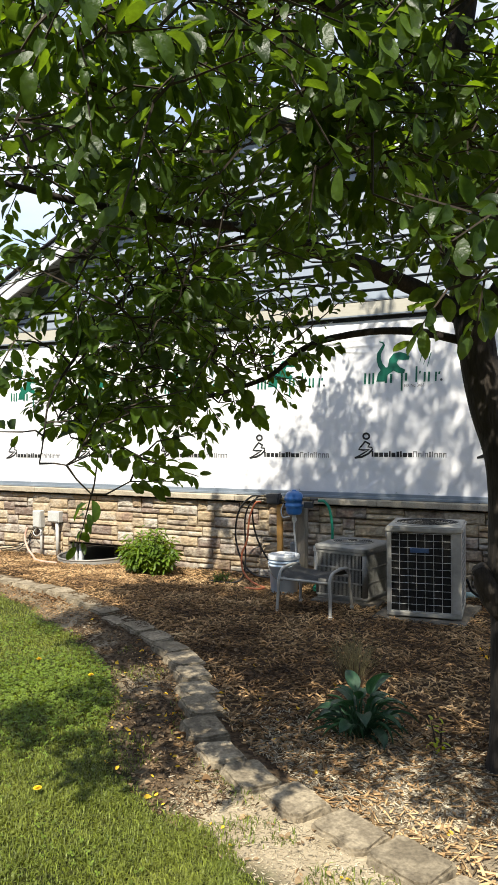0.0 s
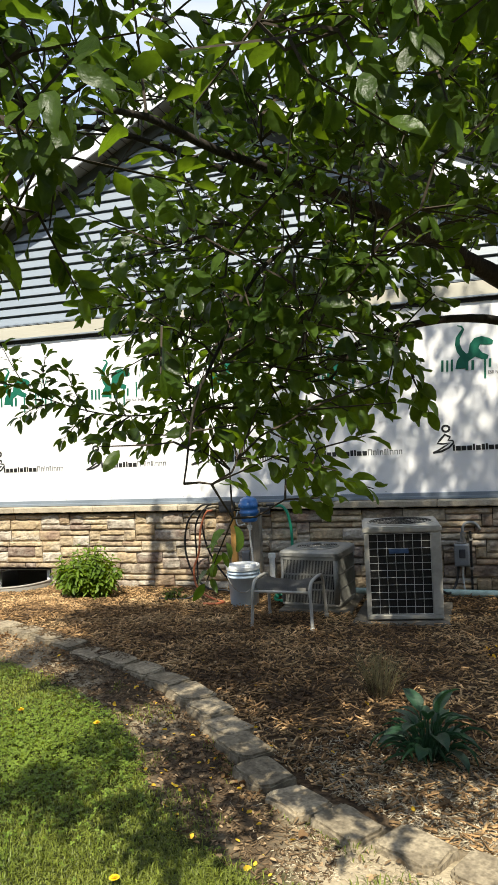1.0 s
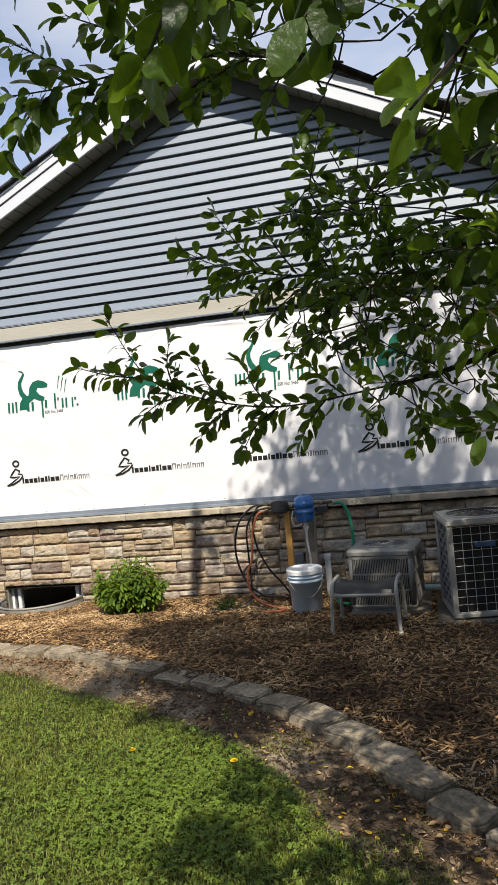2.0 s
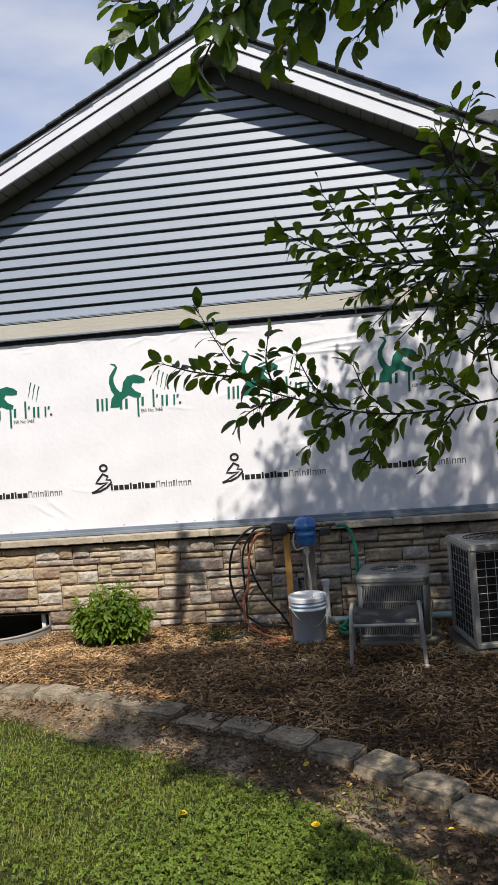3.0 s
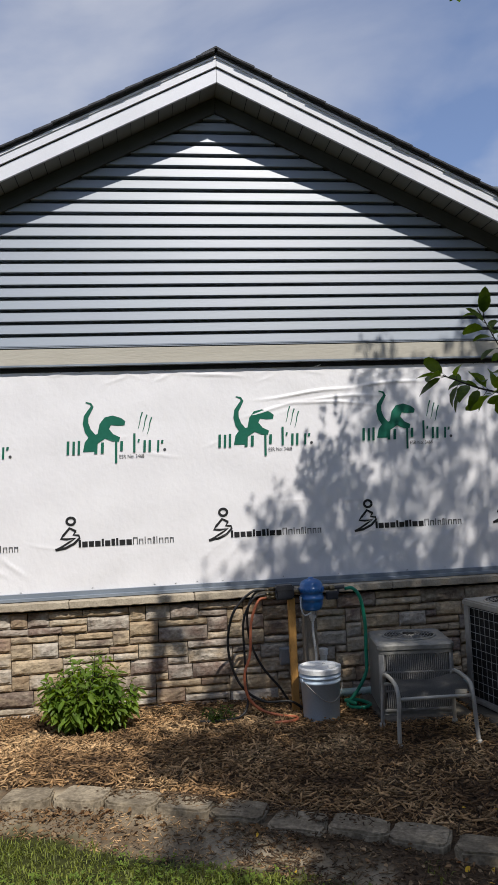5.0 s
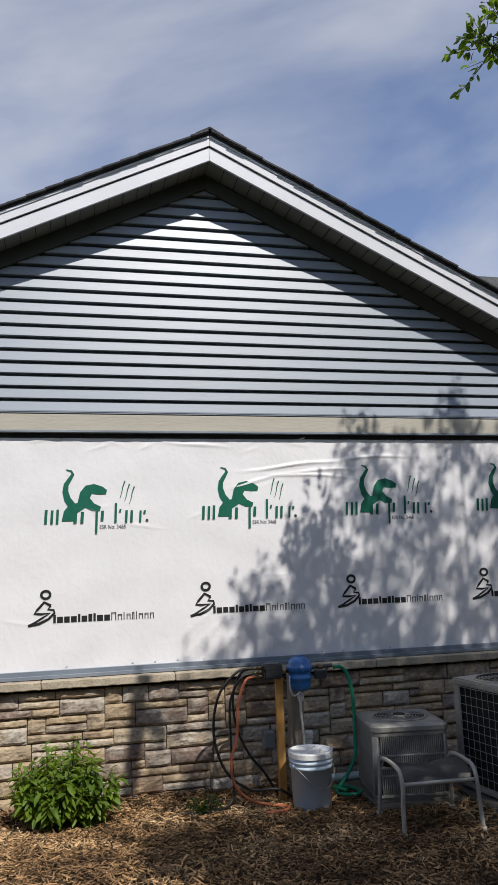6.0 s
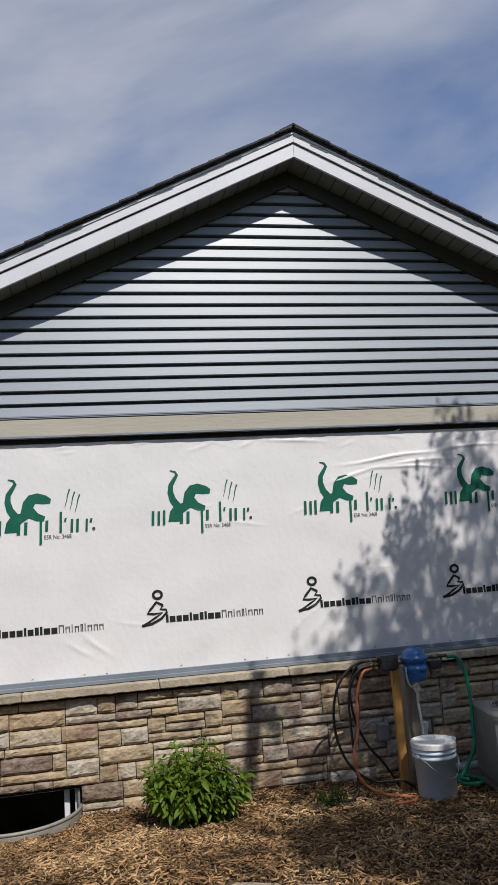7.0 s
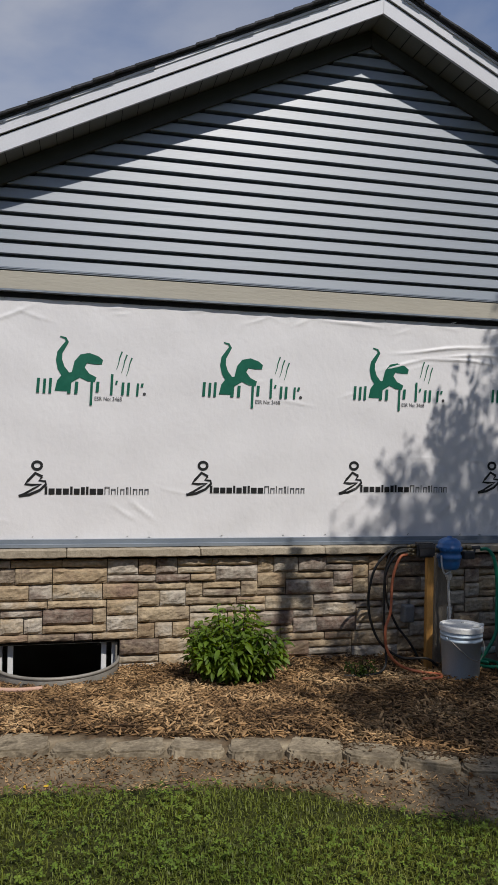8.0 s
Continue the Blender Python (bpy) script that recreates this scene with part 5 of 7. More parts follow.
ob = wall_box(-2.640, 0.330, 0.085, 0.125, "grey covered outdoor socket on the stone", name="outdoor_socket", depth=0.045)
dc = wall_box(-0.712, 0.362, 0.125, 0.19, "small grey electrical disconnect box with conduit beside the air conditioner")
part("pull_tab", box(bmesh.new(), -0.022, 0.030, -0.086, -0.0765, -0.02, 0.055, 0.004), M_BLACKPL, dc, "dark pull handle")
b = bmesh.new()
box(b, -0.040, 0.040, -0.060, -0.004, 0.096, 0.112, 0.004)
lathe(b, [(0.0, 0.112), (0.026, 0.112), (0.026, 0.128), (0.020, 0.132), (0.020, 0.172), (0.025, 0.176), (0.025, 0.192), (0.0, 0.192)], 14, (0.012, -0.034, 0))
part("hub", b, M_GALV, dc, "grey threaded hub")
b = bmesh.new()
tube(b, smoothed([V(0.012, -0.034, 0.19), V(0.014, -0.034, 0.235), V(0.040, -0.034, 0.270), V(0.085, -0.034, 0.278), V(0.125, -0.030, 0.262), V(0.150, -0.020, 0.225), V(0.152, 0.02, 0.205)], 6), 0.012, 10)
part("conduit", b, M_BOX, dc, "bent grey conduit", smooth=True)
b = bmesh.new()
tube(b, smoothed([V(0.075, -0.022, 0.20), V(0.077, -0.022, 0.02), V(0.074, -0.022, -0.13), V(0.076, -0.022, -0.40)], 4), 0.010, 9)
part("side_pipe", b, M_COIL, dc, "dark side pipe", smooth=True)
for z in (-0.118, 0.127):
    part("pipe_clip", box(bmesh.new(), 0.058, 0.094, -0.036, 0.0, z - 0.009, z + 0.009, 0.003), M_GALV, dc)
b = bmesh.new()
tube(b, smoothed([V(-0.035, -0.035, -0.095), V(-0.04, -0.04, -0.17), V(-0.07, -0.07, -0.27), V(-0.12, -0.14, -0.31), V(-0.19, -0.25, -0.24), V(-0.21, -0.36, -0.12)], 6), 0.011, 10)
part("cable_whip", b, M_RUBBER, dc, "black flexible cable", smooth=True)
b = bmesh.new()
tube(b, smoothed([V(0.0, -0.035, -0.095), V(0.002, -0.035, -0.20), V(0.012, -0.04, -0.34), V(0.0, -0.05, -0.37)], 4), 0.008, 9)
part("riser_pipe", b, M_CONDUIT, dc, smooth=True)

b = bmesh.new()
tube(b, smoothed([V(-2.36, 6.93, 0.055), V(-1.9, 6.95, 0.05), V(-1.2, 6.95, 0.05), V(-0.4, 6.95, 0.046), V(0.3, 6.96, 0.045)], 6), 0.030, 14)
solid("drain_pipe", b, M_TEAL, "pale teal plastic drain pipe along the wall foot", "drain pipe", smooth=True)

mt = wall_box(-5.96, 0.46, 0.12, 0.20, "pale grey cable box on the stone", M_CONDUIT, "cable_box")
mt2 = wall_box(-5.70, 0.50, 0.17, 0.13, "pale grey meter box on the stone", M_CONDUIT, "meter_box")
b = bmesh.new()
tube(b, [V(0.03, -0.035, -0.065), V(0.03, -0.035, -0.48)], 0.021, 12)
part("riser_pipe", b, M_CONDUIT, mt2, smooth=True)
b = bmesh.new()
tube(b, [V(0.04, -0.035, -0.10), V(0.04, -0.035, -0.44)], 0.014, 12)
tube(b, smoothed([V(-0.02, -0.04, -0.10), V(-0.06, -0.06, -0.16), V(0.0, -0.07, -0.2), V(0.06, -0.06, -0.15), V(0.02, -0.05, -0.11)], 5), 0.006, 8)
part("riser_pipe", b, M_CONDUIT, mt, smooth=True)
b = bmesh.new()
for k in range(3):
    tube(b, smoothed([V(-0.03 - 0.02 * k, -0.04, -0.10), V(-0.12 - 0.05 * k, -0.04, -0.24 - 0.03 * k), V(-0.4, -0.03, -0.33 - 0.03 * k), V(-0.9, -0.03, -0.40 - 0.02 * k)], 6), 0.005, 6)
part("cable_bundle", b, M_RUBBER, mt, "thin dark cables along the wall")
b = bmesh.new()
tube(b, smoothed([V(-6.10, 6.97, 0.36), V(-6.12, 6.95, 0.24), V(-6.05, 6.92, 0.12), V(-5.9, 6.85, gw(-5.9, 6.85, 0.014)), V(-5.62, 6.60, gw(-5.62, 6.6, 0.014)), V(-5.38, 6.48, gw(-5.38, 6.48, 0.014)), V(-5.22, 6.50, gw(-5.22, 6.5, 0.014))], 8), 0.013, 9)
solid("hose", b, M_PINK, "sun bleached salmon hose lying by the window well", "hose", smooth=True)

# ---- tree ----
nrng = np.random.default_rng(11)
BOUGHS = [
    # points, radii
    ([(-0.28, 3.64, 1.99), (-0.40, 3.56, 2.08), (-0.55, 3.43, 2.165), (-0.73, 3.10, 2.22), (-0.88, 2.77, 2.245), (-1.04, 2.25, 2.22), (-1.16, 1.85, 2.20), (-1.24, 1.50, 2.14)], (0.046, 0.032, 0.013, 0.004)),
    ([(-0.27, 3.64, 1.885), (-0.50, 3.55, 1.945), (-0.75, 3.44, 1.94), (-0.94, 3.42, 1.89), (-1.20, 3.48, 1.76), (-1.60, 3.46, 1.67)], (0.019, 0.014, 0.009)),
    ([(-0.27, 3.65, 1.95), (-0.36, 3.60, 2.6), (-0.17, 3.25, 3.5), (-0.10, 3.10, 4.8), (0.0, 3.0, 6.4)], (0.066, 0.055, 0.042, 0.016)),
    ([(-0.22, 3.65, 2.0), (0.25, 3.6, 2.7), (0.85, 3.55, 3.6), (1.35, 3.6, 4.8)], (0.045, 0.034, 0.014)),
    ([(-0.34, 3.60, 2.5), (-0.62, 3.75, 3.2), (-1.10, 4.25, 3.85), (-1.72, 4.80, 4.35)], (0.034, 0.022, 0.008)),
    ([(-0.28, 3.60, 2.15), (-0.24, 2.90, 2.52), (-0.32, 2.10, 2.60), (-0.55, 1.45, 2.50)], (0.034, 0.022, 0.008)),
    ([(-0.32, 3.52, 2.9), (-0.85, 3.15, 3.7), (-1.45, 2.85, 4.7), (-1.95, 2.85, 5.7)], (0.036, 0.024, 0.009)),
    ([(-0.58, 3.38, 2.17), (-1.10, 3.15, 2.42), (-1.70, 2.80, 2.60), (-2.10, 2.74, 2.68)], (0.020, 0.013, 0.004)),
    ([(-0.15, 3.2, 3.6), (0.1, 2.4, 4.4), (0.1, 1.6, 5.2), (0.0, 1.0, 5.7)], (0.03, 0.02, 0.008)),
    # out of view: added to carry the lobes that shade the lawn
    ([(-0.30, 3.2, 3.4), (-0.8, 2.0, 4.0), (-1.1, 0.9, 4.3), (-1.36, -0.10, 4.35)], (0.026, 0.018, 0.006)),
    ([(-0.20, 3.30, 3.4), (-0.45, 3.75, 4.0), (-0.75, 4.15, 4.5), (-1.10, 4.30, 4.75), (-1.70, 4.30, 4.6), (-2.05, 4.30, 4.45)], (0.030, 0.018, 0.010, 0.005)),
    ([(-0.45, 3.75, 4.0), (-0.3, 4.1, 4.6), (-0.2, 4.28, 5.2), (-0.22, 4.3, 6.2)], (0.018, 0.010, 0.004)),
    ([(-1.10, 4.30, 4.75), (-1.22, 4.3, 5.3), (-1.24, 4.3, 6.0)], (0.010, 0.006, 0.003)),
    ([(-0.75, 4.15, 4.5), (-0.95, 4.28, 5.2), (-0.98, 4.3, 6.0)], (0.012, 0.007, 0.003)),
    ([(-0.87, 2.8, 2.24), (-1.05, 2.35, 2.0), (-1.15, 2.1, 1.7), (-1.2, 2.05, 1.45)], (0.008, 0.005, 0.002)),
]
tree = thing("tree", (0, 0, 0), "old crab apple tree with leaning dark trunk and drooping branches", "tree")
b = bmesh.new()
tube(b, smoothed([V(-0.10, 3.66, 0.02), V(-0.105, 3.66, 0.18), V(-0.11, 3.66, 0.50), V(-0.115, 3.66, 0.95), V(-0.135, 3.66, 1.36), V(-0.21, 3.65, 1.67), V(-0.265, 3.65, 2.01)], 7), (0.135, 0.098, 0.084, 0.086, 0.080, 0.078, 0.082), 18)
for v in b.verts:
    v.co += 0.007 * noise.noise_vector(Vector((v.co.x * 14, v.co.y * 14, v.co.z * 4)))
trunk = part("trunk", b, M_BARK, tree, smooth=True)
b = bmesh.new()
tube(b, smoothed([V(-0.12, 3.63, 0.76), V(-0.19, 3.61, 0.86), V(-0.235, 3.59, 0.945)], 4), (0.066, 0.056, 0.030), 12)
for v in b.verts:
    v.co += 0.010 * noise.noise_vector(v.co * 16)
part("pruned_stub", b, M_BARK, trunk, "pruned knot on the trunk", smooth=True)
nodes = []
for pts2, rad in BOUGHS:
    c = smoothed([V(*p) for p in pts2], 7)
    for i, p in enumerate(c[1:-1]):
        p += 0.025 * noise.noise_vector(p * 3)
    b = bmesh.new()
    tube(b, c, rad, 10)
    for v in b.verts:
        v.co += 0.003 * noise.noise_vector(v.co * 20)
    part("limb", b, M_BARK, tree, smooth=True)
    nodes += [tuple(p) for p in c[3:]]

# crown lobes: centre, radii, number of sprigs; unseen high ones are added to cast shade
LOBES = [
    ((-0.62, 2.75, 2.60), (0.82, 0.90, 0.44), 150),
    ((-1.10, 2.18, 1.76), (0.27, 0.24, 0.42), 70),
    ((-0.80, 2.25, 1.95), (0.42, 0.35, 0.34), 50),
    ((-1.22, 1.43, 2.05), (0.17, 0.15, 0.19), 38),
    ((-1.74, 1.78, 2.34), (0.26, 0.14, 0.09), 17),
    ((-1.46, 3.42, 1.96), (0.44, 0.42, 0.40), 88),
    ((-1.10, 3.35, 2.05), (0.42, 0.36, 0.36), 46),
    ((-1.62, 3.35, 2.30), (0.22, 0.30, 0.24), 24),
    ((-1.92, 2.66, 2.74), (0.34, 0.28, 0.13), 26),
    ((-1.50, 2.55, 2.66), (0.42, 0.42, 0.26), 34),
    ((-0.25, 1.95, 2.45), (0.65, 0.45, 0.36), 125),
    ((-0.62, 1.55, 2.30), (0.35, 0.25, 0.22), 46),
    ((0.12, 1.95, 1.96), (0.20, 0.18, 0.16), 22),
    ((0.10, 2.7, 2.38), (0.5, 0.5, 0.36), 140),
    ((0.45, 3.3, 2.55), (0.7, 0.7, 0.45), 165),
    ((-0.5, 3.7, 2.75), (0.6, 0.5, 0.5), 110),
    ((-0.3, 3.0, 3.75), (1.5, 1.2, 0.85), 330),
    ((-1.35, 4.55, 4.25), (0.42, 0.40, 0.36), 55),
    ((-1.64, 4.97, 4.42), (0.19, 0.18, 0.19), 22),
    ((-1.24, 4.30, 5.70), (0.11, 0.11, 0.52), 17),
    ((-0.98, 4.30, 5.70), (0.11, 0.11, 0.52), 17),
    ((-1.60, 4.30, 4.95), (0.11, 0.12, 0.42), 12),
    ((-1.98, 4.30, 4.78), (0.11, 0.12, 0.36), 9),
    ((-0.77, 4.30, 5.55), (0.11, 0.11, 0.48), 16),
    ((-0.50, 4.30, 5.50), (0.12, 0.11, 0.50), 16),
    ((-0.22, 4.30, 6.00), (0.14, 0.12, 0.58), 20),
    ((0.10, 4.20, 5.60), (0.16, 0.14, 0.55), 22),
    ((-0.3, 2.7, 5.2), (1.7, 1.5, 1.05), 600),
    ((0.7, 3.3, 4.6), (1.4, 1.2, 1.2), 300),
    ((-1.7, 2.7, 5.5), (0.75, 0.8, 0.55), 170),
    ((-1.9, 2.0, 4.95), (0.60, 0.50, 0.35), 190),
    ((0.1, 2.8, 6.7), (1.2, 1.1, 0.75), 220),
    ((-0.9, 2.9, 6.2), (0.75, 0.8, 0.6), 120),
    ((-1.52, 3.25, 5.65), (0.38, 0.5, 0.60), 100),
    # the next five are unseen, set along the sun's path to shade lawn and bed
    ((-1.69, 0.82, 3.0), (0.17, 0.15, 0.12), 46),
    ((-1.85, 0.97, 4.5), (0.24, 0.12, 0.12), 84),
    ((-2.36, 2.22, 4.65), (0.48, 0.46, 0.42), 175),
    ((-1.78, 1.55, 5.0), (0.50, 0.45, 0.42), 250),
    ((-1.25, 2.45, 4.5), (0.62, 0.42, 0.40), 170),
    ((-0.60, 2.90, 5.50), (0.90, 0.75, 0.50), 200),
    ((0.45, 2.90, 5.70), (0.70, 0.70, 0.45), 120),
    ((-0.98, 2.45, 2.30), (0.24, 0.42, 0.13), 38),
    ((-1.30, 2.00, 2.78), (0.48, 0.38, 0.22), 50),
    ((-0.80, 1.50, 4.4), (0.75, 0.62, 0.45), 260),
    ((-0.15, 1.75, 4.6), (0.65, 0.65, 0.45), 210),
    ((-1.45, 1.55, 4.5), (0.60, 0.50, 0.40), 210),
    # the next five, mostly unseen, are added to shade strip, blocks and twigs
    ((-1.60, 0.80, 4.45), (0.22, 0.13, 0.14), 60),
    ((-1.58, 0.90, 5.0), (0.42, 0.28, 0.22), 150),
    ((-2.02, 0.97, 5.05), (0.28, 0.22, 0.20), 95),
    ((-2.38, 0.80, 5.05), (0.20, 0.13, 0.13), 52),
    ((-1.22, 1.60, 2.64), (0.38, 0.30, 0.13), 52),
    ((-0.22, 2.05, 2.25), (0.14, 0.14, 0.20), 26),
]
pts3 = []
for (cx, cy, cz), (rx, ry, rz), count in LOBES:
    count = int(count * (1.12 if cz > 3.2 else 1.0))
    u = nrng.normal(size=(count, 3))
    u /= np.linalg.norm(u, axis=1)[:, None]
    r = nrng.uniform(0, 1, count) ** 0.42
    pts3.append(np.array([cx, cy, cz]) + u * r[:, None] * np.array([rx, ry, rz]))
pts3 = np.concatenate(pts3)
node_xyz = np.array(nodes)
d0 = np.array([np.min(((node_xyz - p) ** 2).sum(1)) for p in pts3])
order = np.argsort(d0)
grown = np.zeros((len(node_xyz) + len(pts3), 3))
grown[:len(node_xyz)] = node_xyz
have = len(node_xyz)
LEAF_T = np.array([0.0, 0.34, 0.72, 1.0])
leaf_v, leaf_f, twig_v, twig_f = [], [], [], []


def add_twig(a, c, r0, r1):
    d = c - a
    ln = np.linalg.norm(d)
    if ln < 1e-4:
        return
    d = d / ln
    s = np.cross(d, (0.3, 0.2, 0.93))
    s /= np.linalg.norm(s) + 1e-9
    t = np.cross(d, s)
    base = len(twig_v)
    for p, r in ((a, r0), (c, r1)):
        for w in (0, 2.094, 4.189):
            twig_v.append(tuple(p + r * (math.cos(w) * s + math.sin(w) * t)))
    for i in range(3):
        j = (i + 1) % 3
        twig_f.append((base + i, base + j, base + 3 + j, base + 3 + i))


OVAL_T = np.array([0.0, 0.16, 0.42, 0.70, 0.90, 1.0])
OVAL_W = (0.0, 0.66, 1.0, 0.86, 0.42, 0.0)


def add_oval(p, way, up, ln, wd, out_v=None, out_f=None, cup=0.22, droop=0.25, twist=0.0):
    """One oval leaf with a short point, folded along its midrib, bent down and twisted a little to its tip."""
    out_v, out_f = (leaf_v, leaf_f) if out_v is None else (out_v, out_f)
    side = np.cross(way, up)
    side /= np.linalg.norm(side) + 1e-9
    nrm = np.cross(side, way)
    base = len(out_v)
    for t in OVAL_T:
        out_v.append(tuple(p + way * ln * t - nrm * ln * droop * t * t))
    for s in (-1, 1):
        for t, w in zip(OVAL_T[1:5], OVAL_W[1:5]):
            mid = p + way * ln * t - nrm * ln * droop * t * t
            out_v.append(tuple(mid + s * side * wd * 0.5 * w + nrm * wd * (cup * w + s * twist * t)))
    L, R = base + 6, base + 10
    out_f += [(base, base + 1, L), (base, R, base + 1), (base + 4, base + 5, L + 3), (base + 4, R + 3, base + 5)]
    for i in range(3):
        out_f += [(base + 1 + i, base + 2 + i, L + 1 + i, L + i), (base + 1 + i, R + i, R + 1 + i, base + 2 + i)]


def add_leaf(p, way, up, ln, wd, out_v=None, out_f=None, cup=0.22, droop=0.25):
    """One pointed leaf, folded along its midrib and bent down to its tip."""
    out_v, out_f = (leaf_v, leaf_f) if out_v is None else (out_v, out_f)
    side = np.cross(way, up)
    side /= np.linalg.norm(side) + 1e-9
    nrm = np.cross(side, way)
    base = len(out_v)
    mid = [p + way * ln * t - nrm * ln * droop * t * t for t in LEAF_T]
    for q in mid:
        out_v.append(tuple(q))
    for s in (-1, 1):
        for i, w in ((1, 1.0), (2, 0.82)):
            out_v.append(tuple(mid[i] + s * side * wd * 0.5 * w + nrm * wd * cup * w))
    out_f += [(base, base + 1, base + 4), (base + 1, base + 2, base + 5, base + 4), (base + 2, base + 3, base + 5),
              (base, base + 6, base + 1), (base + 1, base + 6, base + 7, base + 2), (base + 2, base + 7, base + 3)]


for k in order:
    p = pts3[k]
    near = grown[:have]
    dd = ((near - p) ** 2).sum(1) + 0.25 * np.maximum(0, near[:, 2] - p[2])
    q = near[int(np.argmin(dd))]
    bow = (q + p) / 2 + nrng.normal(0, 0.09, 3) * np.linalg.norm(p - q)
    if p[1] < 1.25 and p[2] < 2.6:
        continue
    add_twig(q, bow, 0.0040, 0.0031)
    add_twig(bow, p, 0.0031, 0.0024)
    grown[have] = p
    have += 1
    # a sprig that goes on outward and a little up or down, with leaves turned along it
    d = p - q
    d = d / (np.linalg.norm(d) + 1e-6) + nrng.normal(0, 0.55, 3) + np.array([0, 0, -0.18 if p[2] < 2.4 else 0.2])
    d /= np.linalg.norm(d)
    ln = nrng.uniform(0.10, 0.22)
    tip = p + d * ln
    add_twig(p, tip, 0.003, 0.0015)
    n = nrng.integers(8, 14)
    for i in range(n):
        t = (i + 0.6) / n
        at = p + d * ln * t
        w = nrng.normal(0, 1, 3)
        w -= d * w.dot(d)
        w /= np.linalg.norm(w) + 1e-9
        way = w * 0.8 + d * (0.35 + 0.5 * t) + np.array([0, 0, -0.22])
        way /= np.linalg.norm(way)
        up = np.array([0, 0, 1.0]) + nrng.normal(0, 0.55, 3) + np.array([SUN.x, SUN.y, 0]) * 0.5
        size = nrng.uniform(0.038, 0.068)
        if at[1] < 1.20 and at[2] < 2.6:
            continue
        wide = size * nrng.uniform(0.44, 0.60)
        if p[2] < 3.2 or p[1] > 4.5:
            add_oval(at + way * 0.012, way, up, size, wide, cup=nrng.uniform(-0.08, 0.40), droop=nrng.uniform(-0.10, 0.55), twist=nrng.normal(0, 0.18))
        else:
            add_leaf(at + way * 0.012, way, up, size, wide, droop=nrng.uniform(0.05, 0.4))
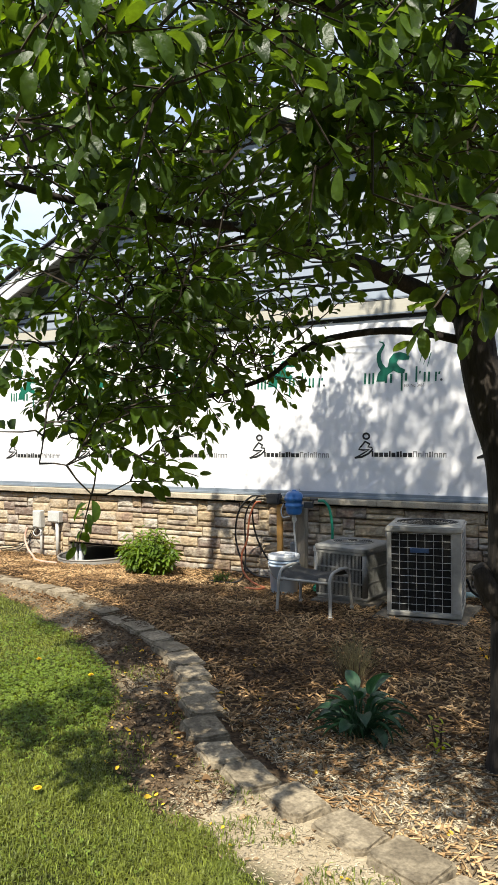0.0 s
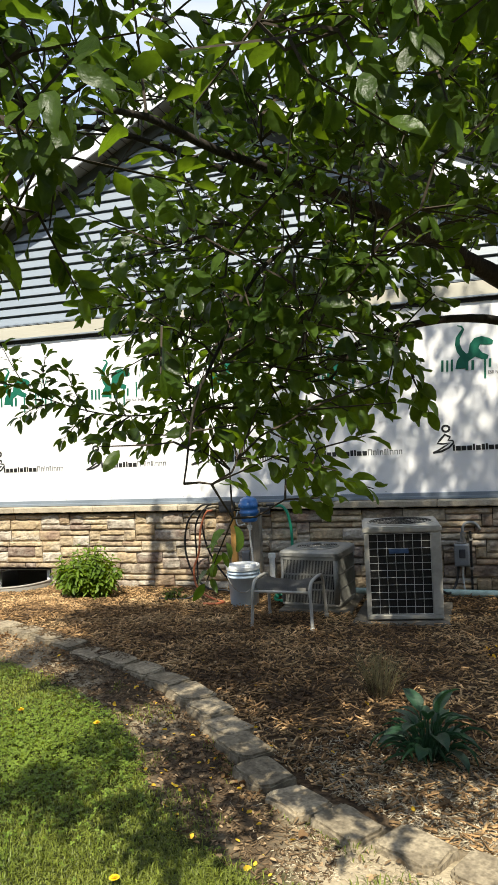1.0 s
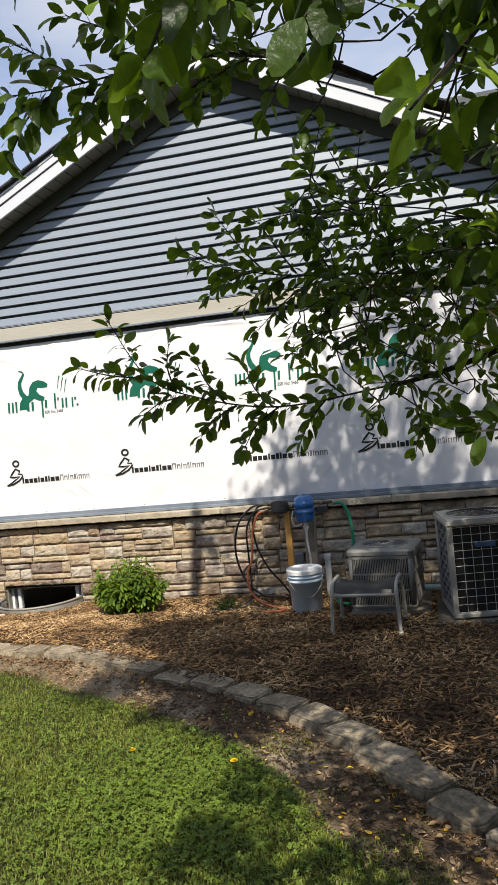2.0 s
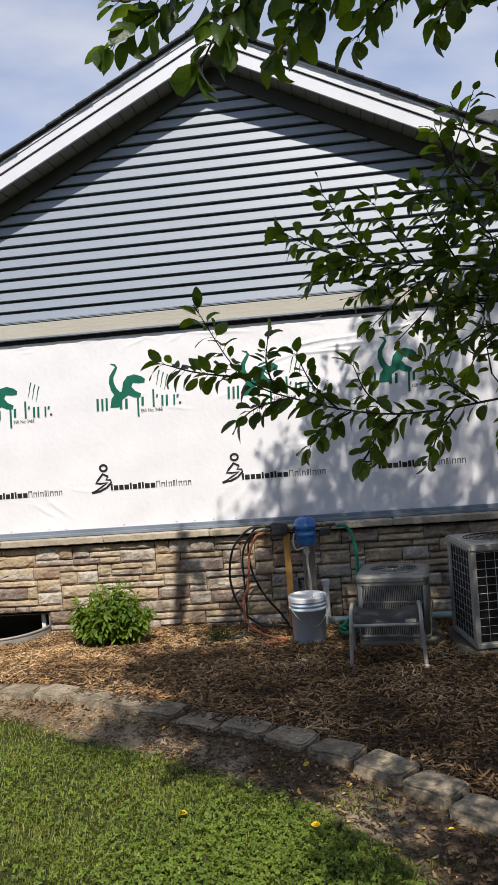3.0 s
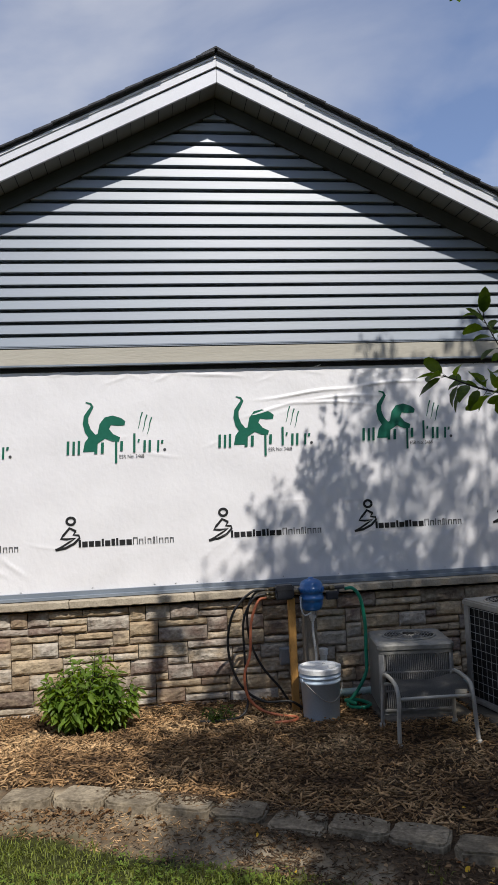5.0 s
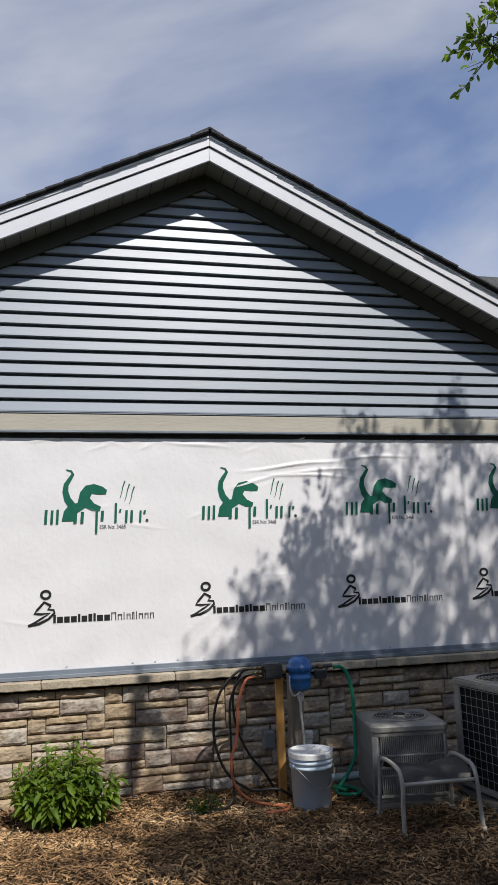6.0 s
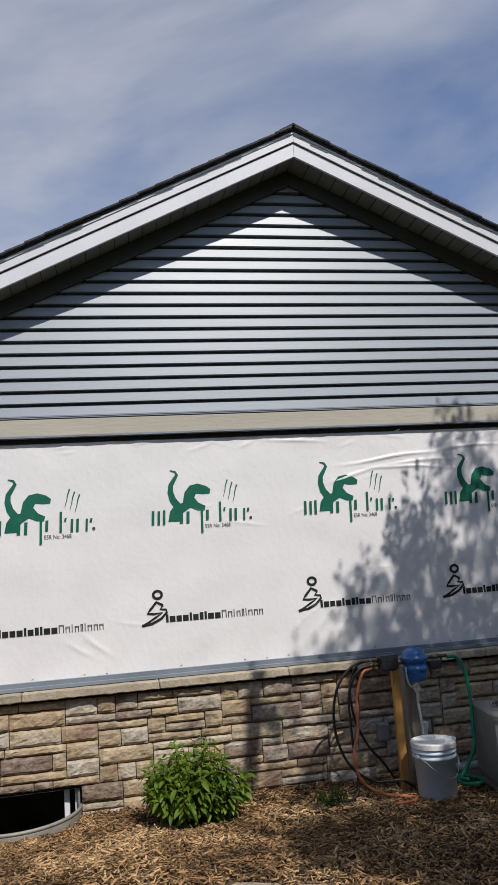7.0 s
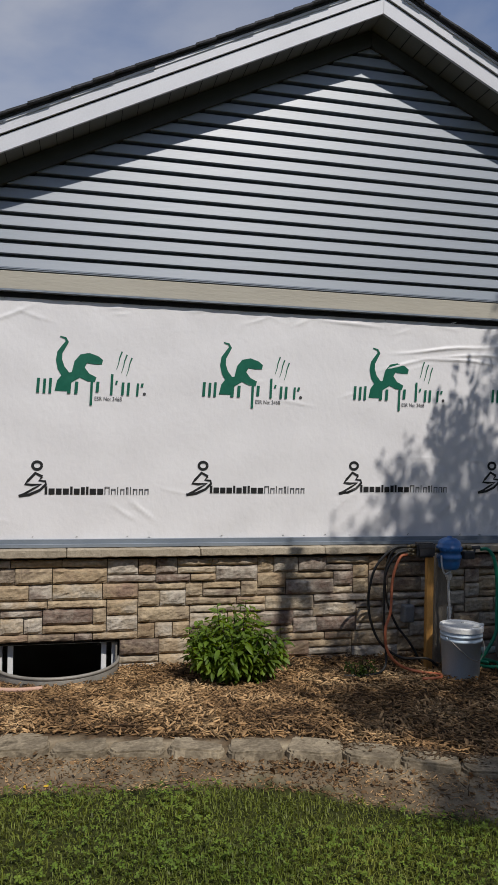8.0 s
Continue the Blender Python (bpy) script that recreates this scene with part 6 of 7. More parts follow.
# drooping twigs at the crown's edge, each with its own side shoots: points, leaves on a metre, shortest and longest leaf
SPRAYS = [
    ([(-1.55, 3.46, 1.68), (-2.00, 3.43, 1.64), (-2.35, 3.42, 1.72), (-2.52, 3.42, 1.82), (-2.66, 3.42, 2.06)], 62, 0.046, 0.074),
    ([(-2.50, 3.42, 1.80), (-2.66, 3.41, 1.83), (-2.78, 3.40, 1.87)], 75, 0.046, 0.070),
    ([(-2.36, 3.42, 1.72), (-2.46, 3.40, 1.70), (-2.53, 3.39, 1.66)], 80, 0.044, 0.068),
    ([(-2.40, 3.42, 1.74), (-2.43, 3.44, 1.84), (-2.42, 3.45, 1.93)], 80, 0.044, 0.068),
    ([(-2.16, 3.42, 1.66), (-2.24, 3.40, 1.62), (-2.30, 3.38, 1.56)], 85, 0.044, 0.068),
    ([(-2.20, 3.42, 1.67), (-2.28, 3.46, 1.76), (-2.33, 3.47, 1.87)], 80, 0.044, 0.070),
    ([(-2.00, 3.43, 1.64), (-2.08, 3.38, 1.58), (-2.13, 3.36, 1.50)], 85, 0.044, 0.068),
    ([(-2.02, 3.43, 1.64), (-2.10, 3.50, 1.72), (-2.14, 3.52, 1.82)], 80, 0.044, 0.068),
    ([(-1.82, 3.44, 1.65), (-1.88, 3.40, 1.58), (-1.92, 3.37, 1.50)], 85, 0.044, 0.068),
    ([(-1.75, 3.44, 1.66), (-1.84, 3.50, 1.74), (-1.90, 3.53, 1.82)], 85, 0.044, 0.068),
    ([(-1.30, 3.48, 2.06), (-1.65, 3.52, 2.11), (-1.95, 3.54, 2.15), (-2.20, 3.55, 2.22), (-2.36, 3.55, 2.31)], 66, 0.046, 0.074),
    ([(-2.02, 3.54, 2.17), (-2.12, 3.55, 2.29), (-2.20, 3.55, 2.42)], 78, 0.046, 0.072),
    ([(-1.90, 3.54, 2.15), (-1.97, 3.54, 2.26), (-2.03, 3.54, 2.37)], 78, 0.046, 0.072),
    ([(-1.76, 3.53, 2.13), (-1.83, 3.52, 2.26), (-1.88, 3.52, 2.39)], 78, 0.046, 0.072),
    ([(-2.06, 3.54, 2.18), (-2.16, 3.54, 2.16), (-2.25, 3.53, 2.12)], 80, 0.046, 0.070),
    ([(-1.92, 3.54, 2.15), (-2.02, 3.52, 2.10), (-2.11, 3.50, 2.05)], 80, 0.046, 0.070),
    ([(-1.80, 3.53, 2.13), (-1.94, 3.51, 2.05), (-2.06, 3.50, 1.95)], 80, 0.046, 0.070),
    ([(-1.66, 3.52, 2.11), (-1.76, 3.50, 2.03), (-1.86, 3.48, 1.93)], 85, 0.046, 0.070),
    ([(-1.60, 2.80, 2.58), (-1.95, 2.56, 2.56), (-2.30, 2.44, 2.50), (-2.60, 2.40, 2.50)], 78, 0.046, 0.072),
    ([(-2.30, 2.44, 2.50), (-2.38, 2.41, 2.43), (-2.43, 2.40, 2.35)], 85, 0.046, 0.070),
    ([(-2.14, 2.49, 2.53), (-2.22, 2.44, 2.44), (-2.28, 2.41, 2.36)], 85, 0.046, 0.070),
    ([(-1.98, 2.55, 2.55), (-2.06, 2.47, 2.46), (-2.12, 2.43, 2.38)], 85, 0.046, 0.070),
    ([(-2.46, 2.42, 2.50), (-2.54, 2.40, 2.45), (-2.60, 2.39, 2.41)], 85, 0.046, 0.070),
    ([(-1.84, 2.62, 2.56), (-1.92, 2.52, 2.48), (-1.96, 2.46, 2.40)], 85, 0.046, 0.070),
    ([(-2.24, 2.46, 2.51), (-2.36, 2.44, 2.60), (-2.46, 2.43, 2.66)], 85, 0.046, 0.070),
    ([(-2.04, 2.53, 2.55), (-2.16, 2.50, 2.64), (-2.28, 2.48, 2.70)], 85, 0.046, 0.070),
    # the next four hang out of view to throw an upright shadow on the stone
    ([(-1.70, 3.20, 5.35), (-2.30, 3.50, 5.44), (-2.64, 3.60, 5.34)], 0, 0.046, 0.070),
    ([(-2.64, 3.60, 5.34), (-2.67, 3.60, 4.95), (-2.73, 3.60, 4.50)], 150, 0.056, 0.082),
    ([(-2.62, 3.62, 5.30), (-2.68, 3.64, 4.90), (-2.71, 3.64, 4.55)], 120, 0.056, 0.082),
    ([(-2.66, 3.60, 5.08), (-2.57, 3.60, 5.00), (-2.51, 3.60, 4.88)], 190, 0.056, 0.080),
    ([(-1.30, 1.52, 2.30), (-1.50, 1.46, 2.22), (-1.66, 1.42, 2.10), (-1.72, 1.40, 2.00)], 80, 0.050, 0.076),
    ([(-1.46, 1.47, 2.24), (-1.52, 1.44, 2.12), (-1.54, 1.42, 2.03)], 85, 0.050, 0.074),
]
srg = np.random.default_rng(63)
for pts2, per_metre, small, large in SPRAYS:
    c = [np.array(p) for p in smoothed([V(*p) for p in pts2], 8)]
    lens = np.r_[0, np.cumsum([np.linalg.norm(b - a) for a, b in zip(c, c[1:])])]
    total = lens[-1]
    for i, (a, b) in enumerate(zip(c, c[1:])):
        add_twig(a, b, 0.0046 - 0.0030 * i / len(c), 0.0046 - 0.0030 * (i + 1) / len(c))
    count = int(total * per_metre) + 4
    for i in range(count):
        f = (0.12 + 0.88 * ((i + srg.uniform(0, 0.9)) / count)) * total if i < count - 4 else total * srg.uniform(0.94, 1.0)
        k = min(int(np.searchsorted(lens, f, "right")) - 1, len(c) - 2)
        d = c[k + 1] - c[k]
        d = d / np.linalg.norm(d)
        at = c[k] + d * (f - lens[k])
        az = 2.4 * i + srg.normal(0, 0.4)
        e1 = np.cross(d, (0.2, 0.1, 0.97))
        e1 /= np.linalg.norm(e1)
        e2 = np.cross(d, e1)
        way = math.cos(az) * e1 + math.sin(az) * e2 + d * (0.75 if i < count - 4 else 1.6) + np.array([0, 0, -0.28])
        way /= np.linalg.norm(way)
        size = srg.uniform(small, large)
        stalk = at + way * srg.uniform(0.010, 0.020)
        add_twig(at, stalk, 0.0011, 0.0008)
        add_oval(stalk, way, np.array([0, 0, 1.0]) + srg.normal(0, 0.5, 3), size, size * srg.uniform(0.48, 0.64), cup=srg.uniform(-0.05, 0.40), droop=srg.uniform(-0.10, 0.60), twist=srg.normal(0, 0.2))
twigs = raw("twig_growth", twig_v, twig_f, M_TWIG, tree)
crown = raw("crown", leaf_v, leaf_f, M_LEAF, tree, smooth=True)
tagged(twigs, kind="stuff"), tagged(crown, "small pointed dark green leaves in drooping sprigs", kind="stuff")

# ---- bush at the wall ----


def leafy_bush(name, at, rx, ry, h, stems, leaves, size, mat, label, category, seed):
    r = np.random.default_rng(seed)
    t = thing(name, at, label, category)
    sv = bmesh.new()
    lv, lf = [], []
    for s in range(stems):
        a, q = r.uniform(0, 2 * math.pi), r.uniform(0.05, 1) ** 0.5
        tip = np.array([rx * q * math.cos(a), ry * q * math.sin(a), h * (1 - 0.50 * q ** 2.5) * r.uniform(0.62, 1.12)])
        foot = np.array([tip[0] * 0.30, tip[1] * 0.30, -0.02])
        mid = (foot + tip) / 2 + np.array([tip[0] * 0.10, tip[1] * 0.10, 0.03])
        c = smoothed([Vector(foot), Vector(mid), Vector(tip)], 6)
        tube(sv, c, (0.0038, 0.0016), 5)
        turn = r.uniform(0, 6.28)
        # leaves in opposite pairs up the stem, a small rosette at its tip
        for i in range(leaves):
            u = 0.25 + 0.75 * (i // 2) / max(1, leaves // 2 - 1) if leaves > 3 else r.uniform(0.4, 1)
            f = min(u, 1.0) * (len(c) - 1)
            k = min(int(f), len(c) - 2)
            p = np.array(c[k].lerp(c[k + 1], f - k)) + r.normal(0, 0.004, 3)
            az = turn + 1.57 * (i // 2) + 3.14 * (i % 2) + r.normal(0, 0.35)
            rise = 0.75 if u > 0.92 else r.uniform(-0.55, 0.25)
            w = np.array([math.cos(az), math.sin(az), rise]) + np.array([tip[0], tip[1], 0]) * 1.2
            w /= np.linalg.norm(w)
            sz = size * r.uniform(0.7, 1.25) * (0.7 if u > 0.92 else 1.0)
            add_oval(p, w, np.array([0, 0, 1.0]) + r.normal(0, 0.30, 3), sz, sz * r.uniform(0.34, 0.46), lv, lf, r.uniform(0.10, 0.30), r.uniform(0.15, 0.6), r.normal(0, 0.10))
    tagged(part("stem_growth", sv, M_TWIG, t), kind="stuff")
    o = raw("foliage", lv, lf, mat, t, smooth=True)
    tagged(o, kind="stuff")
    return t


leafy_bush("bush", (-4.04, 6.56, gz(-4.04, 6.56)), 0.325, 0.26, 0.47, 100, 20, 0.068, M_BUSH, "round bright green leafy bush in mulch against the stone", "bush", 3)
leafy_bush("weed", (-3.19, 6.56, gz(-3.19, 6.56)), 0.12, 0.09, 0.12, 18, 9, 0.035, M_LEAF, "small dark green weed in the mulch", "weed", 4)
leafy_bush("seedling", (-0.43, 3.72, gz(-0.43, 3.72)), 0.05, 0.05, 0.17, 4, 4, 0.045, M_SEED, "tiny yellow green tree seedling in the mulch", "seedling", 5)
leafy_bush("seedling", (-0.50, 5.25, gz(-0.5, 5.25)), 0.05, 0.05, 0.07, 4, 4, 0.04, M_YELLOW, "tiny yellowed weed in the shaded mulch", "weed", 6)

# ---- hosta ----
hosta = thing("hosta", (-0.80, 3.72, gz(-0.80, 3.72)), "dark green hosta with broad and narrow leaves in mulch", "hosta")


def broad_leaf():
    b2 = bmesh.new()
    n, rows = 10, []
    for i in range(n + 1):
        t = i / n
        wd = 0.070 * math.sin(math.pi * min(1, t * 0.95 + 0.05) ** 0.75) ** 0.8 * (1.0 if t < 0.85 else (1 - t) / 0.15 + 0.001)
        x, z = 0.21 * t, 0.05 * math.sin(t * 2.6) - 0.05 * t * t
        rows.append([b2.verts.new((x, s * wd, z + 0.018 * s * s * (1 - t * 0.5) + 0.004 * math.sin(9 * t) * abs(s))) for s in (-1, -0.5, 0, 0.5, 1)])
    for a, c in zip(rows, rows[1:]):
        for i in range(4):
            b2.faces.new((a[i], a[i + 1], c[i + 1], c[i]))
    bmesh.ops.remove_doubles(b2, verts=b2.verts, dist=1e-5)
    return finish(b2, "leaf", M_HOSTA, True)


ME_HOSTA = broad_leaf()
stalks = bmesh.new()
hr = random.Random(2)
for k in range(20):
    a = k * 137.5
    lift = 0.05 + 0.15 * (1 - k / 20)
    out = 0.02 + 0.09 * (k / 20) + hr.uniform(0, 0.03)
    s = hr.uniform(0.62, 0.95)
    p = V(out * math.cos(radians(a)), out * math.sin(radians(a)), lift)
    shared("leaf", ME_HOSTA, hosta, pose(*p, hr.uniform(-25, 25), -42 + 60 * (k / 20) + hr.uniform(-16, 16), a) @ Matrix.Diagonal((s * 0.74, s * hr.uniform(0.48, 0.66), s * 0.7, 1)))
    tube(stalks, [V(0.3 * p.x, 0.3 * p.y, -0.02), p], 0.004, 5)
# narrow strap leaves round its foot
for k in range(64):
    a = k * 137.5 + 40
    lift = 0.01 + 0.10 * hr.uniform(0, 1)
    out = 0.03 + 0.11 * (k / 64)
    s = hr.uniform(0.5, 0.85)
    p = V(out * math.cos(radians(a)), out * math.sin(radians(a)), lift)
    shared("leaf", ME_HOSTA, hosta, pose(*p, hr.uniform(-30, 30), -58 + 66 * (k / 64) + hr.uniform(-16, 16), a + hr.uniform(-25, 25)) @ Matrix.Diagonal((s * 0.80, s * hr.uniform(0.10, 0.17), s, 1)))
    tube(stalks, [V(0.3 * p.x, 0.3 * p.y, -0.02), p], 0.003, 5)
tagged(part("stalk_growth", stalks, M_HOSTA, hosta), kind="stuff")

# ---- dry clump, dandelion ----
clump = thing("dry_clump", (-1.10, 4.45, gz(-1.1, 4.45)), "tall thin tan stems of a dormant clump over dark bark", "dry plant")
b, low = bmesh.new(), bmesh.new()
for k in range(150):
    a, r = hr.uniform(0, 6.28), hr.uniform(0, 1)
    h = hr.uniform(0.03, 0.12)
    f = V(0.08 * r * math.cos(a), 0.08 * r * math.sin(a), -0.01)
    tip = V(0.19 * r * math.cos(a) + hr.uniform(-0.04, 0.04), 0.19 * r * math.sin(a), h)
    tube(low, [f, (f + tip) / 2 + V(0, 0, 0.02), tip], (0.0022, 0.0010), 3)
for k in range(120):
    a, r = hr.uniform(0, 6.28), hr.uniform(0, 1) ** 0.6
    h = hr.uniform(0.14, 0.31) * (1 - 0.3 * r)
    f = V(0.06 * r * math.cos(a), 0.06 * r * math.sin(a), -0.01)
    tip = V(0.16 * r * math.cos(a) + hr.uniform(-0.04, 0.04), 0.16 * r * math.sin(a) + hr.uniform(-0.03, 0.03), h)
    mid = f.lerp(tip, 0.55) + V(hr.uniform(-0.012, 0.012), hr.uniform(-0.012, 0.012), 0.03)
    tube(b, [f, mid, tip], (0.0016, 0.0007), 3)
    for q in range(2):
        p0 = mid.lerp(tip, hr.uniform(0, 0.8))
        tube(b, [p0, p0 + V(hr.uniform(-0.035, 0.035), hr.uniform(-0.035, 0.035), hr.uniform(0.01, 0.04))], (0.0009, 0.0006), 3)
tagged(part("stem_growth", b, M_STEM, clump, "thin pale tan stems"), kind="stuff")
tagged(part("dead_growth", low, M_DRY, clump, "dark matted dead stems"), kind="stuff")


def dandelion(x, y, h):
    t = thing("dandelion", (x, y, gz(x, y)), "yellow dandelion in bloom in the grass", "dandelion", "dandelions in the lawn")
    b2 = bmesh.new()
    tube(b2, [V(0, 0, -0.01), V(0.004, 0, h * 0.6), V(0.002, 0.003, h)], 0.002, 6)
    part("stalk", b2, M_GRASS, t)
    b2 = bmesh.new()
    for ring, n, r, z in ((0, 18, 0.017, 0.0), (1, 14, 0.012, 0.004), (2, 8, 0.007, 0.007)):
        for k in range(n):
            a = 2 * math.pi * k / n + ring
            c, s = math.cos(a), math.sin(a)
            b2.faces.new([b2.verts.new(v) for v in ((0, 0, h + z * 0.3), (r * c - 0.003 * s, r * s + 0.003 * c, h + z + 0.003), (r * c + 0.003 * s, r * s - 0.003 * c, h + z + 0.003))])
    part("flower", b2, M_DANDELION, t, "yellow dandelion flower")


dandelion(-2.395, 3.68, 0.05)
dandelion(-2.93, 3.83, 0.024)
dandelion(-1.72, 2.55, 0.04)

# ---- lawn, mulch and litter ----


def blades(n, seed):
    r = np.random.default_rng(seed)
    x = r.uniform(-7.2, 1.6, n) + r.normal(0, 0.3, n)
    y0 = r.uniform(1.2, 2.4, n)
    y = y0 + r.uniform(0, 1, n) * (lawn_y(x) + 0.03 - y0)
    edge = lawn_y(x) - y + 0.05 * ripple(x, y, 6) + 0.03 * ripple(x + 5, y, 14)
    bare = 0.5 + 0.5 * ripple(x * 1.3, y * 1.3, 2.0)
    keep = r.uniform(0, 1, n) < np.clip(edge / 0.10 + 0.12, 0.0, 1.0) * (0.55 + 0.45 * bare)
    return x[keep], y[keep], r


x, y, r = blades(345000, 31)
rest = r.uniform(0, 1, (120000, 2)) * np.array([15.0, 9.0]) + np.array([-10.5, -4.0])
rest = rest[(rest[:, 1] < np.minimum(lawn_y(rest[:, 0]), 2.1)) | ((rest[:, 0] < -7.2) & (rest[:, 1] < lawn_y(rest[:, 0])))]
thin_x = r.uniform(-2.6, 0.8, 5200)
thin_y = lawn_y(thin_x) + r.uniform(0, 1, 5200) ** 1.6 * (edge_y(thin_x) - 0.08 - lawn_y(thin_x))
patchy = ripple(thin_x * 1.7, thin_y * 1.7, 3.0) > 0.1
x, y = np.r_[x, rest[:, 0], thin_x[patchy]], np.r_[y, rest[:, 1], thin_y[patchy]]
n = len(x)
z = ground_z(x, y)
tuft = 0.5 + 0.5 * ripple(x, y, 5)
h = r.uniform(0.012, 0.030, n) * (0.70 + 0.6 * tuft)
az = r.uniform(0, 2 * math.pi, n)
lean = r.uniform(0.15, 1.7, n)
w = r.uniform(0.0012, 0.0027, n)
dx, dy = np.cos(az), np.sin(az)
px, py = -dy * w, dx * w
lx, ly = dx * h * lean, dy * h * lean
vs = np.empty((n, 5, 3))
vs[:, 0] = np.stack([x - px, y - py, z - 0.006], 1)
vs[:, 1] = np.stack([x + px, y + py, z - 0.006], 1)
vs[:, 2] = np.stack([x + lx * 0.4 + px * 0.85, y + ly * 0.4 + py * 0.85, z + h * 0.62], 1)
vs[:, 3] = np.stack([x + lx * 0.4 - px * 0.85, y + ly * 0.4 - py * 0.85, z + h * 0.62], 1)
vs[:, 4] = np.stack([x + lx, y + ly, z + h * (1.05 - 0.35 * lean)], 1)


def mesh_from(name, co, tris, quads4, mat, label, category):
    me = bpy.data.meshes.new(name)
    me.vertices.add(len(co))
    me.vertices.foreach_set("co", co.astype(np.float32).ravel())
    loops = np.concatenate([quads4.ravel(), tris.ravel()]).astype(np.int32)
    starts = np.concatenate([np.arange(len(quads4)) * 4, len(quads4) * 4 + np.arange(len(tris)) * 3]).astype(np.int32)
    me.loops.add(len(loops))
    me.loops.foreach_set("vertex_index", loops)
    me.polygons.add(len(starts))
    me.polygons.foreach_set("loop_start", starts)
    me.update(calc_edges=True)
    me.validate()
    me.materials.append(mat)
    return tagged(new(name, me), label, category, kind="stuff")


base = (np.arange(n) * 5)[:, None]
mesh_from("grass", vs.reshape(-1, 3), base + np.array([[3, 2, 4]]), base + np.array([[0, 1, 2, 3]]), M_GRASS, "short mown lawn grass with clover", "grass")

# clover: three round leaflets a stalk
r = np.random.default_rng(8)
m = 15000
cx = np.concatenate([r.normal(-2.55, 0.42, m // 2), r.uniform(-5.8, -1.0, m - m // 2)])
cy = np.concatenate([r.normal(3.45, 0.38, m // 2), np.zeros(m - m // 2)])
cy[m // 2:] = r.uniform(1.8, 5.1, m - m // 2)
far_side = slice(m // 2, m * 4 // 5)
cx[far_side] = r.uniform(-5.8, -3.2, len(cx[far_side]))
cy[far_side] = r.uniform(3.7, 5.1, len(cx[far_side]))
keep = (cy < lawn_y(cx) - 0.02) & ((np.arange(m) < m // 2) | (ripple(cx, cy, 2.2) > 0.15 - 0.6 * (cx < -3.2)))
cx, cy = cx[keep], cy[keep]
m = len(cx)
cz = ground_z(cx, cy) + r.uniform(0.018, 0.05, m)
rad = r.uniform(0.0032, 0.0068, m)
turn = r.uniform(0, 6.28, m)
tl = r.normal(0, 0.35, (m, 2))
co = np.empty((m, 3, 5, 3))
for lf in range(3):
    a = turn + lf * 2.094
    ox, oy = np.cos(a), np.sin(a)
    for i, (u, v) in enumerate(((0, 0), (0.9, -0.75), (1.75, -0.5), (1.75, 0.5), (0.9, 0.75))):
        qx, qy = rad * (u * ox - v * oy), rad * (u * oy + v * ox)
        co[:, lf, i] = np.stack([cx + qx, cy + qy, cz + qx * tl[:, 0] + qy * tl[:, 1]], 1)
faces5 = (np.arange(m * 3) * 5)[:, None]
mesh_from("clover", co.reshape(-1, 3), faces5 + np.array([[0, 1, 2]]), np.concatenate([faces5 + np.array([[0, 2, 3, 4]])]), M_CLOVER, "low green clover patches in the lawn", "clover")


def slivers(name, x, y, lift, ln, wd, th, mat, label, category, seed, tilt=0.25):
    """Loose flat splinters, each a thin tapered box of its own."""
    r = np.random.default_rng(seed)
    n = len(x)
    z = ground_z(x, y) + lift
    a = r.uniform(0, 2 * math.pi, n)
    el = r.normal(0, tilt, n)
    ro = r.normal(0, 0.5, n)
    d = np.stack([np.cos(a) * np.cos(el), np.sin(a) * np.cos(el), np.sin(el)], 1)
    s = np.stack([-np.sin(a) * np.cos(ro), np.cos(a) * np.cos(ro), np.sin(ro)], 1)
    u = np.cross(d, s)
    c = np.stack([x, y, z], 1)
    co = np.empty((n, 8, 3))
    i = 0
    taper = r.uniform(0.3, 1.0, n)
    for e, f in ((-1, 1.0), (1, None)):
        k = wd if f else wd * taper
        for sd in (-1, 1):
            for up in (-1, 1):
                co[:, i] = c + e * d * (ln / 2)[:, None] + sd * s * (k / 2)[:, None] + up * u * (th / 2)[:, None]
                i += 1
    b = (np.arange(n) * 8)[:, None]
    q = np.concatenate([b + np.array([f]) for f in ((0, 1, 3, 2), (4, 6, 7, 5), (0, 4, 5, 1), (2, 3, 7, 6), (1, 5, 7, 3), (0, 2, 6, 4))])
    return mesh_from(name, co.reshape(-1, 3), np.zeros((0, 3), int), q, mat, label, category)


r = np.random.default_rng(41)
n = 60000
x = r.uniform(-7.4, 1.6, n)
gap = np.where((x > -2.5) & (x < -0.9), 0.135, 0.075)
y = edge_y(x) + gap + r.uniform(0, 1, n) * (7.06 - edge_y(x) - gap)
keep = ~in_well(x, y) & ~((x > -1.48) & (x < -0.82) & (y > 5.97) & (y < 6.61)) & ~((x > -2.12) & (x < -1.56) & (y > 6.25) & (y < 6.8))
x, y = x[keep], y[keep]
n = len(x)
slivers("mulch", x, y, r.uniform(0.0, 0.024, n), r.uniform(0.018, 0.064, n) * r.choice([0.6, 1, 1.35], n), r.uniform(0.004, 0.013, n), r.uniform(0.0015, 0.005, n), M_CHIP, "shredded brown bark mulch in the bed", "mulch", 42)
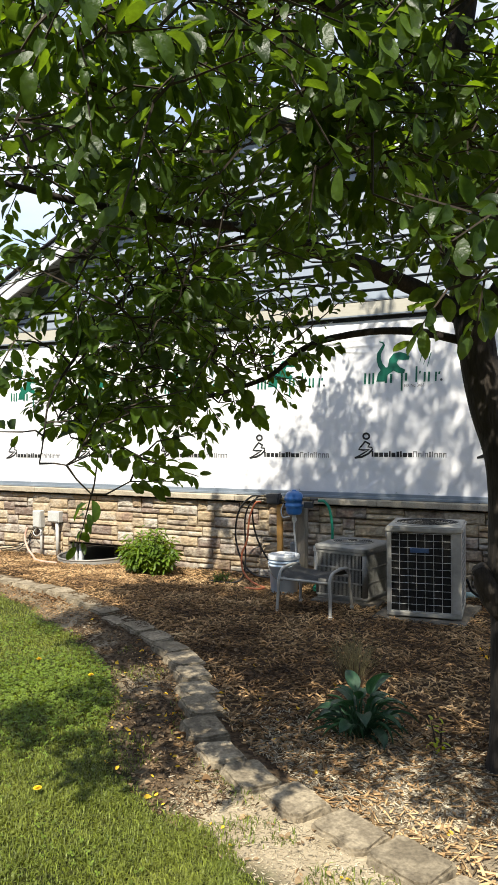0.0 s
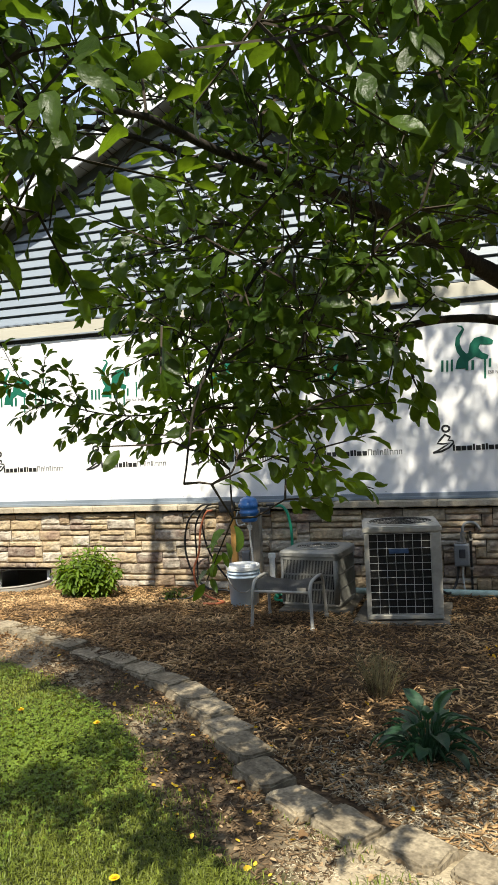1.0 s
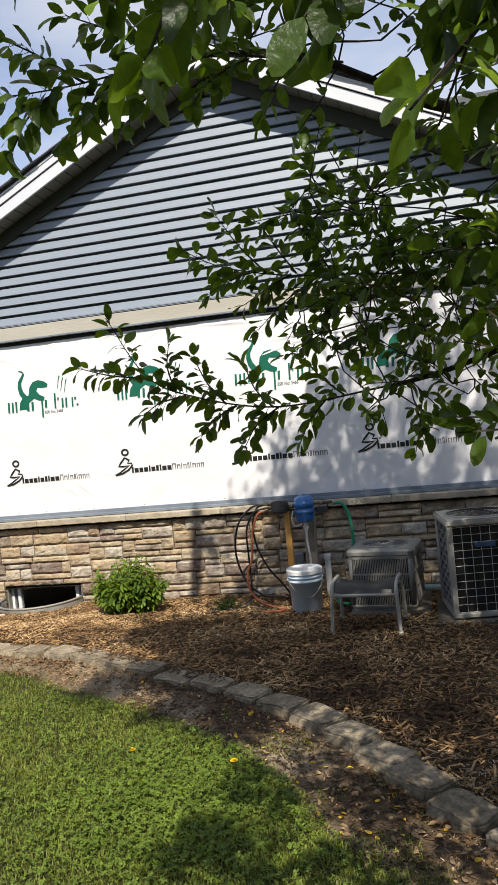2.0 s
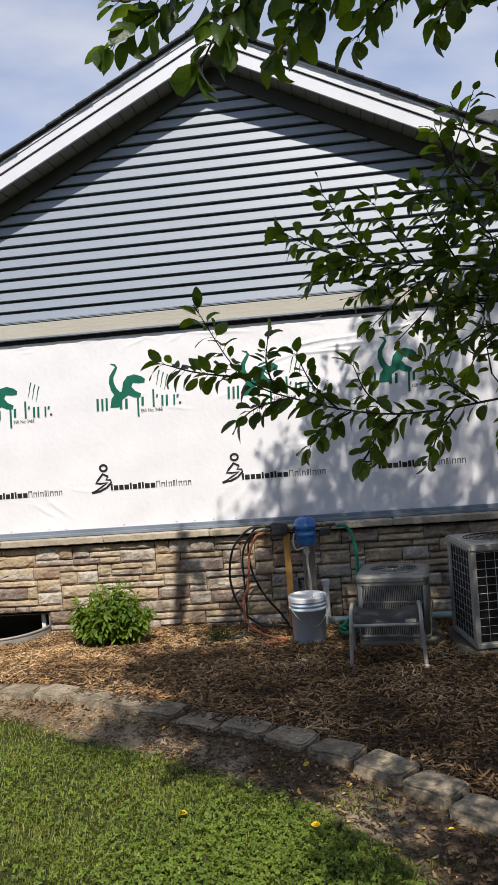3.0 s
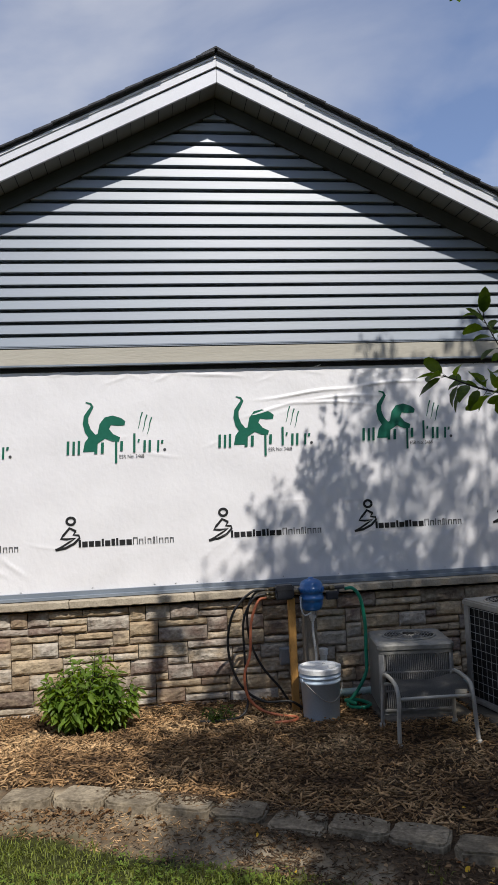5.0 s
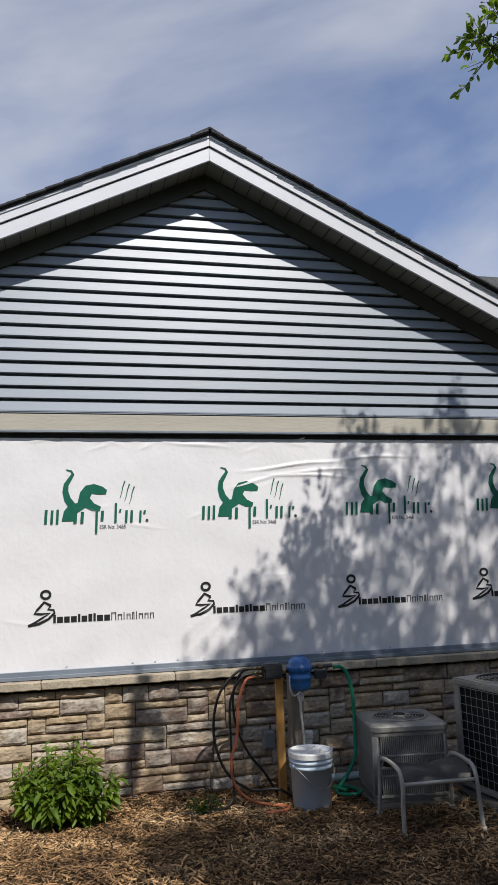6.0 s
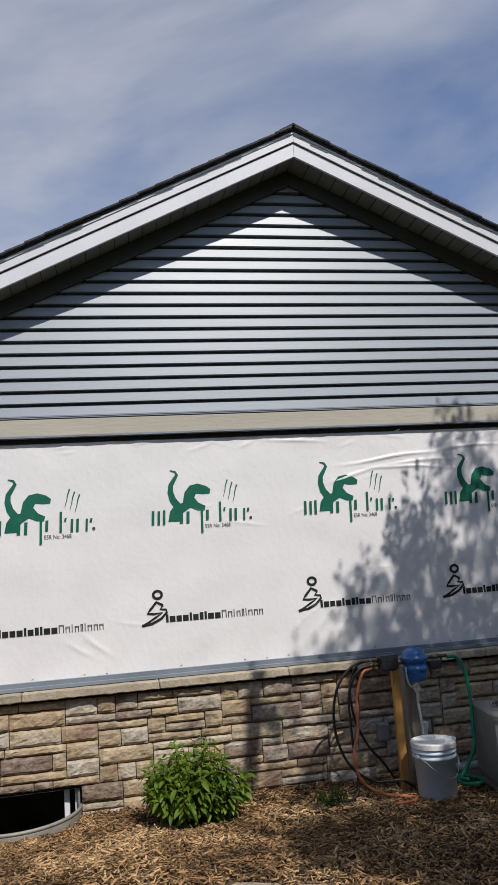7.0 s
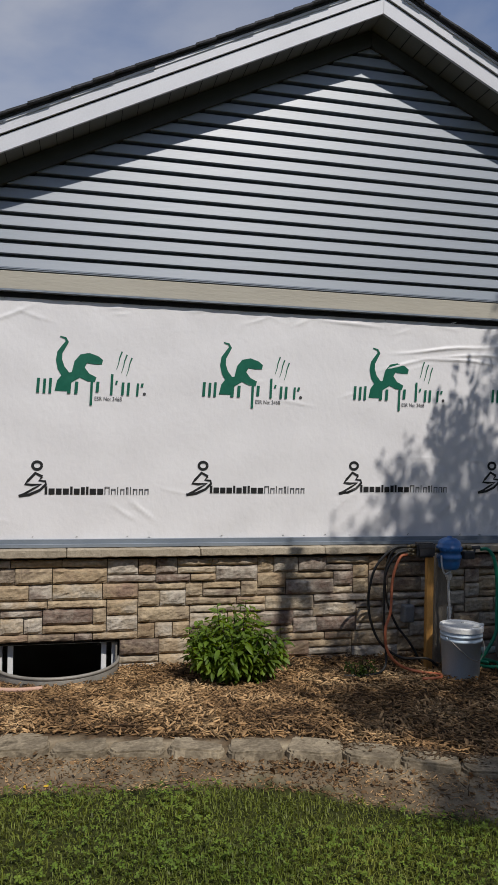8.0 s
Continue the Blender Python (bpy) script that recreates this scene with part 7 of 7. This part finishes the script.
# thin litter on the bare strip outside the blocks, its brown darkened for tree shade
n = 16000
x = r.uniform(-6.5, 1.2, n)
f = r.uniform(0, 1, n)
y = lawn_y(x) - 0.05 + f * (edge_y(x) - np.where((x > -2.5) & (x < -0.9), 0.14, 0.09) - lawn_y(x) + 0.05)
keep = r.uniform(0, 1, n) < np.where((x < -1.05) & (x > -3.3), 0.75, np.where(x > -1.05, 0.0, 0.03))
x, y = x[keep], y[keep]
n = len(x)
slivers("litter", x, y, r.uniform(0.0, 0.01, n), r.uniform(0.008, 0.038, n), r.uniform(0.002, 0.008, n), r.uniform(0.001, 0.003, n), M_LITTER_SHADE, "loose bark and twigs on the bare strip", "litter", 43)

# chips spilled over the backs of the shaded blocks, with that shade in their colour
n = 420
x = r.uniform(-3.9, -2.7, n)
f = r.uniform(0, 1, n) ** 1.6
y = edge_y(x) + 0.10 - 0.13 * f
slivers("spilled_chips", x, y, edge_top(x) + 0.003 - ground_z(x, y), r.uniform(0.010, 0.045, n), r.uniform(0.003, 0.009, n), r.uniform(0.0015, 0.004, n), M_LITTER_SHADE, "bark chips spilled onto the edging blocks", "mulch", 47)

# dry bits on the strip before the far blocks
n = 4200
x = r.uniform(-6.6, -3.0, n)
y = lawn_y(x) - 0.03 + r.uniform(0, 1, n) * (edge_y(x) - 0.07 - lawn_y(x))
slivers("dry_bits", x, y, r.uniform(0.0, 0.006, n), r.uniform(0.006, 0.030, n), r.uniform(0.0015, 0.006, n), r.uniform(0.001, 0.002, n), M_CHIP, "small dry brown bits on the bare strip", "litter", 45)
# small pale bits on the sunny bare strip
n = 6000
x = r.uniform(-1.25, 1.0, n)
y = lawn_y(x) - 0.02 + r.uniform(0, 1, n) * (edge_y(x) - np.where(x < -0.9, 0.14, 0.10) - lawn_y(x))
slivers("pale_bits", x, y, r.uniform(0.0, 0.005, n), r.uniform(0.005, 0.022, n), r.uniform(0.001, 0.004, n), r.uniform(0.0008, 0.0016, n), M_STRAW, "small pale dry bits on the bare strip", "litter", 46)
# pale dry straw where the sun reaches the bed's near corner
n = 16000
x = r.uniform(-1.7, 0.9, n)
y = r.normal(3.35, 0.30, n)
keep = (abs(y - edge_y(x)) > np.where(x < -0.9, 0.14, 0.095)) & (y > edge_y(x) - 0.05 - 0.4 * (r.uniform(0, 1, n) < 0.12)) & (y < 3.95) & (r.uniform(0, 1, n) < smooth01((x + 1.7) / 0.7 + 0.3 * ripple(x, y, 5)))
x, y = x[keep], y[keep]
n = len(x)
slivers("straw_litter", x, y, r.uniform(0.003, 0.014, n), r.uniform(0.008, 0.036, n), r.uniform(0.0015, 0.006, n), r.uniform(0.001, 0.002, n), M_STRAW, "pale dry straw and chips on the mulch", "straw", 44)


def fallen(name, n, mat, label, seed, lo, hi):
    r = np.random.default_rng(seed)
    lv, lf = [], []
    while len(lf) < n * 10:
        x = r.uniform(-5.5, 0.7) if r.uniform() < 0.6 else r.normal(-1.75, 0.4)
        strip = r.uniform() < 0.6
        y = r.uniform(float(lawn_y(x)) - 0.05, float(edge_y(x)) - 0.12) if strip else float(edge_y(x)) + 0.13 + abs(r.normal(0, 0.6))
        if y > 5.5:
            continue
        if x < -3.0 and r.uniform() < 0.6:
            continue
        a = r.uniform(0, 6.28)
        way = np.array([math.cos(a), math.sin(a), r.normal(0, 0.15)])
        sz = r.uniform(lo, hi)
        add_oval(np.array([x, y, gz(x, y) + r.uniform(0.006, 0.014)]), way, np.array([0, 0, 1.0]) + r.normal(0, 0.4, 3), sz, sz * r.uniform(0.4, 0.7), lv, lf, r.uniform(-0.2, 0.5), r.uniform(-0.4, 0.5), r.normal(0, 0.25))
    o = raw(name, lv, lf, mat, smooth=True)
    return tagged(o, label, "fallen leaves", kind="stuff")


fallen("fallen_leaves", 950, M_FALLEN, "dry brown and pale fallen leaves on the ground", 51, 0.012, 0.032)


def drift(name, spots, mat, label, seed):
    """Curled dry leaves blown into small heaps against the blocks."""
    r = np.random.default_rng(seed)
    lv, lf = [], []
    for cx, n in spots:
        for k in range(n):
            x = r.normal(cx, 0.16)
            y = float(edge_y(x)) - (0.15 if x > -2.6 else 0.11) - abs(r.normal(0, 0.07))
            a = r.uniform(0, 6.28)
            sz = r.uniform(0.013, 0.032)
            add_oval(np.array([x, y, gz(x, y) + r.uniform(0.004, 0.022)]), np.array([math.cos(a), math.sin(a), r.normal(0, 0.3)]), np.array([0, 0, 1.0]) + r.normal(0, 0.5, 3), sz, sz * r.uniform(0.45, 0.75), lv, lf, r.uniform(-0.3, 0.6), r.uniform(-0.5, 0.6), r.normal(0, 0.3))
    return tagged(raw(name, lv, lf, mat, smooth=True), label, "fallen leaves", kind="stuff")


drift("leaf_drift", [(-5.3, 12), (-4.75, 20), (-4.35, 22), (-4.0, 60), (-3.78, 56), (-3.3, 30), (-2.4, 46), (-1.75, 70), (-1.5, 40)], M_DRIFT, "curled russet brown leaves heaped against the edging", 58)
fallen("yellow_leaves", 100, M_YELLOW, "scattered yellow fallen leaves on the ground", 52, 0.014, 0.032)
